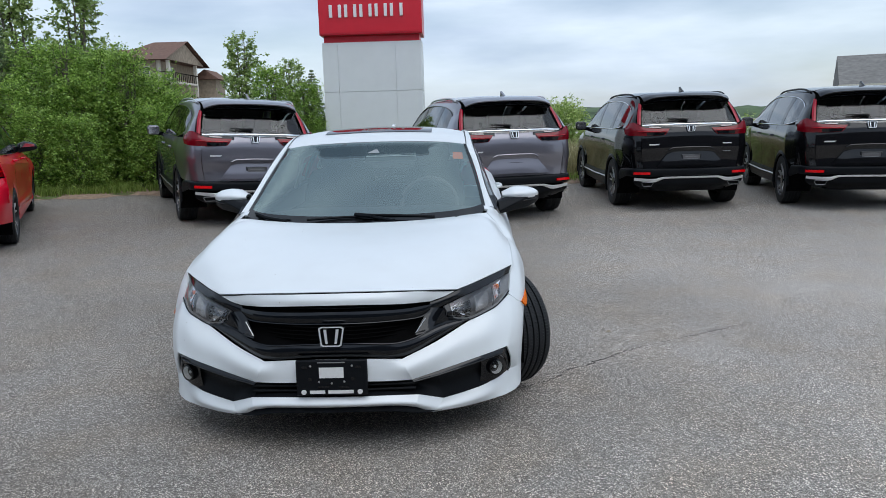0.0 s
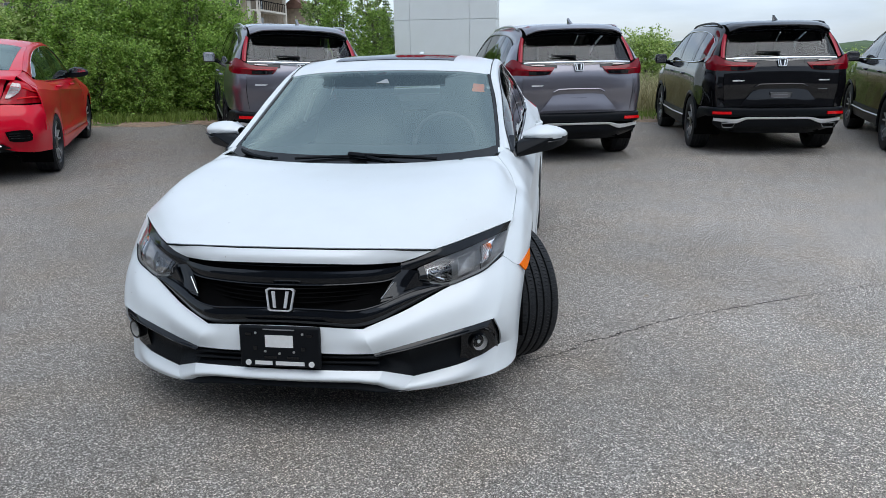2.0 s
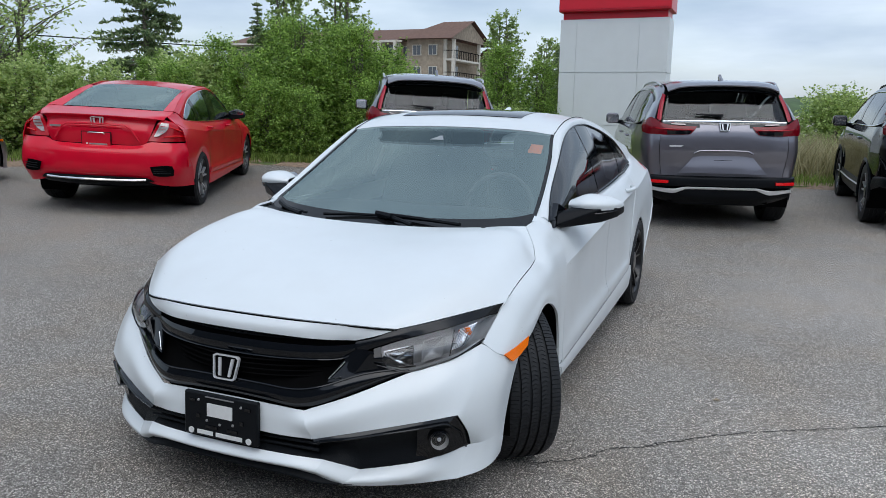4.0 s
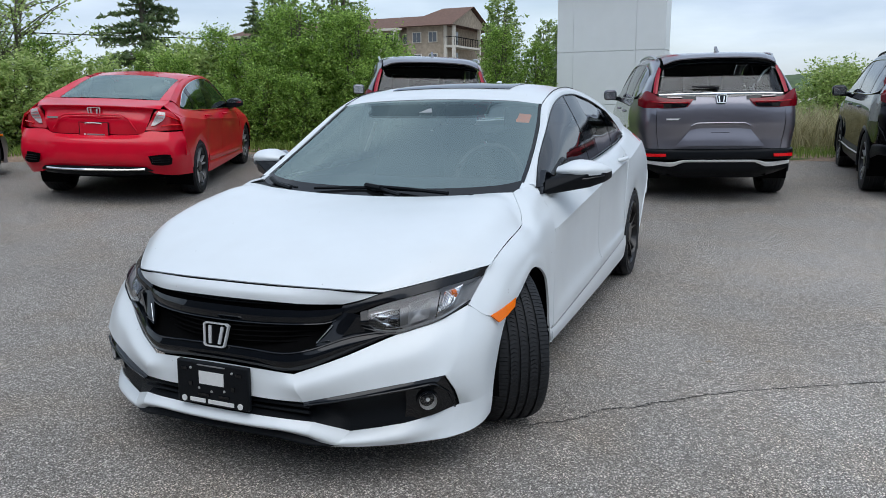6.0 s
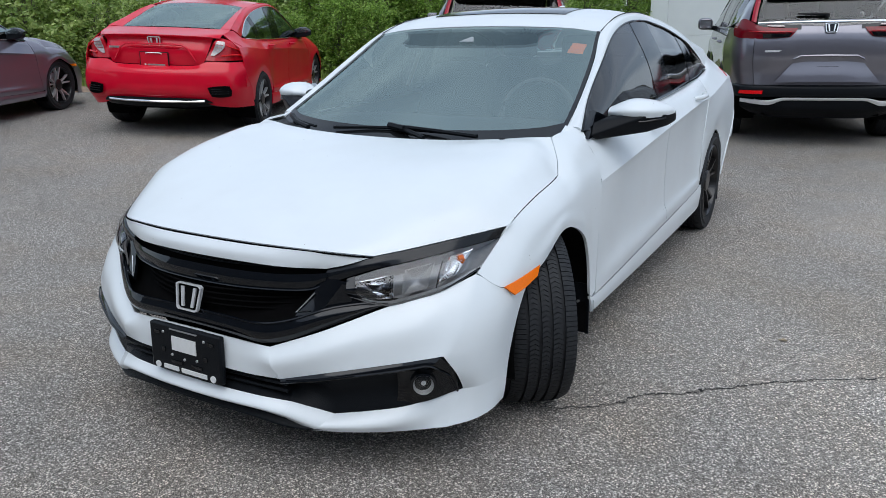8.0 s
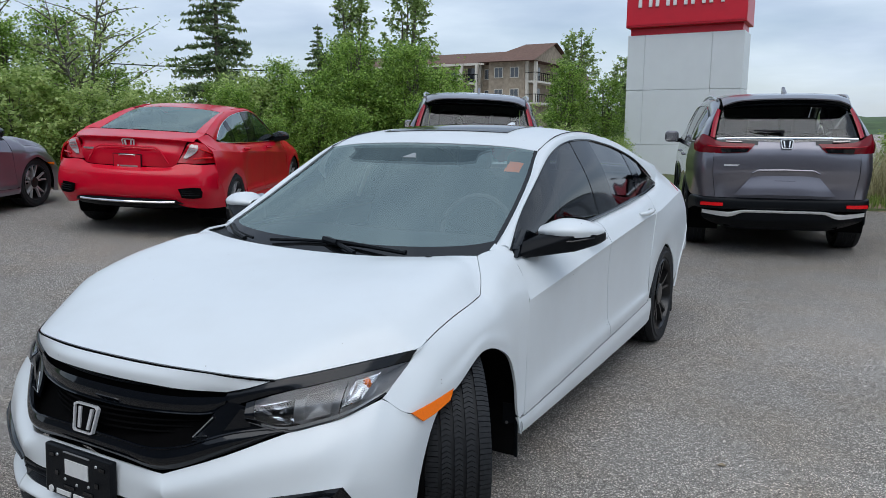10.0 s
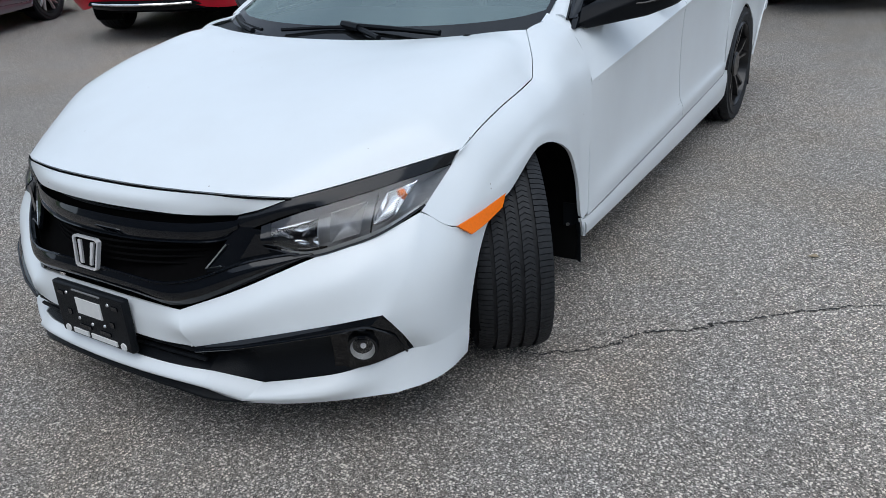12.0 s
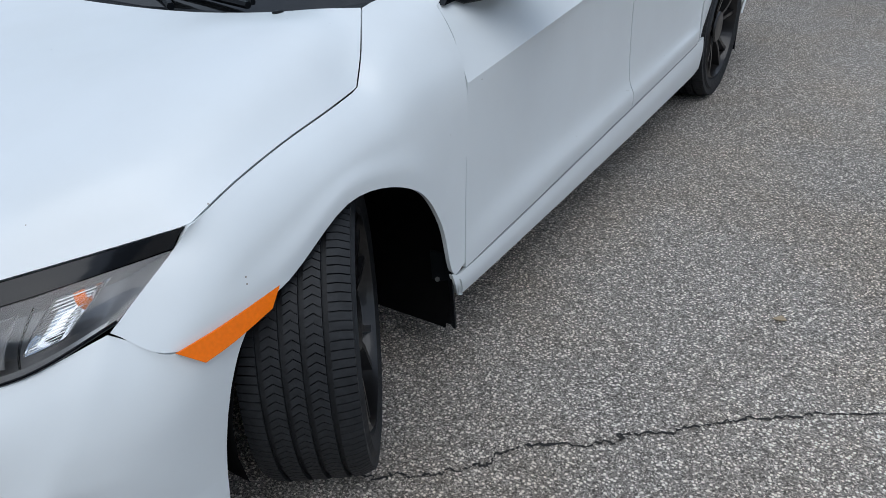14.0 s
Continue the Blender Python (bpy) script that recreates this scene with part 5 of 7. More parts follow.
# ---- the sport-utility cars: tail at y = 0, nose at y = 4.6, wheels on z = 0 ----
def suv(name, label, paint, group, plate=True, pipes=True):
    car = thing(name, label, "car", group)
    C = (0, 2.2, 0.8)

    def panel(nm, sections, mat, side=0, nu=14, nv=14, thick=0.010, lab="", gap=0.002, parent=None, centre=C):
        bm = sheet(loft(sections, nu, nv, gap), side or 1)
        outward(bm, centre)
        return part(nm, bm, mat, parent or car, lab, thick)

    # tailgate
    gate = [[(0, 0.100, 1.215), (0.30, 0.104, 1.212), (0.55, 0.118, 1.205), (0.74, 0.150, 1.195)],
            [(0, 0.050, 1.080), (0.30, 0.052, 1.078), (0.55, 0.062, 1.070), (0.766, 0.086, 1.060)],
            [(0, 0.026, 0.900), (0.30, 0.028, 0.900), (0.55, 0.036, 0.898), (0.773, 0.063, 0.890)],
            [(0, 0.040, 0.720), (0.30, 0.042, 0.720), (0.55, 0.048, 0.718), (0.754, 0.072, 0.715)],
            [(0, 0.030, 0.575), (0.30, 0.032, 0.575), (0.55, 0.040, 0.575), (0.734, 0.064, 0.575)]]
    panel("tailgate", [both(s) for s in gate], paint, nu=31, nv=24)
    # plate recess with its lip
    rec = [[(0, 0.034, 0.858), (0.20, 0.034, 0.856), (0.345, 0.038, 0.846)], [(0, 0.022, 0.80), (0.22, 0.022, 0.795), (0.40, 0.028, 0.775)],
           [(0, -0.002, 0.70), (0.25, -0.001, 0.695), (0.48, 0.012, 0.680)], [(0, -0.018, 0.615), (0.28, -0.016, 0.613), (0.55, 0.004, 0.605)]]
    panel("plate_recess", [both(s) for s in rec], paint, nu=21, nv=12, lab="raised tailgate panel round the plate")
    part("recess_lip", tube([(-0.36, 0.018, 0.862), (-0.29, 0.008, 0.892), (0, 0.000, 0.897), (0.29, 0.008, 0.892), (0.36, 0.018, 0.862)], 0.012, 6), paint, car)
    # rear glass, spoiler
    win = [[(0, 0.118, 1.238), (0.30, 0.122, 1.236), (0.55, 0.136, 1.232), (0.735, 0.165, 1.226)],
           [(0, 0.240, 1.370), (0.30, 0.244, 1.368), (0.52, 0.258, 1.362), (0.690, 0.285, 1.352)],
           [(0, 0.370, 1.520), (0.30, 0.374, 1.516), (0.50, 0.386, 1.508), (0.635, 0.405, 1.492)]]
    panel("rear_window", [both(s) for s in win], M_REARGLASS, nu=21, nv=12, thick=0.0, lab="grey tinted rear window").visible_shadow = False
    sp = [[(0, 0.55, 1.672), (0.30, 0.55, 1.668), (0.52, 0.55, 1.655), (0.640, 0.56, 1.625)],
          [(0, 0.36, 1.650), (0.30, 0.365, 1.646), (0.52, 0.38, 1.632), (0.650, 0.41, 1.595)],
          [(0, 0.235, 1.615), (0.30, 0.242, 1.610), (0.52, 0.262, 1.592), (0.655, 0.31, 1.545)]]
    panel("roof_spoiler", [both(s) for s in sp], paint, nu=25, nv=9, thick=0.012)
    panel("spoiler_underside", [both([(0, 0.240, 1.603), (0.30, 0.248, 1.598), (0.52, 0.268, 1.578), (0.650, 0.316, 1.532)]),
                                both([(0, 0.290, 1.562), (0.30, 0.296, 1.557), (0.50, 0.312, 1.540), (0.640, 0.350, 1.505)]),
                                both([(0, 0.385, 1.530), (0.30, 0.388, 1.526), (0.50, 0.400, 1.515), (0.635, 0.415, 1.497)])], M_GLOSS, nu=21, nv=6, thick=0.0)
    # chrome line with badge
    panel("chrome_strip", [both([(0, 0.094, 1.238), (0.30, 0.098, 1.236), (0.55, 0.112, 1.231), (0.735, 0.142, 1.224)]), both([(0, 0.082, 1.226), (0.30, 0.086, 1.226), (0.55, 0.104, 1.222), (0.735, 0.136, 1.216)]),
                           both([(0, 0.084, 1.178), (0.30, 0.088, 1.196), (0.55, 0.104, 1.202), (0.735, 0.138, 1.200)])], M_CHROME, nu=25, nv=5, thick=0.012, lab="chrome tailgate strip", gap=0)
    emblem(car, Matrix.Translation((0, 0.056, 1.185)) @ pose(0, 0, 0, -16, 0, 0) @ Matrix.Diagonal((1.12, 1, 1, 1)), 0.108, M_BADGE, M_GLOSS)
    part("rear_wiper", tube([(-0.06, 0.112, 1.262), (-0.02, 0.135, 1.285), (-0.34, 0.150, 1.300)], [0.022, 0.016, 0.008], 8), M_SATIN, car)
    part("roof_fin", prism([(-0.10, 0), (0.09, 0), (-0.05, 0.05), (-0.10, 0.075)], 0.034, Matrix.Translation((0.017, 0.66, 1.672)) @ pose(0, 0, 0, 0, 0, -90)), paint, car, bevel=0.008)
    part("gate_badge", box(-0.66, -0.48, 0.036, 0.046, 0.930, 0.948), M_BADGE, car, "small chrome bar badge", smooth=False)
    if pipes:
        part("gate_badge", box(0.50, 0.645, 0.036, 0.046, 0.932, 0.947), M_BADGE, car, "small chrome bar badge", smooth=False)
        part("gate_badge", box(0.51, 0.63, 0.036, 0.046, 0.824, 0.831), M_PLATE, car, smooth=False)
    part("brake_light", box(-0.13, 0.13, 0.330, 0.345, 1.548, 1.560), M_REDLENS, car)
    for s in (1, -1):
        lamp = panel("tail_lamp", [[(0.33, 0.078, 1.166), (0.52, 0.074, 1.170), (0.72, 0.096, 1.190), (0.86, 0.188, 1.262), (0.905, 0.330, 1.215)],
                                   [(0.365, 0.052, 1.122), (0.52, 0.046, 1.122), (0.73, 0.070, 1.128), (0.885, 0.163, 1.165), (0.935, 0.330, 1.155)],
                                   [(0.41, 0.050, 1.070), (0.54, 0.046, 1.064), (0.73, 0.075, 1.060), (0.890, 0.175, 1.064), (0.932, 0.320, 1.085)]], M_REDLENS, s, nu=25, nv=11, lab="dark red tail lamp", thick=0.02, gap=0, centre=(0, 0.6, 1.1))
        part("lamp_smoke", sheet(loft([[(0.395, 0.046, 1.112), (0.52, 0.038, 1.110), (0.70, 0.056, 1.112)], [(0.425, 0.042, 1.074), (0.54, 0.038, 1.068), (0.69, 0.058, 1.066)]], 10, 4), s), M_GLOSS, lamp, "smoked dark inner lamp", thick=0.006)
        part("reverse_lens", sheet(loft([[(0.48, 0.078, 1.196), (0.56, 0.084, 1.197), (0.64, 0.098, 1.199)], [(0.47, 0.068, 1.183), (0.56, 0.074, 1.184), (0.65, 0.090, 1.190)]], 8, 3), s), M_CLEARLENS, lamp, "pale reversing lens", thick=0.006)
        panel("lamp_trim", [[(0.30, 0.090, 1.200), (0.52, 0.100, 1.204), (0.74, 0.132, 1.206)], [(0.30, 0.074, 1.150), (0.52, 0.078, 1.162), (0.735, 0.100, 1.178)]], M_GLOSS, s, nu=12, nv=5, lab="gloss black lamp trim", thick=0.008, gap=0)
        part("lamp_bar", tube([(s * x, y, z) for x, y, z in spline([(0.40, 0.044, 1.128), (0.58, 0.040, 1.128), (0.74, 0.064, 1.132), (0.87, 0.152, 1.142)], 14)], 0.007, 6), M_LIGHTBAR, lamp, "brighter red light bar")
        panel("pillar_lamp", [[(0.752, 0.150, 1.225), (0.710, 0.265, 1.360), (0.658, 0.388, 1.500)], [(0.776, 0.156, 1.232), (0.732, 0.274, 1.372), (0.674, 0.398, 1.515)],
                              [(0.796, 0.182, 1.240), (0.750, 0.305, 1.385), (0.688, 0.43, 1.522)]], M_REDLENS2, s, nu=12, nv=7, lab="red lamp strip up the rear pillar", thick=0.012, gap=0)
        quarter = [[(0.762, 0.088, 1.065), (0.775, 0.070, 0.98), (0.775, 0.062, 0.86), (0.755, 0.070, 0.70), (0.735, 0.062, 0.575)],
                   [(0.872, 0.165, 1.075), (0.880, 0.150, 0.98), (0.885, 0.140, 0.86), (0.868, 0.145, 0.70), (0.855, 0.135, 0.575)],
                   [(0.908, 0.330, 1.110), (0.920, 0.320, 1.00), (0.925, 0.310, 0.87), (0.910, 0.330, 0.70), (0.900, 0.400, 0.575)],
                   [(0.888, 0.52, 1.165), (0.920, 0.55, 1.02), (0.930, 0.56, 0.89), (0.920, 0.58, 0.76), (0.914, 0.62, 0.62)],
                   [(0.888, 0.76, 1.160), (0.922, 0.76, 1.03), (0.932, 0.75, 0.92), (0.930, 0.75, 0.83), (0.922, 0.76, 0.70)],
                   [(0.888, 0.98, 1.155), (0.924, 0.98, 1.03), (0.934, 0.98, 0.93), (0.932, 0.98, 0.85), (0.925, 0.98, 0.755)],
                   [(0.889, 1.22, 1.150), (0.924, 1.24, 1.03), (0.932, 1.24, 0.91), (0.926, 1.24, 0.80), (0.918, 1.23, 0.68)],
                   [(0.890, 1.42, 1.145), (0.924, 1.46, 1.03), (0.930, 1.44, 0.89), (0.914, 1.41, 0.71), (0.908, 1.38, 0.50)]]
        panel("rear_quarter", quarter, paint, s, nu=20, nv=30)

        def side_at(y):
            return [(0.892, y, 1.145 - (y - 1.4) * 0.012), (0.922, y, 1.04), (0.930, y, 0.90), (0.908, y, 0.72), (0.905, y, 0.58), (0.912, y, 0.48)]
        for nm, a, b in (("rear_door", 1.44, 2.37), ("front_door", 2.375, 3.26)):
            panel(nm, [side_at(a), side_at((a + b) / 2), side_at(b)], paint, s, nu=22, nv=10)
            part("door_handle", tube(spline([(s * 0.918, a + 0.12, 0.985), (s * 0.945, a + 0.17, 0.99), (s * 0.945, a + 0.27, 0.99), (s * 0.918, a + 0.32, 0.985)], 8), 0.014, 8), paint, car)
        panel("front_wing", [side_at(3.265), [(0.86, 3.5, 1.10), (0.905, 3.5, 1.02), (0.928, 3.45, 0.90), (0.920, 3.36, 0.76), (0.916, 3.33, 0.65), (0.914, 3.30, 0.52)],
                             [(0.84, 3.75, 1.07), (0.895, 3.75, 1.0), (0.926, 3.72, 0.92), (0.930, 3.68, 0.86), (0.928, 3.66, 0.80), (0.924, 3.64, 0.755)],
                             [(0.80, 4.05, 1.03), (0.87, 4.05, 0.97), (0.912, 4.02, 0.88), (0.918, 4.0, 0.78), (0.916, 3.99, 0.68), (0.912, 3.98, 0.56)],
                             [(0.68, 4.40, 0.96), (0.78, 4.36, 0.90), (0.84, 4.32, 0.80), (0.85, 4.30, 0.70), (0.85, 4.28, 0.60), (0.84, 4.26, 0.45)],
                             [(0.40, 4.58, 0.92), (0.50, 4.58, 0.86), (0.55, 4.59, 0.78), (0.56, 4.60, 0.70), (0.56, 4.60, 0.58), (0.55, 4.58, 0.40)]], paint, s, nu=22, nv=24)
        # black cladding, sills and arch lips
        panel("sill_cladding", [[(0.914, 1.38, 0.49), (0.912, 2.3, 0.482), (0.914, 3.30, 0.49)], [(0.925, 1.38, 0.40), (0.925, 2.3, 0.38), (0.925, 3.30, 0.40)], [(0.890, 1.38, 0.27), (0.890, 2.3, 0.26), (0.890, 3.30, 0.27)]], M_SATIN, s, nu=16, nv=8)
        part("sill_strip", tube([(s * 0.926, 1.40, 0.418), (s * 0.929, 2.3, 0.405), (s * 0.926, 3.28, 0.418)], 0.011, 6), M_SILVER, car)
        for y0 in (0.98, 3.64):
            lip = [[(x, y0 + r * math.cos(a), 0.355 + r * math.sin(a)) for x, r in ((0.928, 0.435), (0.938, 0.405), (0.925, 0.378))] for a in np.linspace(radians(-12), radians(192), 27)]
            bm = sheet(np.array(lip), s)
            outward(bm, (0, y0, 0.5))
            part("arch_lip", bm, M_SATIN, car, "matt black wheel-arch lip", thick=0.012)
            well = [[(x, y0 + 0.385 * math.cos(a), 0.355 + 0.385 * math.sin(a)) for x in (0.925, 0.58)] for a in np.linspace(radians(-25), radians(205), 19)]
            part("wheel_well", sheet(np.array(well), s), M_DARK, car)
            m = Matrix.Translation((s * 0.80, y0, 0.362)) @ pose(0, 0, 0, 0, 0, 0 if s > 0 else 180)
            wheel(car, m, 0.362, 0.235, 0.235, 5, M_RIMCUT, "dark alloy wheel with bright spoke faces")
        # windows and rail
        out = [(0.872, 3.28, 1.140), (0.825, 3.00, 1.285), (0.772, 2.65, 1.445), (0.745, 2.30, 1.532), (0.735, 1.90, 1.560), (0.728, 1.40, 1.560), (0.722, 1.00, 1.540), (0.728, 0.70, 1.490), (0.760, 0.52, 1.390), (0.820, 0.44, 1.270)]
        belt = [(0.892, 3.24, 1.135), (0.894, 3.00, 1.137), (0.895, 2.65, 1.140), (0.895, 2.30, 1.144), (0.895, 1.90, 1.148), (0.894, 1.40, 1.152), (0.893, 1.05, 1.160), (0.890, 0.80, 1.172), (0.880, 0.62, 1.195), (0.860, 0.52, 1.225)]
        mid = [((a[0] + b[0]) / 2 + 0.016, (a[1] + b[1]) / 2, (a[2] + b[2]) / 2) for a, b in zip(out, belt)]
        full = loft([belt, mid, out], 61, 8)
        for nm, a, b in (("front_window", 1, 21), ("rear_side_window", 24, 36), ("quarter_window", 39, 57)):
            bm = sheet(full[:, a:b + 1], s)
            outward(bm, C)
            part(nm, bm, M_SIDEGLASS, car).visible_shadow = False
        for a, b in ((0, 1), (21, 24), (36, 39), (57, 60)):
            bm = sheet(full[:, a:b + 1] + np.array([0.003, 0, 0]), s)
            outward(bm, C)
            part("window_pillar", bm, M_GLOSS, car, thick=0.01)
        loop = [(s * (q[0] + 0.006), q[1], q[2]) for q in spline(belt, 40)] + [(s * (q[0] + 0.008), q[1], q[2]) for q in reversed(spline(out, 40))]
        part("window_seal", tube(loop, 0.006, 6), M_CHROME if paint is M_BLACK else M_GLOSS, car)
        inner = [(0.78, 3.45, 1.10), (0.74, 3.10, 1.290), (0.70, 2.75, 1.460), (0.665, 2.40, 1.575), (0.655, 1.90, 1.632), (0.650, 1.40, 1.645), (0.645, 1.00, 1.640), (0.642, 0.70, 1.628), (0.655, 0.48, 1.575), (0.690, 0.40, 1.500)]
        hold = [((a[0] + b[0]) / 2 + 0.014, (a[1] + b[1]) / 2, (a[2] + b[2]) / 2 + 0.014) for a, b in zip(inner, out)]
        panel("roof_side", [inner, hold, out], paint, s, nu=40, nv=8, gap=0.0)
        panel("rear_pillar", [[(0.690, 0.425, 1.515), (0.765, 0.300, 1.385), (0.815, 0.205, 1.250)], [(0.722, 0.47, 1.470), (0.800, 0.36, 1.36), (0.868, 0.255, 1.235)],
                              [(0.760, 0.55, 1.42), (0.835, 0.45, 1.30), (0.898, 0.36, 1.195)], [(0.78, 0.62, 1.36), (0.86, 0.56, 1.24), (0.892, 0.52, 1.165)]], paint, s, nu=12, nv=12, gap=0)
        part("roof_rail", tube(spline([(s * 0.672, 2.35, 1.575), (s * 0.678, 2.10, 1.632), (s * 0.680, 1.4, 1.658), (s * 0.676, 0.85, 1.650), (s * 0.665, 0.62, 1.608)], 20), 0.014, 8), M_SATIN if paint is M_BLACK else M_SILVER, car, "raised roof rail")
        mir = part("door_mirror", box(s * 0.94 if s > 0 else -1.13, 1.13 if s > 0 else -0.94, 3.00, 3.14, 1.085, 1.235), paint, car, "door mirror with black base", bevel=0.045)
        part("mirror_glass", box(s * 0.96 if s > 0 else -1.11, 1.11 if s > 0 else -0.96, 2.992, 2.999, 1.105, 1.215), M_CHROME, mir)
        part("mirror_base", tube([(s * 0.88, 3.14, 1.10), (s * 1.0, 3.09, 1.115)], 0.03, 8), M_SATIN, mir)
        # bumper reflectors, tail pipe
        panel("reflector", [[(0.66, -0.014, 0.492), (0.77, 0.010, 0.492), (0.885, 0.076, 0.490)], [(0.66, -0.016, 0.442), (0.77, 0.008, 0.440), (0.89, 0.078, 0.438)]], M_REFLECT, s, nu=8, nv=3, lab="bright red bumper reflector", thick=0.03, gap=0)
        if pipes:
            ring = [(s * (0.69 + x), 0.012, 0.292 + z) for x, z in ((-0.085, 0.020), (0.085, 0.020), (0.092, 0.010), (0.066, -0.022), (-0.066, -0.022), (-0.092, 0.010), (-0.085, 0.020))]
            part("tail_pipe", tube(ring, 0.0034, 6, cap=False), M_PLATE, car, "chrome tail-pipe finisher")
            part("pipe_hole", prism([(s * 0.69 + x, 0.292 + z) for x, z in ((-0.085, 0.020), (0.085, 0.020), (0.066, -0.022), (-0.066, -0.022))], 0.01, Matrix.Translation((0, 0.02, 0))), M_DARK, car)
    # roof and the far end
    rows = []
    for y, zc, zs, x in ((0.55, 1.672, 1.628, 0.642), (1.0, 1.688, 1.642, 0.646), (1.6, 1.692, 1.645, 0.652), (2.1, 1.678, 1.615, 0.660), (2.45, 1.640, 1.565, 0.670)):
        rows.append(both([(0, y, zc), (x * 0.5, y, zc - 0.004), (x * 0.82, y, zc * 0.6 + zs * 0.4), (x, y, zs)]))
    panel("roof", rows, paint, nu=25, nv=16)
    panel("windscreen", [both([(0, 2.42, 1.640), (0.4, 2.45, 1.625), (0.67, 2.50, 1.560)]), both([(0, 2.95, 1.37), (0.4, 2.97, 1.36), (0.72, 3.02, 1.31)]), both([(0, 3.50, 1.10), (0.4, 3.48, 1.10), (0.78, 3.45, 1.09)])], M_TINTLT, nu=15, nv=10, thick=0.0).visible_shadow = False
    panel("bonnet", [both([(0, 3.48, 1.09), (0.45, 3.47, 1.09), (0.84, 3.46, 1.08)]), both([(0, 4.0, 1.06), (0.45, 4.0, 1.06), (0.80, 4.0, 1.02)]), both([(0, 4.52, 0.96), (0.40, 4.50, 0.95), (0.66, 4.40, 0.93)])], paint, nu=21, nv=12)
    panel("front_bumper", [both([(0, 4.55, 0.95), (0.40, 4.55, 0.93), (0.60, 4.50, 0.90)]), both([(0, 4.62, 0.70), (0.40, 4.61, 0.70), (0.62, 4.54, 0.70)]), both([(0, 4.58, 0.30), (0.40, 4.57, 0.30), (0.62, 4.50, 0.32)])], M_GLOSS, nu=15, nv=10)
    bump = [[(0, 0.030, 0.570), (0.40, 0.034, 0.570), (0.70, 0.062, 0.570), (0.86, 0.145, 0.572), (0.912, 0.50, 0.575)],
            [(0, -0.010, 0.545), (0.40, -0.006, 0.545), (0.70, 0.025, 0.545), (0.885, 0.125, 0.545), (0.926, 0.52, 0.55)],
            [(0, -0.014, 0.440), (0.40, -0.010, 0.440), (0.70, 0.020, 0.440), (0.888, 0.125, 0.440), (0.928, 0.56, 0.44)],
            [(0, 0.010, 0.395), (0.40, 0.012, 0.395), (0.70, 0.036, 0.392), (0.880, 0.140, 0.390), (0.925, 0.58, 0.39)]]
    panel("rear_bumper", [both(q) for q in bump], M_SATIN, nu=41, nv=14, lab="matt black rear bumper", gap=0)
    panel("bumper_strip", [both([(0, -0.004, 0.388), (0.40, 0.000, 0.388), (0.47, 0.003, 0.380), (0.60, 0.012, 0.356), (0.86, 0.112, 0.368)]), both([(0, -0.020, 0.378), (0.40, -0.016, 0.378), (0.47, -0.012, 0.369), (0.60, -0.004, 0.344), (0.86, 0.104, 0.358)]),
                           both([(0, -0.006, 0.357), (0.40, -0.002, 0.356), (0.47, 0.003, 0.343), (0.60, 0.012, 0.312), (0.86, 0.112, 0.332)])], M_BADGE, nu=33, nv=6, lab="silver skid strip", gap=0)
    panel("valance", [both([(0, 0.012, 0.362), (0.45, 0.016, 0.355), (0.86, 0.13, 0.345)]), both([(0, 0.030, 0.28), (0.45, 0.034, 0.28), (0.84, 0.15, 0.29)]), both([(0, 0.15, 0.200), (0.45, 0.16, 0.200), (0.70, 0.25, 0.23)])], M_SATIN, nu=21, nv=9, gap=0)
    if plate:
        pl = part("plate_frame", box(-0.155, 0.155, 0.004, 0.020, 0.655, 0.790), M_SATIN, car, "black plate frame with a blank plate", bevel=0.005)
        part("plate", box(-0.135, 0.135, 0.000, 0.006, 0.682, 0.775), M_GRIP, pl, smooth=False)
        part("plate_rim", tube([(x, 0.003, z) for x, z in ((-0.148, 0.662), (0.148, 0.662), (0.148, 0.783), (-0.148, 0.783), (-0.148, 0.662))], 0.0035, 5), M_PLATE, pl, "pale edge of the plate frame")
        for z in (0.708, 0.748):
            part("plate_mark", box(-0.10, 0.10, -0.001, 0.005, z, z + 0.006), M_PLATE, pl, smooth=False)
        part("plate_mark", box(-0.09, 0.10, -0.001, 0.005, 0.660, 0.674), M_PALE, pl, smooth=False)
    else:
        part("recess_slot", box(-0.11, 0.11, 0.016, 0.028, 0.772, 0.780), M_DARK, car, smooth=False)
    part("underbody", box(-0.60, 0.60, 0.15, 4.45, 0.22, 0.50), M_DARK, car, smooth=False)
    # solid block fills the lower cabin, its near-black colour standing in for shade
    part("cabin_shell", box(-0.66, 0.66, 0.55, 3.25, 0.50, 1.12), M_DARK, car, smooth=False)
    for x in (0.37, -0.37):
        for y in (1.25, 2.15):
            part("headrest", box(x - 0.13, x + 0.13, y, y + 0.10, 1.22, 1.42), M_INTERIOR, car, bevel=0.03)
            part("seat_back", box(x - 0.25, x + 0.25, y - 0.02, y + 0.12, 1.05, 1.24), M_INTERIOR, car, bevel=0.05)
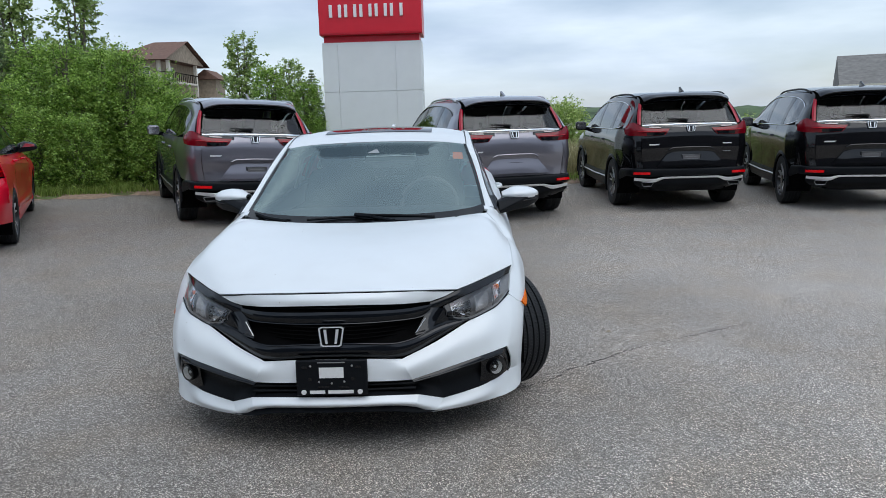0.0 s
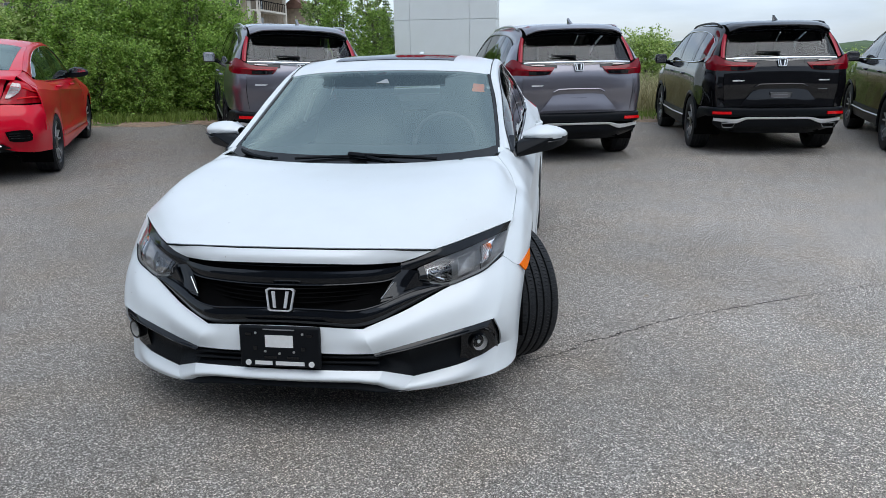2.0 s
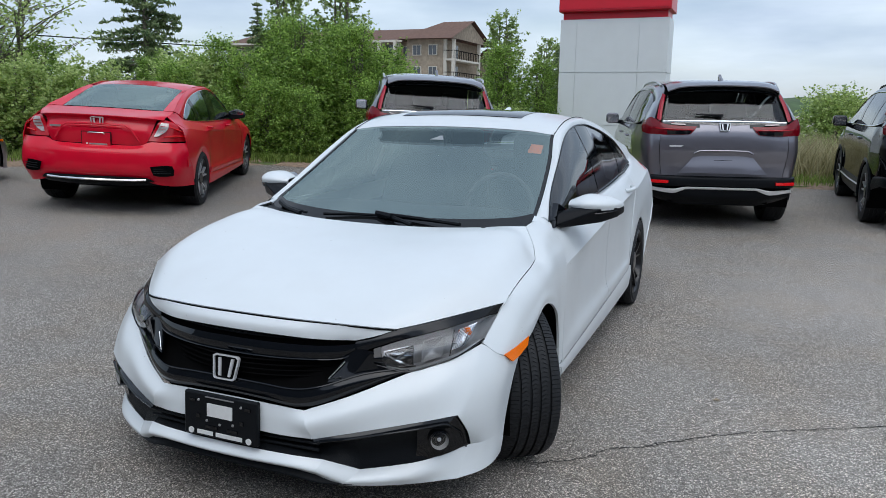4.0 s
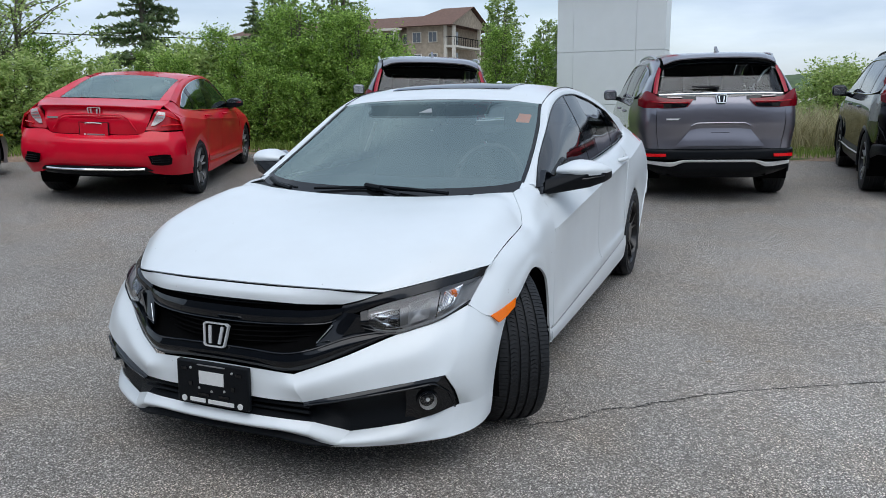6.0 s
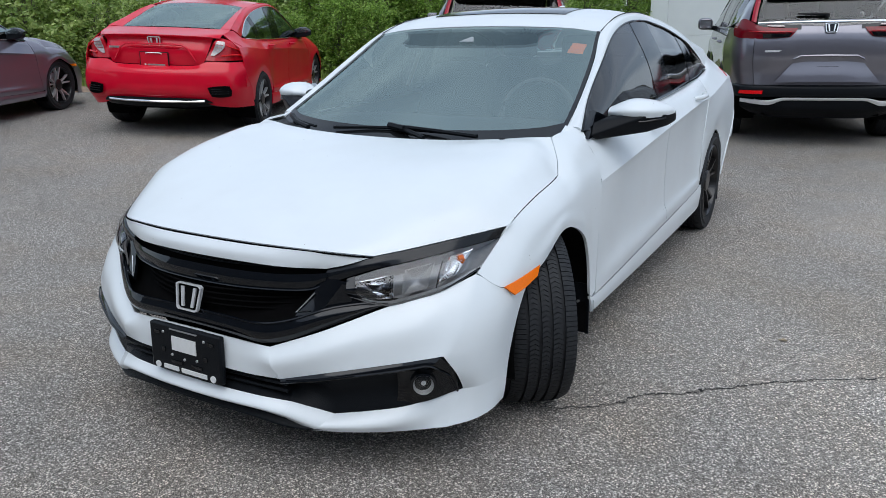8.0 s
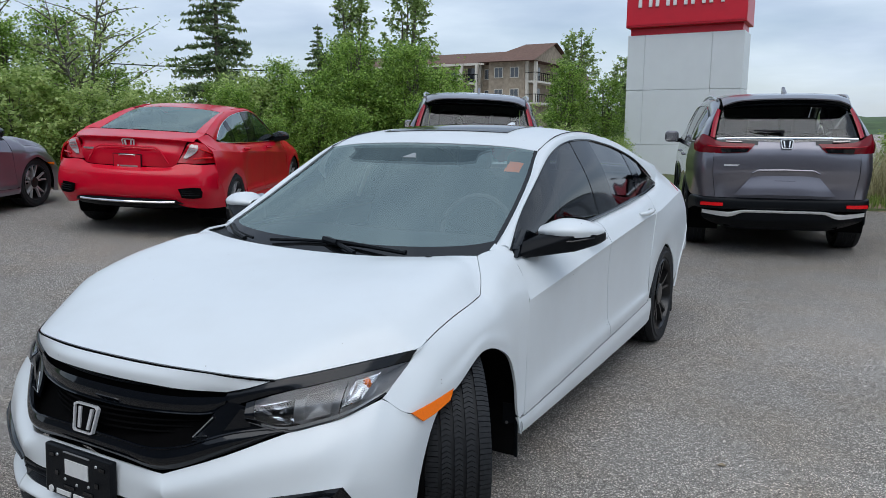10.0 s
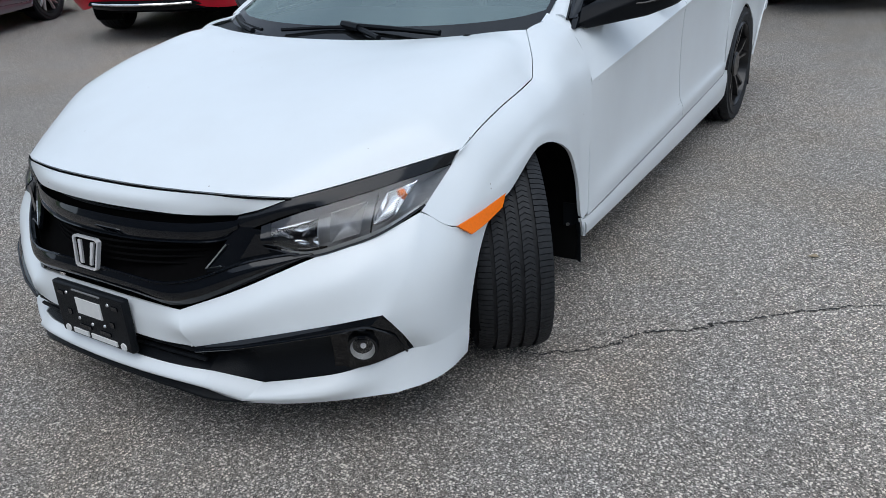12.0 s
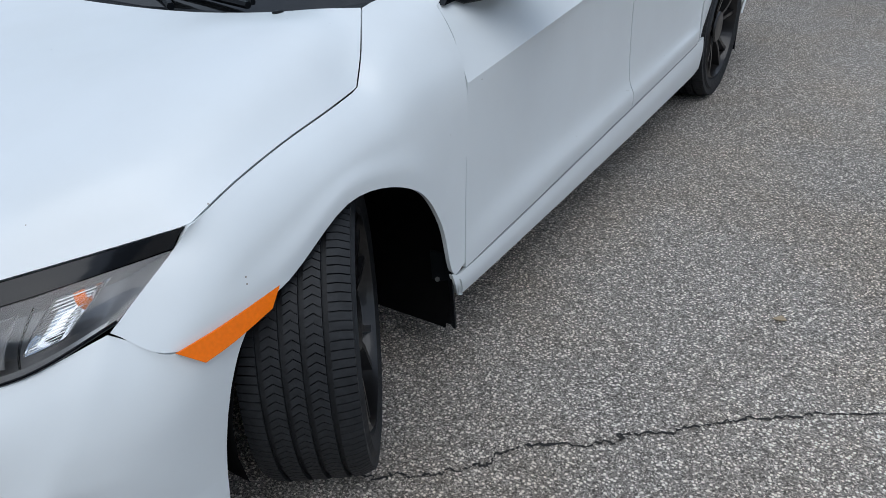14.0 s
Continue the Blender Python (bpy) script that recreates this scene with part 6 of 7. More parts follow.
    # the body narrows towards the tail and its upper part stands a little taller
    for ob in car.children_recursive:
        if ob.name.split(".")[0] in ("wheel", "tyre", "spoke", "hub_cap", "brake_disc", "badge", "badge_back"):
            continue
        for v in ob.data.vertices:
            v.co.x *= 0.885 + 0.115 * min(1.0, max(0.0, v.co.y) / 0.75) ** 0.8
            v.co.z += 0.028 * max(0.0, v.co.z - 0.45)
            tail_end = min(1.0, max(0.0, (0.75 - v.co.y) / 0.45))
            v.co.z += tail_end * (float(np.interp(v.co.z, (0.0, 0.20, 0.33, 0.37, 0.465, 0.58, 0.70, 0.86, 1.08, 1.22, 3.0), (0.08, 0.29, 0.455, 0.497, 0.563, 0.632, 0.742, 0.875, 1.094, 1.22, 3.0))) - v.co.z)
    return car

# ---- the lot ----
def lot():
    bm = bmesh.new()
    xs = np.r_[np.linspace(-400, -30, 12), np.linspace(-28, -12, 9), np.linspace(-11, 14, 51), np.linspace(16, 40, 9), np.linspace(50, 400, 10)]
    ys = np.r_[np.linspace(-300, -20, 8), np.linspace(-18, -4, 8), np.linspace(-3, 20, 47), np.linspace(22, 40, 7), np.linspace(50, 1200, 14)]
    v = [[bm.verts.new((x, y, rise(x, y))) for x in xs] for y in ys]
    for j in range(len(ys) - 1):
        for i in range(len(xs) - 1):
            bm.faces.new((v[j][i], v[j][i + 1], v[j + 1][i + 1], v[j + 1][i]))
    tagged(part("ground", bm, M_ASPHALT), "grey worn asphalt of a car lot", "ground", kind="structure")


def asphalt():
    m = bpy.data.materials.new("asphalt")
    m.use_nodes = True
    nt = m.node_tree
    p = nt.nodes["Principled BSDF"]
    link = nt.links.new
    co = nt.nodes.new("ShaderNodeTexCoord")
    stone = nt.nodes.new("ShaderNodeTexVoronoi")
    stone.inputs["Scale"].default_value = 300
    link(co.outputs["Object"], stone.inputs["Vector"])
    tone = nt.nodes.new("ShaderNodeSeparateColor")
    link(stone.outputs["Color"], tone.inputs["Color"])
    ramp = nt.nodes.new("ShaderNodeValToRGB")
    e = ramp.color_ramp.elements
    e[0].position, e[0].color = 0.0, (0.092, 0.084, 0.075, 1)
    e[1].position, e[1].color = 1.0, (0.92, 0.865, 0.795, 1)
    k = ramp.color_ramp.elements.new(0.62)
    k.color = (0.338, 0.309, 0.278, 1)
    k = ramp.color_ramp.elements.new(0.85)
    k.color = (0.532, 0.489, 0.441, 1)
    link(tone.outputs["Red"], ramp.inputs["Fac"])
    chip = nt.nodes.new("ShaderNodeTexVoronoi")
    chip.inputs["Scale"].default_value = 122
    link(co.outputs["Object"], chip.inputs["Vector"])
    pick = nt.nodes.new("ShaderNodeSeparateColor")
    link(chip.outputs["Color"], pick.inputs["Color"])
    many, small, both_ = (nt.nodes.new("ShaderNodeMath") for _ in range(3))
    many.operation, small.operation, both_.operation = "GREATER_THAN", "LESS_THAN", "MULTIPLY"
    many.inputs[1].default_value, small.inputs[1].default_value = 0.72, 0.43
    link(pick.outputs["Green"], many.inputs[0])
    link(chip.outputs["Distance"], small.inputs[0])
    link(many.outputs["Value"], both_.inputs[0])
    link(small.outputs["Value"], both_.inputs[1])
    stones = nt.nodes.new("ShaderNodeMix")
    stones.data_type = "RGBA"
    stones.inputs["B"].default_value = (0.95, 0.895, 0.82, 1)
    link(both_.outputs["Value"], stones.inputs["Factor"])
    link(ramp.outputs["Color"], stones.inputs["A"])
    broad = nt.nodes.new("ShaderNodeTexNoise")
    broad.inputs["Scale"].default_value, broad.inputs["Detail"].default_value = 0.55, 9
    link(co.outputs["Object"], broad.inputs["Vector"])
    mr = nt.nodes.new("ShaderNodeMapRange")
    mr.inputs["From Min"].default_value, mr.inputs["From Max"].default_value = 0.3, 0.7
    mr.inputs["To Min"].default_value, mr.inputs["To Max"].default_value = 0.90, 1.10
    link(broad.outputs["Fac"], mr.inputs["Value"])
    # the colour is paler over the open lane beside the cars, with an uneven border
    xyz = nt.nodes.new("ShaderNodeSeparateXYZ")
    link(co.outputs["Object"], xyz.inputs["Vector"])
    stray, mottled = (nt.nodes.new("ShaderNodeMath") for _ in range(2))
    stray.operation, mottled.operation = "MULTIPLY_ADD", "MULTIPLY"
    stray.inputs[1].default_value = 2.4
    link(broad.outputs["Fac"], stray.inputs[0])
    link(xyz.outputs["X"], stray.inputs[2])
    lane_tone = nt.nodes.new("ShaderNodeMapRange")
    lane_tone.interpolation_type = "SMOOTHSTEP"
    lane_tone.inputs["From Min"].default_value, lane_tone.inputs["From Max"].default_value = 0.6, 5.0
    lane_tone.inputs["To Min"].default_value, lane_tone.inputs["To Max"].default_value = 0.86, 1.22
    link(stray.outputs["Value"], lane_tone.inputs["Value"])
    # the colour is darker over the parking rows behind
    stray2, rows_ = (nt.nodes.new("ShaderNodeMath") for _ in range(2))
    stray2.operation, rows_.operation = "MULTIPLY_ADD", "MULTIPLY"
    stray2.inputs[1].default_value = 3.0
    link(broad.outputs["Fac"], stray2.inputs[0])
    link(xyz.outputs["Y"], stray2.inputs[2])
    back_tone = nt.nodes.new("ShaderNodeMapRange")
    back_tone.interpolation_type = "SMOOTHSTEP"
    back_tone.inputs["From Min"].default_value, back_tone.inputs["From Max"].default_value = 5.0, 8.5
    back_tone.inputs["To Min"].default_value, back_tone.inputs["To Max"].default_value = 1.0, 0.74
    link(stray2.outputs["Value"], back_tone.inputs["Value"])
    link(lane_tone.outputs["Result"], rows_.inputs[0])
    link(back_tone.outputs["Result"], rows_.inputs[1])
    link(mr.outputs["Result"], mottled.inputs[0])
    link(rows_.outputs["Value"], mottled.inputs[1])
    mul = nt.nodes.new("ShaderNodeVectorMath")
    mul.operation = "SCALE"
    link(stones.outputs["Result"], mul.inputs[0])
    link(mottled.outputs["Value"], mul.inputs["Scale"])
    tan = nt.nodes.new("ShaderNodeTexNoise")
    tan.inputs["Scale"].default_value, tan.inputs["Detail"].default_value = 1.9, 8
    link(co.outputs["Object"], tan.inputs["Vector"])
    how = nt.nodes.new("ShaderNodeMapRange")
    how.inputs["From Min"].default_value, how.inputs["From Max"].default_value = 0.42, 0.68
    link(tan.outputs["Fac"], how.inputs["Value"])
    warm = nt.nodes.new("ShaderNodeMix")
    warm.data_type, warm.blend_type = "RGBA", "MULTIPLY"
    warm.inputs["B"].default_value = (1.0, 0.955, 0.90, 1)
    link(how.outputs["Result"], warm.inputs["Factor"])
    link(mul.outputs["Vector"], warm.inputs["A"])
    link(warm.outputs["Result"], p.inputs["Base Color"])
    p.inputs["Roughness"].default_value, p.inputs["Specular IOR Level"].default_value = 0.9, 0.12
    bump = nt.nodes.new("ShaderNodeBump")
    bump.inputs["Strength"].default_value, bump.inputs["Distance"].default_value = 0.9, 0.006
    link(stone.outputs["Distance"], bump.inputs["Height"])
    bump.invert = True
    link(bump.outputs["Normal"], p.inputs["Normal"])
    return m


M_ASPHALT = asphalt()
lot()
white = sedan("white_sedan", "white compact sedan with black grille and steered front wheels on asphalt", M_WHITE, M_RIM, M_RIM, steer=36)
red = sedan("red_sedan", "bright red compact sedan with pale rear lenses parked on asphalt", M_RED, M_RIM, M_RIMCUT, cap=M_GLOSS, chrome_line=True, front=False, dealer_plate=False, roof_glass=False)
red.matrix_basis = stand(-5.96, 6.06, 206.1) @ Matrix.Translation((0, -2.2, 0))

# ---- parked cars ----
grey_paint = sedan("grey_sedan", "mauve-grey compact sedan parked by the grass", M_MAUVE, M_RIM, M_RIMCUT, cap=M_GLOSS, chrome_line=True, front=False, dealer_plate=False, roof_glass=False)
grey_paint.matrix_basis = stand(-7.68, 2.95, 203) @ Matrix.Translation((0, -2.2, 0))
ROW = "row of parked cars"


def tail_at(x, y, turn):
    d = Vector((-math.sin(radians(turn)), math.cos(radians(turn))))
    return stand(x + 2.3 * d.x, y + 2.3 * d.y, turn) @ Matrix.Translation((0, -2.3, 0))


suv_a = suv("grey_crossover", "dark grey metallic crossover with red tail lamps", M_GREY, ROW)
suv_a.matrix_basis = tail_at(-2.21, 6.80, 27)
suv_b = suv("grey_crossover", "dark grey metallic crossover with an empty plate recess", M_GREY, ROW, plate=False, pipes=False)
suv_b.matrix_basis = tail_at(1.31, 7.00, 14)
suv_c = suv("black_crossover", "glossy black crossover with chrome tail pipes", M_BLACK, ROW)
suv_c.matrix_basis = tail_at(3.85, 7.62, 1)
copy_thing(suv_c, tail_at(6.14, 7.18, -10))

# ---- sign pylon ----
M_PYLON = material("pale_grey_cladding", (0.74, 0.76, 0.77), 0.4, 0, 0, grain=0.02, grain_scale=3, dirt=0.12, dirt_scale=1.2, dirt_color=(0.62, 0.62, 0.60))
M_SIGNRED = material("sign_red", (0.62, 0.012, 0.03), 0.35, grain=0.04, grain_scale=4)
M_SIGNWHITE = material("sign_white", (0.80, 0.80, 0.80), 0.4, grain=0.02, grain_scale=8)


def pylon():
    base = thing("sign_pylon", "tall pale grey sign pylon with a red head", "sign")
    base.location = (-1.60, 15.8, rise(-1.6, 15.8))
    z0 = -base.location.z
    for k, (a, b) in enumerate(((0.0, 1.052), (1.064, 2.268), (2.280, 3.480))):
        for x0, x1 in ((-1.240, -0.858), (-0.852, 0.583), (0.589, 1.235)):
            part("panel", box(x0, x1, 0.0, 0.9, z0 + a, z0 + b), M_PYLON, base, bevel=0.004, smooth=False)
    part("core", box(-1.21, 1.21, 0.02, 0.88, z0, z0 + 3.47), M_PYLON, base, smooth=False)
    part("sign_foot", box(-1.19, 1.19, 0.03, 0.87, z0 + 3.49, z0 + 3.66), M_SIGNRED, base, smooth=False)
    head = part("sign_head", box(-1.27, 1.27, -0.12, 0.98, z0 + 3.64, z0 + 5.6), M_SIGNRED, base, "red illuminated sign box", bevel=0.02)
    part("sign_edge", box(-1.23, 1.23, -0.135, -0.118, z0 + 3.69, z0 + 3.72), M_SIGNRED, head, smooth=False)
    widths = (0.30, 0.30, 0.30, 0.30, 0.31)
    x = -1.00
    for w in widths:
        part("sign_bar", box(x, x + 0.075, -0.16, -0.118, z0 + 4.06, z0 + 4.36), M_SIGNWHITE, head, "plain white sign bar", bevel=0.006)
        part("sign_bar", box(x + w - 0.075, x + w, -0.16, -0.118, z0 + 4.06, z0 + 4.36), M_SIGNWHITE, head, "plain white sign bar", bevel=0.006)
        x += w + 0.075
    part("sign_mark", prism([(-0.42, 4.60 + z0), (0.42, 4.60 + z0), (0.50, 5.30 + z0), (-0.50, 5.30 + z0)], 0.04, Matrix.Translation((0, -0.16, 0))), M_SIGNWHITE, head, "plain white sign shape", bevel=0.01)


pylon()


# ---- plants ----
def leaf_material(name, dark, light, rough=0.5):
    m = bpy.data.materials.new(name)
    m.use_nodes = True
    nt = m.node_tree
    p = nt.nodes["Principled BSDF"]
    geo = nt.nodes.new("ShaderNodeNewGeometry")
    ramp = nt.nodes.new("ShaderNodeValToRGB")
    ramp.color_ramp.elements[0].color, ramp.color_ramp.elements[1].color = (*dark, 1), (*light, 1)
    ramp.color_ramp.elements[0].position, ramp.color_ramp.elements[1].position = 0.1, 1.0
    nt.links.new(geo.outputs["Random Per Island"], ramp.inputs["Fac"])
    nt.links.new(ramp.outputs["Color"], p.inputs["Base Color"])
    p.inputs["Roughness"].default_value = rough
    tl = nt.nodes.new("ShaderNodeBsdfTranslucent")
    nt.links.new(ramp.outputs["Color"], tl.inputs["Color"])
    mix = nt.nodes.new("ShaderNodeMixShader")
    mix.inputs["Fac"].default_value = 0.5
    nt.links.new(p.outputs["BSDF"], mix.inputs[1])
    nt.links.new(tl.outputs["BSDF"], mix.inputs[2])
    nt.links.new(mix.outputs["Shader"], nt.nodes["Material Output"].inputs["Surface"])
    return m


M_LEAF = leaf_material("birch_leaves", (0.10, 0.20, 0.028), (0.49, 0.68, 0.165), 0.4)
M_LEAF2 = leaf_material("poplar_leaves", (0.14, 0.22, 0.055), (0.52, 0.64, 0.25), 0.4)
M_PALELEAF = leaf_material("pale_leaves", (0.22, 0.33, 0.08), (0.64, 0.74, 0.30), 0.4)
M_NEEDLE = leaf_material("spruce_needles", (0.10, 0.17, 0.07), (0.38, 0.46, 0.22), 0.5)
M_GRASS = leaf_material("grass_blades", (0.12, 0.20, 0.03), (0.36, 0.46, 0.12))
M_REED = leaf_material("dry_reeds", (0.24, 0.22, 0.10), (0.58, 0.52, 0.32))
M_BARK = material("grey_bark", (0.16, 0.14, 0.12), 0.9, grain=0.3, grain_scale=25, bump=0.4)


def leaves(name, mat, points, normals_up, size, rng, parent, long=1.5):
    """A crown of folded leaves, one for each point."""
    n = len(points)
    d = rng.normal(size=(n, 3)) + np.array([0, 0, normals_up])
    d /= np.linalg.norm(d, axis=1)[:, None]
    a = np.cross(d, rng.normal(size=(n, 3)))
    a /= np.linalg.norm(a, axis=1)[:, None]
    b = np.cross(d, a)
    s = size * rng.uniform(0.6, 1.25, size=(n, 1))
    quad = np.stack([points - a * s * long / 2, points + b * s * 0.5 + d * s * 0.12, points + a * s * long / 2, points - b * s * 0.5 + d * s * 0.12], 1)
    me = bpy.data.meshes.new(name)
    me.from_pydata(quad.reshape(-1, 3).tolist(), [], np.arange(4 * n).reshape(n, 4).tolist())
    me.materials.append(mat)
    ob = new(name, me)
    ob.parent = parent
    return ob


def sprigs(rng, count, height, spread, per=14, taper=0.42):
    """Points for leaves on short twigs that fill an uneven oval crown, thickest near its outside."""
    n = max(1, count // per)
    t = rng.uniform(0.0, 1.0, size=n) ** 0.9
    ang = rng.uniform(0, math.tau, size=n)
    lobe = 1 + 0.16 * np.sin(3 * ang + 5 * t) + 0.12 * np.sin(7 * ang - 9 * t + 1)
    wide = np.minimum(1.0, 0.72 + 1.1 * t) * np.clip(1 - t, 0, 1) ** taper
    rad = spread * wide * lobe * rng.uniform(0.2, 1.0, size=n) ** 0.34
    p = np.stack([rad * np.cos(ang), rad * np.sin(ang), height * t], 1)
    d = np.stack([np.cos(ang), np.sin(ang), rng.uniform(0.2, 1.3, size=n)], 1) + rng.normal(size=(n, 3)) * 0.35
    d /= np.linalg.norm(d, axis=1)[:, None]
    ln = rng.uniform(0.16, 0.44, size=n) * (1 + 0.5 * (t > 0.85))
    f = rng.uniform(0, 1, size=(n, per))
    q = p[:, None] + d[:, None] * (ln[:, None] * f)[:, :, None] + rng.normal(size=(n, per, 3)) * 0.035
    return q.reshape(-1, 3)


def broadleaf(name, label, height, spread, stems, count, leaf, mat, seed, low=0.06, open_top=0.35, droop=0.0, fill=0, fill_height=1.0, taper=0.42):
    """A many-stemmed tree or bush with limbs and a crown of single leaves."""
    rng = np.random.default_rng(seed)
    tree = thing(name, label, "tree" if height > 2.2 else "bush", "trees along the lot")
    bm = bmesh.new()
    tips = []
    for k in range(stems):
        ang = k * math.tau / stems + rng.uniform(-0.5, 0.5)
        h = height * rng.uniform(0.72, 1.0) if k else height
        lean = spread * (0.35 if stems > 1 else 0.08) * rng.uniform(0.5, 1.0)
        stem = [np.array([math.cos(ang) * lean * (t ** 1.3) + rng.normal() * 0.03 * t, math.sin(ang) * lean * (t ** 1.3) + rng.normal() * 0.03 * t, h * t]) for t in np.linspace(0, 1, 8)]
        r0 = 0.012 * height + 0.008
        tube(stem, [r0 * (1 - 0.85 * t) for t in np.linspace(0, 1, 8)], 6, bm)
        limbs = int(13 * height / 4) + 6
        for _ in range(limbs):
            t = rng.uniform(low, 0.98)
            i = min(int(t * 7), 6)
            p = stem[i] + (stem[i + 1] - stem[i]) * (t * 7 - i)
            a = rng.uniform(0, math.tau)
            ln = spread * 0.62 * (1 - t) ** 0.6 * rng.uniform(0.5, 1.1) + 0.12 * spread * rng.uniform(0.4, 1)
            end = p + np.array([math.cos(a) * ln, math.sin(a) * ln, ln * rng.uniform(0.15, 0.75) - droop * ln])
            half = (p + end) / 2 + np.array([0, 0, 0.06 * ln])
            tube([p, half, end], [r0 * 0.35, r0 * 0.22, r0 * 0.08], 4, bm)
            tips.append((p, half, end, t))
    part("trunk", bm, M_BARK, tree)
    pts = []
    w = np.array([np.linalg.norm(e - p) * (1 if t < 1 - open_top else 0.45) for p, h, e, t in tips])
    share = rng.choice(len(tips), size=count, p=w / w.sum())
    for k in share:
        p, h, e, t = tips[k]
        f = rng.uniform(0.15, 1.08)
        q = p + (h - p) * 2 * f if f < 0.5 else h + (e - h) * (2 * f - 1)
        pts.append(q + rng.normal(size=3) * (0.045 + 0.05 * spread * (1 - t)) * np.array([1, 1, 0.8]))
    pts = np.array(pts)
    if fill:
        pts = np.concatenate([pts, sprigs(rng, fill, height * fill_height, spread, taper=taper)])
    pts = pts[pts[:, 2] > 0.03]
    leaves("crown", mat, pts, 1.5, leaf, rng, tree)
    return tree


def spruce(name, label, height, spread, seed, mat=None, density=1.0):
    rng = np.random.default_rng(seed)
    tree = thing(name, label, "tree", "trees along the lot")
    bm = bmesh.new()
    tube([(0, 0, 0), (0, 0, height * 0.5), (0, 0, height)], [0.03 * height * 0.5, 0.012 * height, 0.004], 7, bm)
    pts = []
    z = height * 0.06
    while z < height * 0.985:
        t = z / height
        ln = spread * (1 - t) ** 0.85 + 0.05
        for k in range(7 if t < 0.8 else 5):
            a = rng.uniform(0, math.tau)
            l2 = ln * rng.uniform(0.6, 1.05)
            end = np.array([math.cos(a) * l2, math.sin(a) * l2, z - 0.16 * l2 + 0.10 * l2 * rng.uniform(0, 1)])
            st = np.array([0, 0, z])
            tube([st, (st + end) / 2 + np.array([0, 0, -0.03 * l2]), end], [0.012, 0.009, 0.003], 4, bm)
            m = int((40 * l2 + 8) * density)
            f = rng.uniform(0.12, 1.0, size=m)
            side = rng.normal(size=(m, 3)) * np.array([0.5, 0.5, 0.25]) * (0.16 * l2 + 0.02)
            pts.append(st + (end - st) * f[:, None] + side * (1.15 - f)[:, None] + np.array([0, 0, -0.015]))
        z += height * 0.030 * rng.uniform(0.8, 1.2)
    part("trunk", bm, M_BARK, tree)
    leaves("crown", mat or M_NEEDLE, np.concatenate(pts), 0.6, 0.045, rng, tree, 3.2)
    return tree


def on_lot(x, y, turn=0, size=1.0, dz=0.0):
    return Matrix.Translation((x, y, rise(x, y) + 0.05 + dz)) @ pose(0, 0, 0, 0, 0, turn) @ Matrix.Diagonal((size, size, size, 1))


def set_copies(ob, spots):
    """Stands a tree at the first spot and copies of it at the rest."""
    for k, (x, y, turn, size) in enumerate(spots):
        m = on_lot(x, y, turn, size)
        if k == 0:
            ob.matrix_basis = m
        else:
            c = copy_thing(ob, on_lot(x, y, turn))
            c.scale = (size, size, size)


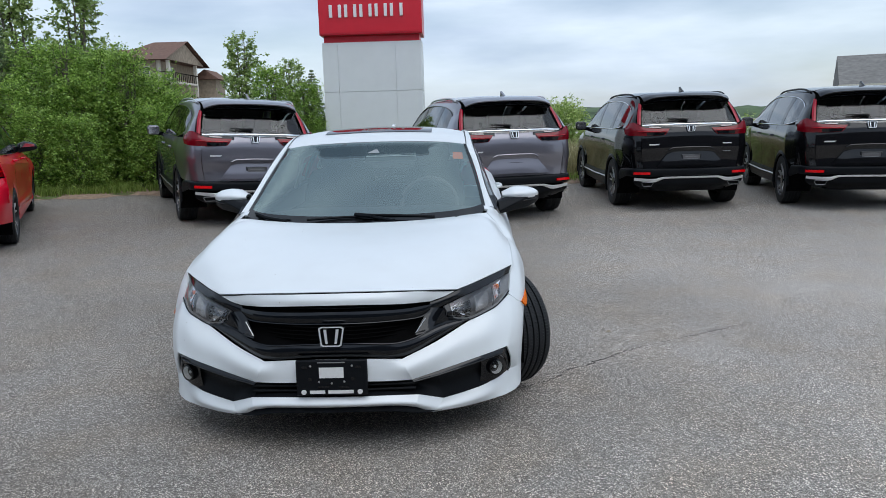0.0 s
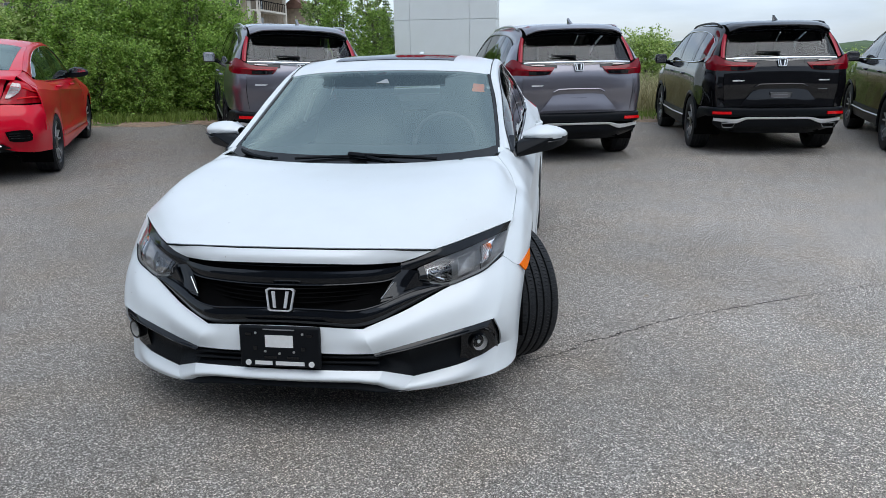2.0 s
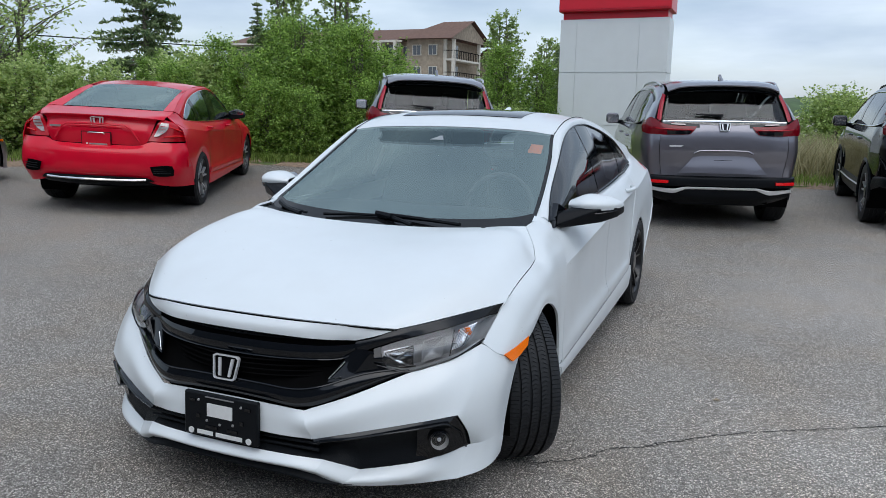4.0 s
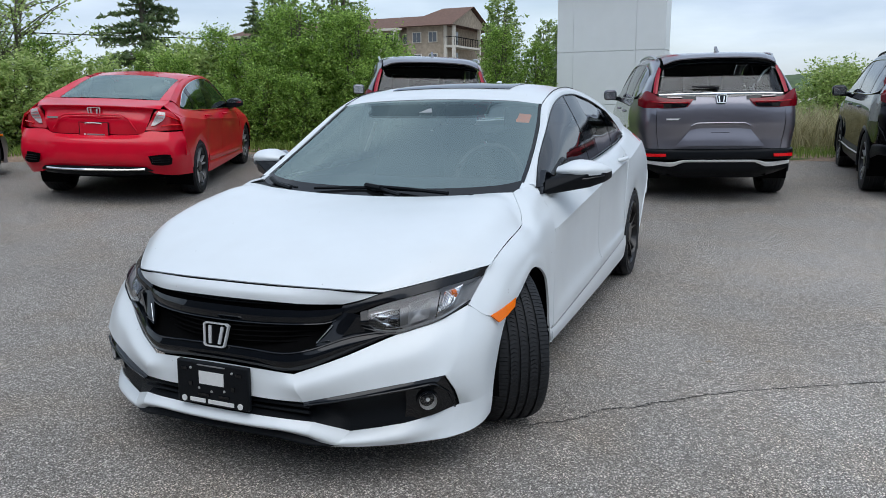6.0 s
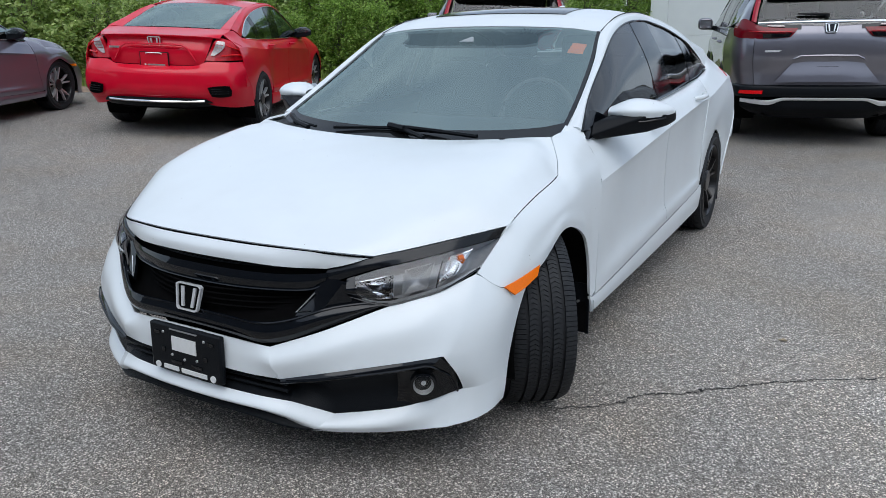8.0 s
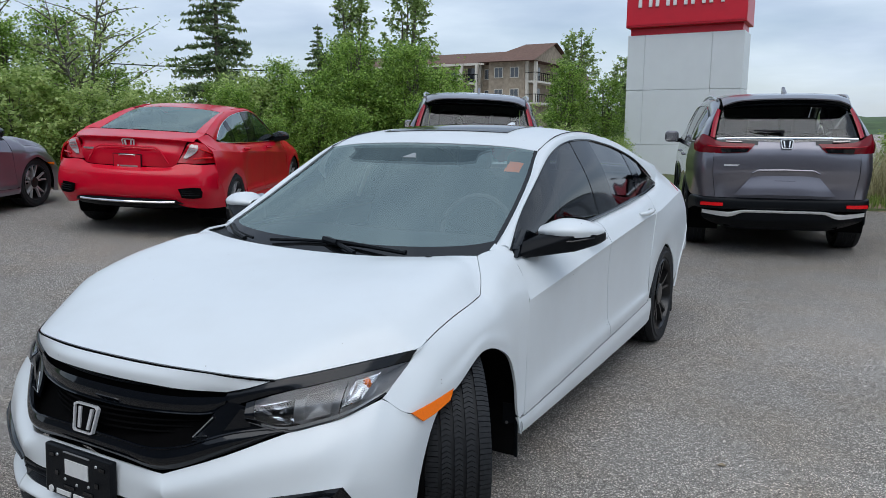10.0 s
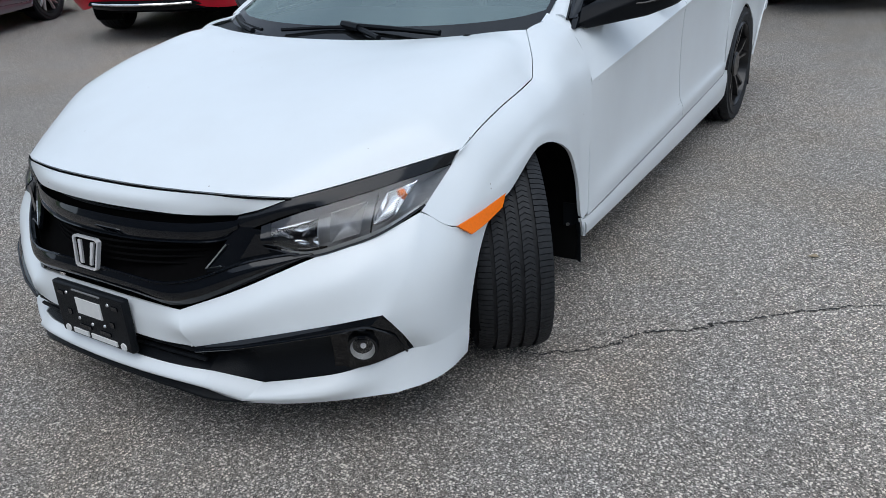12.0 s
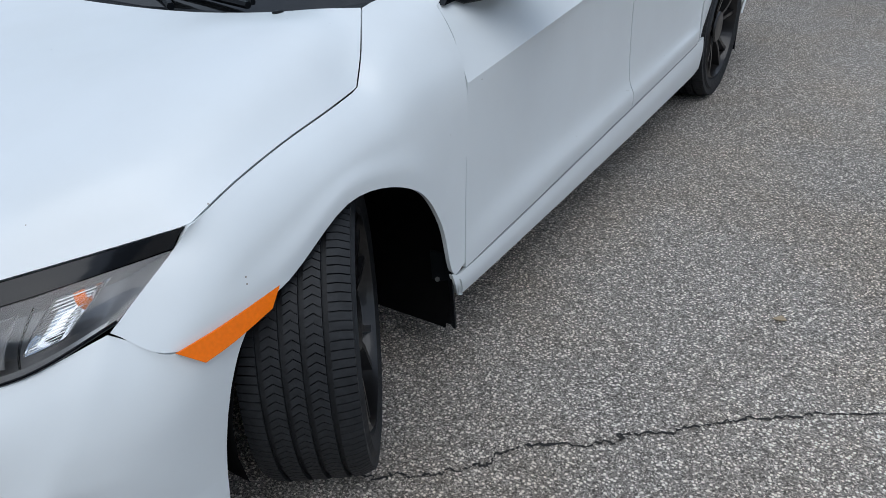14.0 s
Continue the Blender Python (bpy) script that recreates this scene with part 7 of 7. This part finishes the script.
def plants():
    set_copies(broadleaf("birch_thicket", "dense green birch thicket by the grass edge", 3.9, 1.05, 7, 4500, 0.056, M_LEAF, 11, low=0.02, open_top=0.2, fill=10500, fill_height=0.95),
               [(-6.8, 10.8, 0, 0.66), (-5.75, 11.2, 80, 0.65), (-6.5, 12.0, 200, 0.67), (-7.8, 11.7, 300, 0.68), (-8.9, 11.0, 140, 0.56), (-11.0, 11.2, 30, 0.46), (-12.4, 5.4, 250, 0.60), (-13.4, 3.0, 310, 0.66), (-14.4, 0.6, 60, 0.75), (-10.0, 11.6, 100, 0.48), (-12.2, 9.4, 10, 0.52), (-13.7, 7.9, 150, 0.78), (-15.6, 10.4, 220, 0.92), (-15.4, 5.8, 20, 0.85), (-9.4, 13.6, 170, 0.64), (-8.3, 14.6, 260, 0.66), (-4.1, 15.4, 60, 0.64), (-3.3, 15.9, 200, 0.56)])
    set_copies(broadleaf("young_birch", "slim young birch with a thin open crown", 4.6, 0.95, 4, 2600, 0.075, M_LEAF2, 5, low=0.08, open_top=0.2, fill=3600, fill_height=1.0, taper=1.0),
               [(-10.2, 18.2, 0, 1.28), (-10.7, 16.1, 120, 1.12)])
    set_copies(broadleaf("poplar", "leafy poplar with an uneven open crown", 5.0, 1.45, 4, 3200, 0.095, M_LEAF2, 31, low=0.15, open_top=0.3, fill=4600, fill_height=0.97, taper=0.55),
               [(-8.9, 29.8, 60, 0.98), (-6.7, 29.2, 200, 0.76)])
    set_copies(broadleaf("thicket_shrub", "dense green shrub at the foot of the birches", 2.5, 1.05, 8, 3500, 0.056, M_LEAF, 27, low=0.02, fill=9000, taper=0.5),
               [(-7.4, 9.9, 0, 0.70), (-6.5, 10.6, 190, 0.72), (-8.5, 9.2, 90, 0.60), (-5.6, 12.2, 20, 0.80), (-6.1, 9.75, 130, 0.48), (-7.3, 8.95, 280, 0.40), (-5.2, 10.7, 20, 0.56), (-8.3, 7.9, 75, 0.36), (-6.7, 9.5, 340, 0.52), (-5.0, 11.6, 60, 0.66)])
    set_copies(broadleaf("leafy_bush", "rounded leafy green bush", 1.7, 1.25, 8, 3500, 0.06, M_PALELEAF, 21, low=0.02, fill=9000),
               [(-10.0, 7.0, 40, 0.8), (-11.6, 4.4, 10, 0.85), (-3.6, 14.2, 70, 0.55), (-12.6, 1.6, 200, 1.0), (6.3, 13.0, 150, 0.6), (-2.5, 13.9, 260, 0.45), (3.3, 17.5, 100, 0.85), (-9.3, 10.6, 120, 0.95), (-4.4, 12.8, 300, 0.75), (-11.0, 5.6, 160, 0.7), (-9.6, 8.2, 220, 0.8), (-11.3, 3.5, 35, 0.95), (-10.7, 6.2, 115, 1.0), (-12.1, 2.6, 290, 1.1)])
    set_copies(spruce("spruce", "dark green spruce tree with drooping boughs", 4.2, 1.35, 3, density=1.3), [(-13.8, 14.0, 0, 1.42), (-4.25, 21.4, 100, 0.68), (-8.6, 11.9, 50, 0.72)])
    set_copies(broadleaf("larch", "sparse pale larch with bare reaching limbs", 4.6, 3.0, 4, 2600, 0.07, M_PALELEAF, 8, low=0.25, open_top=0.2), [(-13.4, 9.6, 0, 0.95), (-15.0, 8.0, 140, 1.0)])


def tufts(name, label, mat, count, height, width, place, seed, category, lean=0.35):
    """Blades of grass or reed as one mass."""
    rng = np.random.default_rng(seed)
    vs, fs = [], []
    for _ in range(count):
        x, y = place(rng)
        z = rise(x, y) + 0.045
        h = height * rng.uniform(0.5, 1.1)
        a = rng.uniform(0, math.tau)
        dx, dy = math.cos(a) * width / 2, math.sin(a) * width / 2
        lx, ly = rng.normal(size=2) * lean * h
        k = len(vs)
        vs += [(x - dx, y - dy, z - 0.02), (x + dx, y + dy, z - 0.02), (x + dx * 0.7 + lx * 0.4, y + dy * 0.7 + ly * 0.4, z + h * 0.6), (x - dx * 0.7 + lx * 0.4, y - dy * 0.7 + ly * 0.4, z + h * 0.6), (x + lx, y + ly, z + h)]
        fs += [(k, k + 1, k + 2, k + 3), (k + 3, k + 2, k + 4)]
    me = bpy.data.meshes.new(name)
    me.from_pydata(vs, [], fs)
    me.materials.append(mat)
    tagged(new(name, me), label, category, kind="stuff")


EDGE = [(-40, -24), (-16, -8), (-12.2, 0.0), (-10.6, 3.0), (-8.8, 5.9), (-6.3, 8.75), (-5.0, 9.9), (-2.0, 11.2), (2.7, 11.9), (9, 12.6), (30, 15), (90, 18)]


def edge_point(s, off):
    p = np.array(EDGE, float)
    i = min(int(s), len(p) - 2)
    q = p[i] + (p[i + 1] - p[i]) * (s - i)
    d = p[i + 1] - p[i]
    n = np.array([-d[1], d[0]]) / np.linalg.norm(d)
    return q + n * off


M_SOIL = material("grass_bank", (0.075, 0.105, 0.03), 0.95, grain=0.4, grain_scale=14, bump=0.5, dirt=0.8, dirt_scale=1.1, dirt_color=(0.14, 0.10, 0.065))


def verge():
    rows = []
    for off, dz in ((0.0, -0.02), (0.06, 0.035), (0.5, 0.05), (2, 0.10), (5, 0.15), (12, 0.1), (40, -0.4), (120, -3.0)):
        rows.append([(*(q := edge_point(s, off)), rise(*q) + dz) for s in np.linspace(0, len(EDGE) - 1.001, 120)])
    bm = sheet(np.array(rows))
    outward(bm, (0, 0, -50))
    tagged(part("grass_verge", bm, M_SOIL), "uneven green verge with bare soil at the lot's edge", "grass", kind="structure")


verge()
M_EARTH = material("bare_soil", (0.24, 0.17, 0.12), 0.95, grain=0.35, grain_scale=18, bump=0.5)
o = sheet(np.array([[(*(q := edge_point(s, off + 0.12 * math.sin(s * 9 + off))), rise(*q) + dz) for s in np.linspace(2, len(EDGE) - 2.001, 160)] for off, dz in ((-0.10, 0.004), (0.05, 0.045), (0.55, 0.062))]))
outward(o, (0, 0, -50))
tagged(part("soil_strip", o, M_EARTH), "strip of bare brown soil at the asphalt edge", "soil", kind="structure")
plants()
tufts("edge_grass", "long green grass along the asphalt edge", M_GRASS, 20000, 0.17, 0.014, lambda r: edge_point(r.uniform(2.2, 8.2), abs(r.normal()) * 1.0 + 0.05), 4, "grass")
tufts("reeds", "tall dry reeds behind the parked cars", M_REED, 5500, 0.80, 0.022, lambda r: edge_point(r.uniform(7.9, 9.15), r.uniform(0.7, 3.4)), 6, "reeds", lean=0.42)


# ---- far things ----
def hills():
    rng = np.random.default_rng(9)
    n = 260
    rows = [[], [], []]
    for k in range(n):
        a = radians(-115 + 230 * k / (n - 1))
        h = 4.5 + 3.0 * math.sin(a * 3.1 + 0.6) + 2.2 * math.sin(a * 7.3 + 2) + rng.uniform(0, 1.6)
        for j, (d, z) in enumerate(((300, -8), (360, h * 0.6), (430, h))):
            rows[j].append((d * math.sin(a), d * math.cos(a), z + rng.uniform(-0.5, 0.5)))
    rows.append([(x * 1.2, y * 1.2, -8) for x, y, z in rows[2]])
    tagged(part("backdrop", sheet(np.array(rows)), M_WOODS), "distant low wooded hills", "hills", kind="structure")


M_WOODS = material("far_woods", (0.055, 0.095, 0.035), 0.95, grain=0.5, grain_scale=0.16, dirt=0.5, dirt_scale=0.03, dirt_color=(0.10, 0.14, 0.06))
hills()
M_ROOF = material("brown_shingles", (0.15, 0.085, 0.062), 0.9, grain=0.2, grain_scale=3, dirt=0.25, dirt_scale=0.4, dirt_color=(0.10, 0.06, 0.05))
M_STUCCO = material("beige_stone_wall", (0.33, 0.27, 0.20), 0.9, grain=0.25, grain_scale=2.5, dirt=0.3, dirt_scale=0.5, dirt_color=(0.24, 0.20, 0.16))
M_TRIMW = material("cream_trim", (0.62, 0.58, 0.50), 0.6, grain=0.05, grain_scale=3)
M_PANE = material("window_pane", (0.05, 0.06, 0.07), 0.08, 0, 0.5, grain=0.1, grain_scale=0.5)
M_ROOFGREY = material("grey_shingles", (0.17, 0.165, 0.155), 0.9, grain=0.25, grain_scale=4, dirt=0.3, dirt_scale=0.5, dirt_color=(0.11, 0.11, 0.10))


def gable(bm, x0, x1, y0, y1, z0, z1, over=0.7, along=True):
    """A pitched roof with overhang; the ridge runs along x or y."""
    x0, x1, y0, y1 = x0 - over, x1 + over, y0 - over, y1 + over
    if along:
        r = [((x0 + 3), (y0 + y1) / 2), ((x1 - 3), (y0 + y1) / 2)]
    else:
        r = [((x0 + x1) / 2, y0), ((x0 + x1) / 2, y1)]
    c = [bm.verts.new((x, y, z0)) for x, y in ((x0, y0), (x1, y0), (x1, y1), (x0, y1))]
    u = [bm.verts.new((*q, z1)) for q in r]
    if along:
        for f in ((c[0], c[1], u[1], u[0]), (c[2], c[3], u[0], u[1]), (c[1], c[2], u[1]), (c[3], c[0], u[0])):
            bm.faces.new(f)
    else:
        for f in ((c[1], c[2], u[1], u[0]), (c[3], c[0], u[0], u[1]), (c[0], c[1], u[0]), (c[2], c[3], u[1])):
            bm.faces.new(f)
    bm.faces.new(c[::-1])
    return bm


def lodge():
    """A three-storey building far behind the trees, its long side towards the lot."""
    h = thing("apartment_building", "beige apartment building with brown hipped roofs behind trees", "building")
    h.location = (-42.3, 92.7, 0)
    part("wall", box(-31.5, 0.2, 0, 14, -1, 10.1), M_STUCCO, h, smooth=False)
    part("wing_wall", box(-0.2, 5.0, -2.2, 12, -1, 10.3), M_STUCCO, h, smooth=False)
    part("roof", gable(bmesh.new(), -31.5, 2, 0, 14, 10.1, 12.5, over=1.1), M_ROOF, h, smooth=False)
    bm = bmesh.new()
    v = [bm.verts.new(p) for p in ((-1.4, -3.4, 10.2), (6.8, -3.4, 10.2), (6.8, 12.8, 10.2), (-1.4, 12.8, 10.2), (2.2, 4.7, 13.1), (6.8, 4.7, 13.1))]
    for f in ((0, 1, 5, 4), (2, 3, 4, 5), (3, 0, 4), (3, 2, 1, 0)):
        bm.faces.new([v[k] for k in f])
    part("wing_roof", bm, M_ROOF, h, smooth=False)
    part("gable_wall", prism([(-2.6, 10.2), (12.0, 10.2), (4.7, 12.8)], 0.3, Matrix.Translation((6.3, 0, 0)) @ pose(0, 0, 0, 0, 0, 90)), M_STUCCO, h, smooth=False)
    part("annex_wall", box(4.9, 7.6, 12.5, 16.5, -1, 8.6), M_STUCCO, h, smooth=False)
    part("annex_roof", gable(bmesh.new(), 4.9, 7.6, 12.5, 16.5, 8.6, 10.0, over=0.7, along=False), M_ROOF, h, smooth=False)
    part("fascia", box(-32.7, -1.4, -1.2, -1.1, 10.0, 10.3), M_TRIMW, h, smooth=False)
    for x in (-29.5, -27.0, -24.5, -21.0, -17.5, -13.0, -9.0, -6.6, -1.2, 1.3, 3.6):
        y = -2.2 if x > 0 else 0.0
        for z in (2.5, 5.3, 8.1):
            w = part("window", box(x - 0.65, x + 0.65, y - 0.10, y + 0.05, z, z + 1.4), M_TRIMW, h, smooth=False)
            part("pane", box(x - 0.53, x - 0.04, y - 0.14, y - 0.09, z + 0.1, z + 1.3), M_PANE, w, smooth=False)
            part("pane", box(x + 0.04, x + 0.53, y - 0.14, y - 0.09, z + 0.1, z + 1.3), M_PANE, w, smooth=False)
    for z in (4.9, 7.7):
        for x0, x1, y0, y1 in ((-15.9, -11.5, -1.6, 0.0), (-5.0, -2.2, -1.6, 0.0), (5.0, 6.6, -2.0, 8.0)):
            b = part("balcony", box(x0, x1, y0, y1, z - 0.25, z), M_TRIMW, h, smooth=False)
            for k in range(16):
                f = k / 15
                x, y = (x0 + (x1 - x0) * f, y0 + 0.05) if x1 < 5.5 else (x1 - 0.05, y0 + (y1 - y0) * f)
                part("baluster", box(x - 0.03, x + 0.03, y - 0.03, y + 0.03, z, z + 1.05), M_DARK, b, smooth=False)
            if x1 < 5.5:
                part("handrail", box(x0, x1, y0, y0 + 0.1, z + 1.0, z + 1.1), M_DARK, b, smooth=False)
                part("balcony_door", box((x0 + x1) / 2 - 0.8, (x0 + x1) / 2 + 0.8, -0.12, -0.02, z, z + 2.0), M_PANE, b, smooth=False)
            else:
                part("handrail", box(x1 - 0.1, x1, y0, y1, z + 1.0, z + 1.1), M_DARK, b, smooth=False)
                part("handrail", box(x0, x1, y0, y0 + 0.1, z + 1.0, z + 1.1), M_DARK, b, smooth=False)
                part("balcony_door", box(5.02, 5.1, 1.0, 3.0, z, z + 2.0), M_PANE, b, smooth=False)
            for x, y in ((x0 + 0.2, y0 + 0.2), (x1 - 0.2, y0 + 0.2), (x1 - 0.2, y1 - 0.2)):
                part("post", box(x - 0.2, x + 0.2, y - 0.2, y + 0.2, z, z + 2.55), M_TRIMW, b, smooth=False)


lodge()


def shed():
    h = thing("service_building", "building with a grey shingled roof beyond the lot", "building")
    h.matrix_basis = Matrix.Translation((23.2, 36.4, -0.35)) @ pose(0, 0, 0, 0, 0, -24)
    part("wall", box(-2.2, 14, 0, 9, 0, 3.2), M_STUCCO, h, smooth=False)
    bm = bmesh.new()
    v = [bm.verts.new(p) for p in ((-2.8, -0.6, 3.1), (14.6, -0.6, 3.1), (14.6, 4.5, 5.0), (-2.8, 4.5, 5.0), (14.6, 9.6, 3.1), (-2.8, 9.6, 3.1))]
    for f in ((0, 1, 2, 3), (3, 2, 4, 5), (0, 3, 5), (1, 4, 2), (5, 4, 1, 0)):
        bm.faces.new([v[k] for k in f])
    part("roof", bm, M_ROOFGREY, h, smooth=False)
    part("fascia", box(-2.85, 14.65, -0.66, -0.6, 2.98, 3.2), M_TRIMW, h, smooth=False)


shed()


def wires():
    for k, (dz, dy) in enumerate(((0.0, 0.0),)):
        pts = [(-44 + 35 * t, -3.0 + 29 * t + dy, 5.4 - 2.1 * t - 0.5 * 4 * t * (1 - t) + dz) for t in np.linspace(0, 0.88, 28)]
        w = part("overhead_wire", tube(pts, 0.02, 5), M_SATIN)
        tagged(w, "black overhead cable sagging between far poles", "cable")


wires()


# ---- marks on the asphalt ----
M_CRACK = material("crack_shadow", (0.022, 0.021, 0.020), 0.95, grain=0.3, grain_scale=90)


def crack(points, width, seed, n=160):
    rng = np.random.default_rng(seed)
    base = spline(points, n)
    off = np.cumsum(rng.normal(size=(n, 2)) * 0.0028, axis=0)
    off -= np.linspace(0, 1, n)[:, None] * off[-1]
    bm = bmesh.new()
    prev = None
    for k, q in enumerate(base):
        x, y = q[0] + off[k, 0] + rng.normal() * 0.003, q[1] + off[k, 1] + rng.normal() * 0.003
        w = width * rng.uniform(0.35, 1.25) * (0.3 + 0.7 * math.sin(math.pi * (k + 0.5) / n) ** 0.4)
        cur = [bm.verts.new((x, y - w / 2, rise(x, y) + 0.003)), bm.verts.new((x + rng.normal() * 0.002, y + w / 2, rise(x, y) + 0.003))]
        if prev:
            bm.faces.new((prev[0], cur[0], cur[1], prev[1]))
        prev = cur
    tagged(part("crack", bm, M_CRACK), "thin dark crack wandering across the asphalt", "crack", kind="structure")


crack([(0.86, 0.78, 0), (0.932, 0.812, 0), (0.996, 0.853, 0), (1.074, 0.942, 0), (1.134, 1.016, 0), (1.29, 1.135, 0), (1.335, 1.192, 0), (1.484, 1.304, 0), (1.60, 1.40, 0), (1.784, 1.539, 0), (2.25, 1.80, 0), (3.0, 2.2, 0), (3.9, 2.7, 0)], 0.008, 2, 260)
M_DEBRIS = material("dry_leaf", (0.34, 0.27, 0.18), 0.8, grain=0.2, grain_scale=80)
o = bmesh.new()
q = [o.verts.new(v) for v in ((-0.018, -0.006, 0.004), (0.0, -0.013, 0.008), (0.020, 0.002, 0.005), (0.004, 0.012, 0.010))]
o.faces.new(q)
bit = part("dry_leaf", o, M_DEBRIS, thick=0.002)
bit.location = (1.552, 1.808, 0.001)
tagged(bit, "curled tan dry leaf lying on the asphalt", "leaf")


# ---- plain unseen wall added behind the camera to darken what glossy parts reflect ----
M_UNSEEN_WALL = material("unseen_wall_grey", (0.13, 0.13, 0.14), 0.6, grain=0.1, grain_scale=1.5, dirt=0.2, dirt_scale=0.3, dirt_color=(0.12, 0.12, 0.12))
tagged(part("wall_south", box(-26, 26, -13.5, -13.0, -0.5, 8.5), M_UNSEEN_WALL, smooth=False), "plain grey wall out of view, added to darken reflections", "wall", kind="structure")
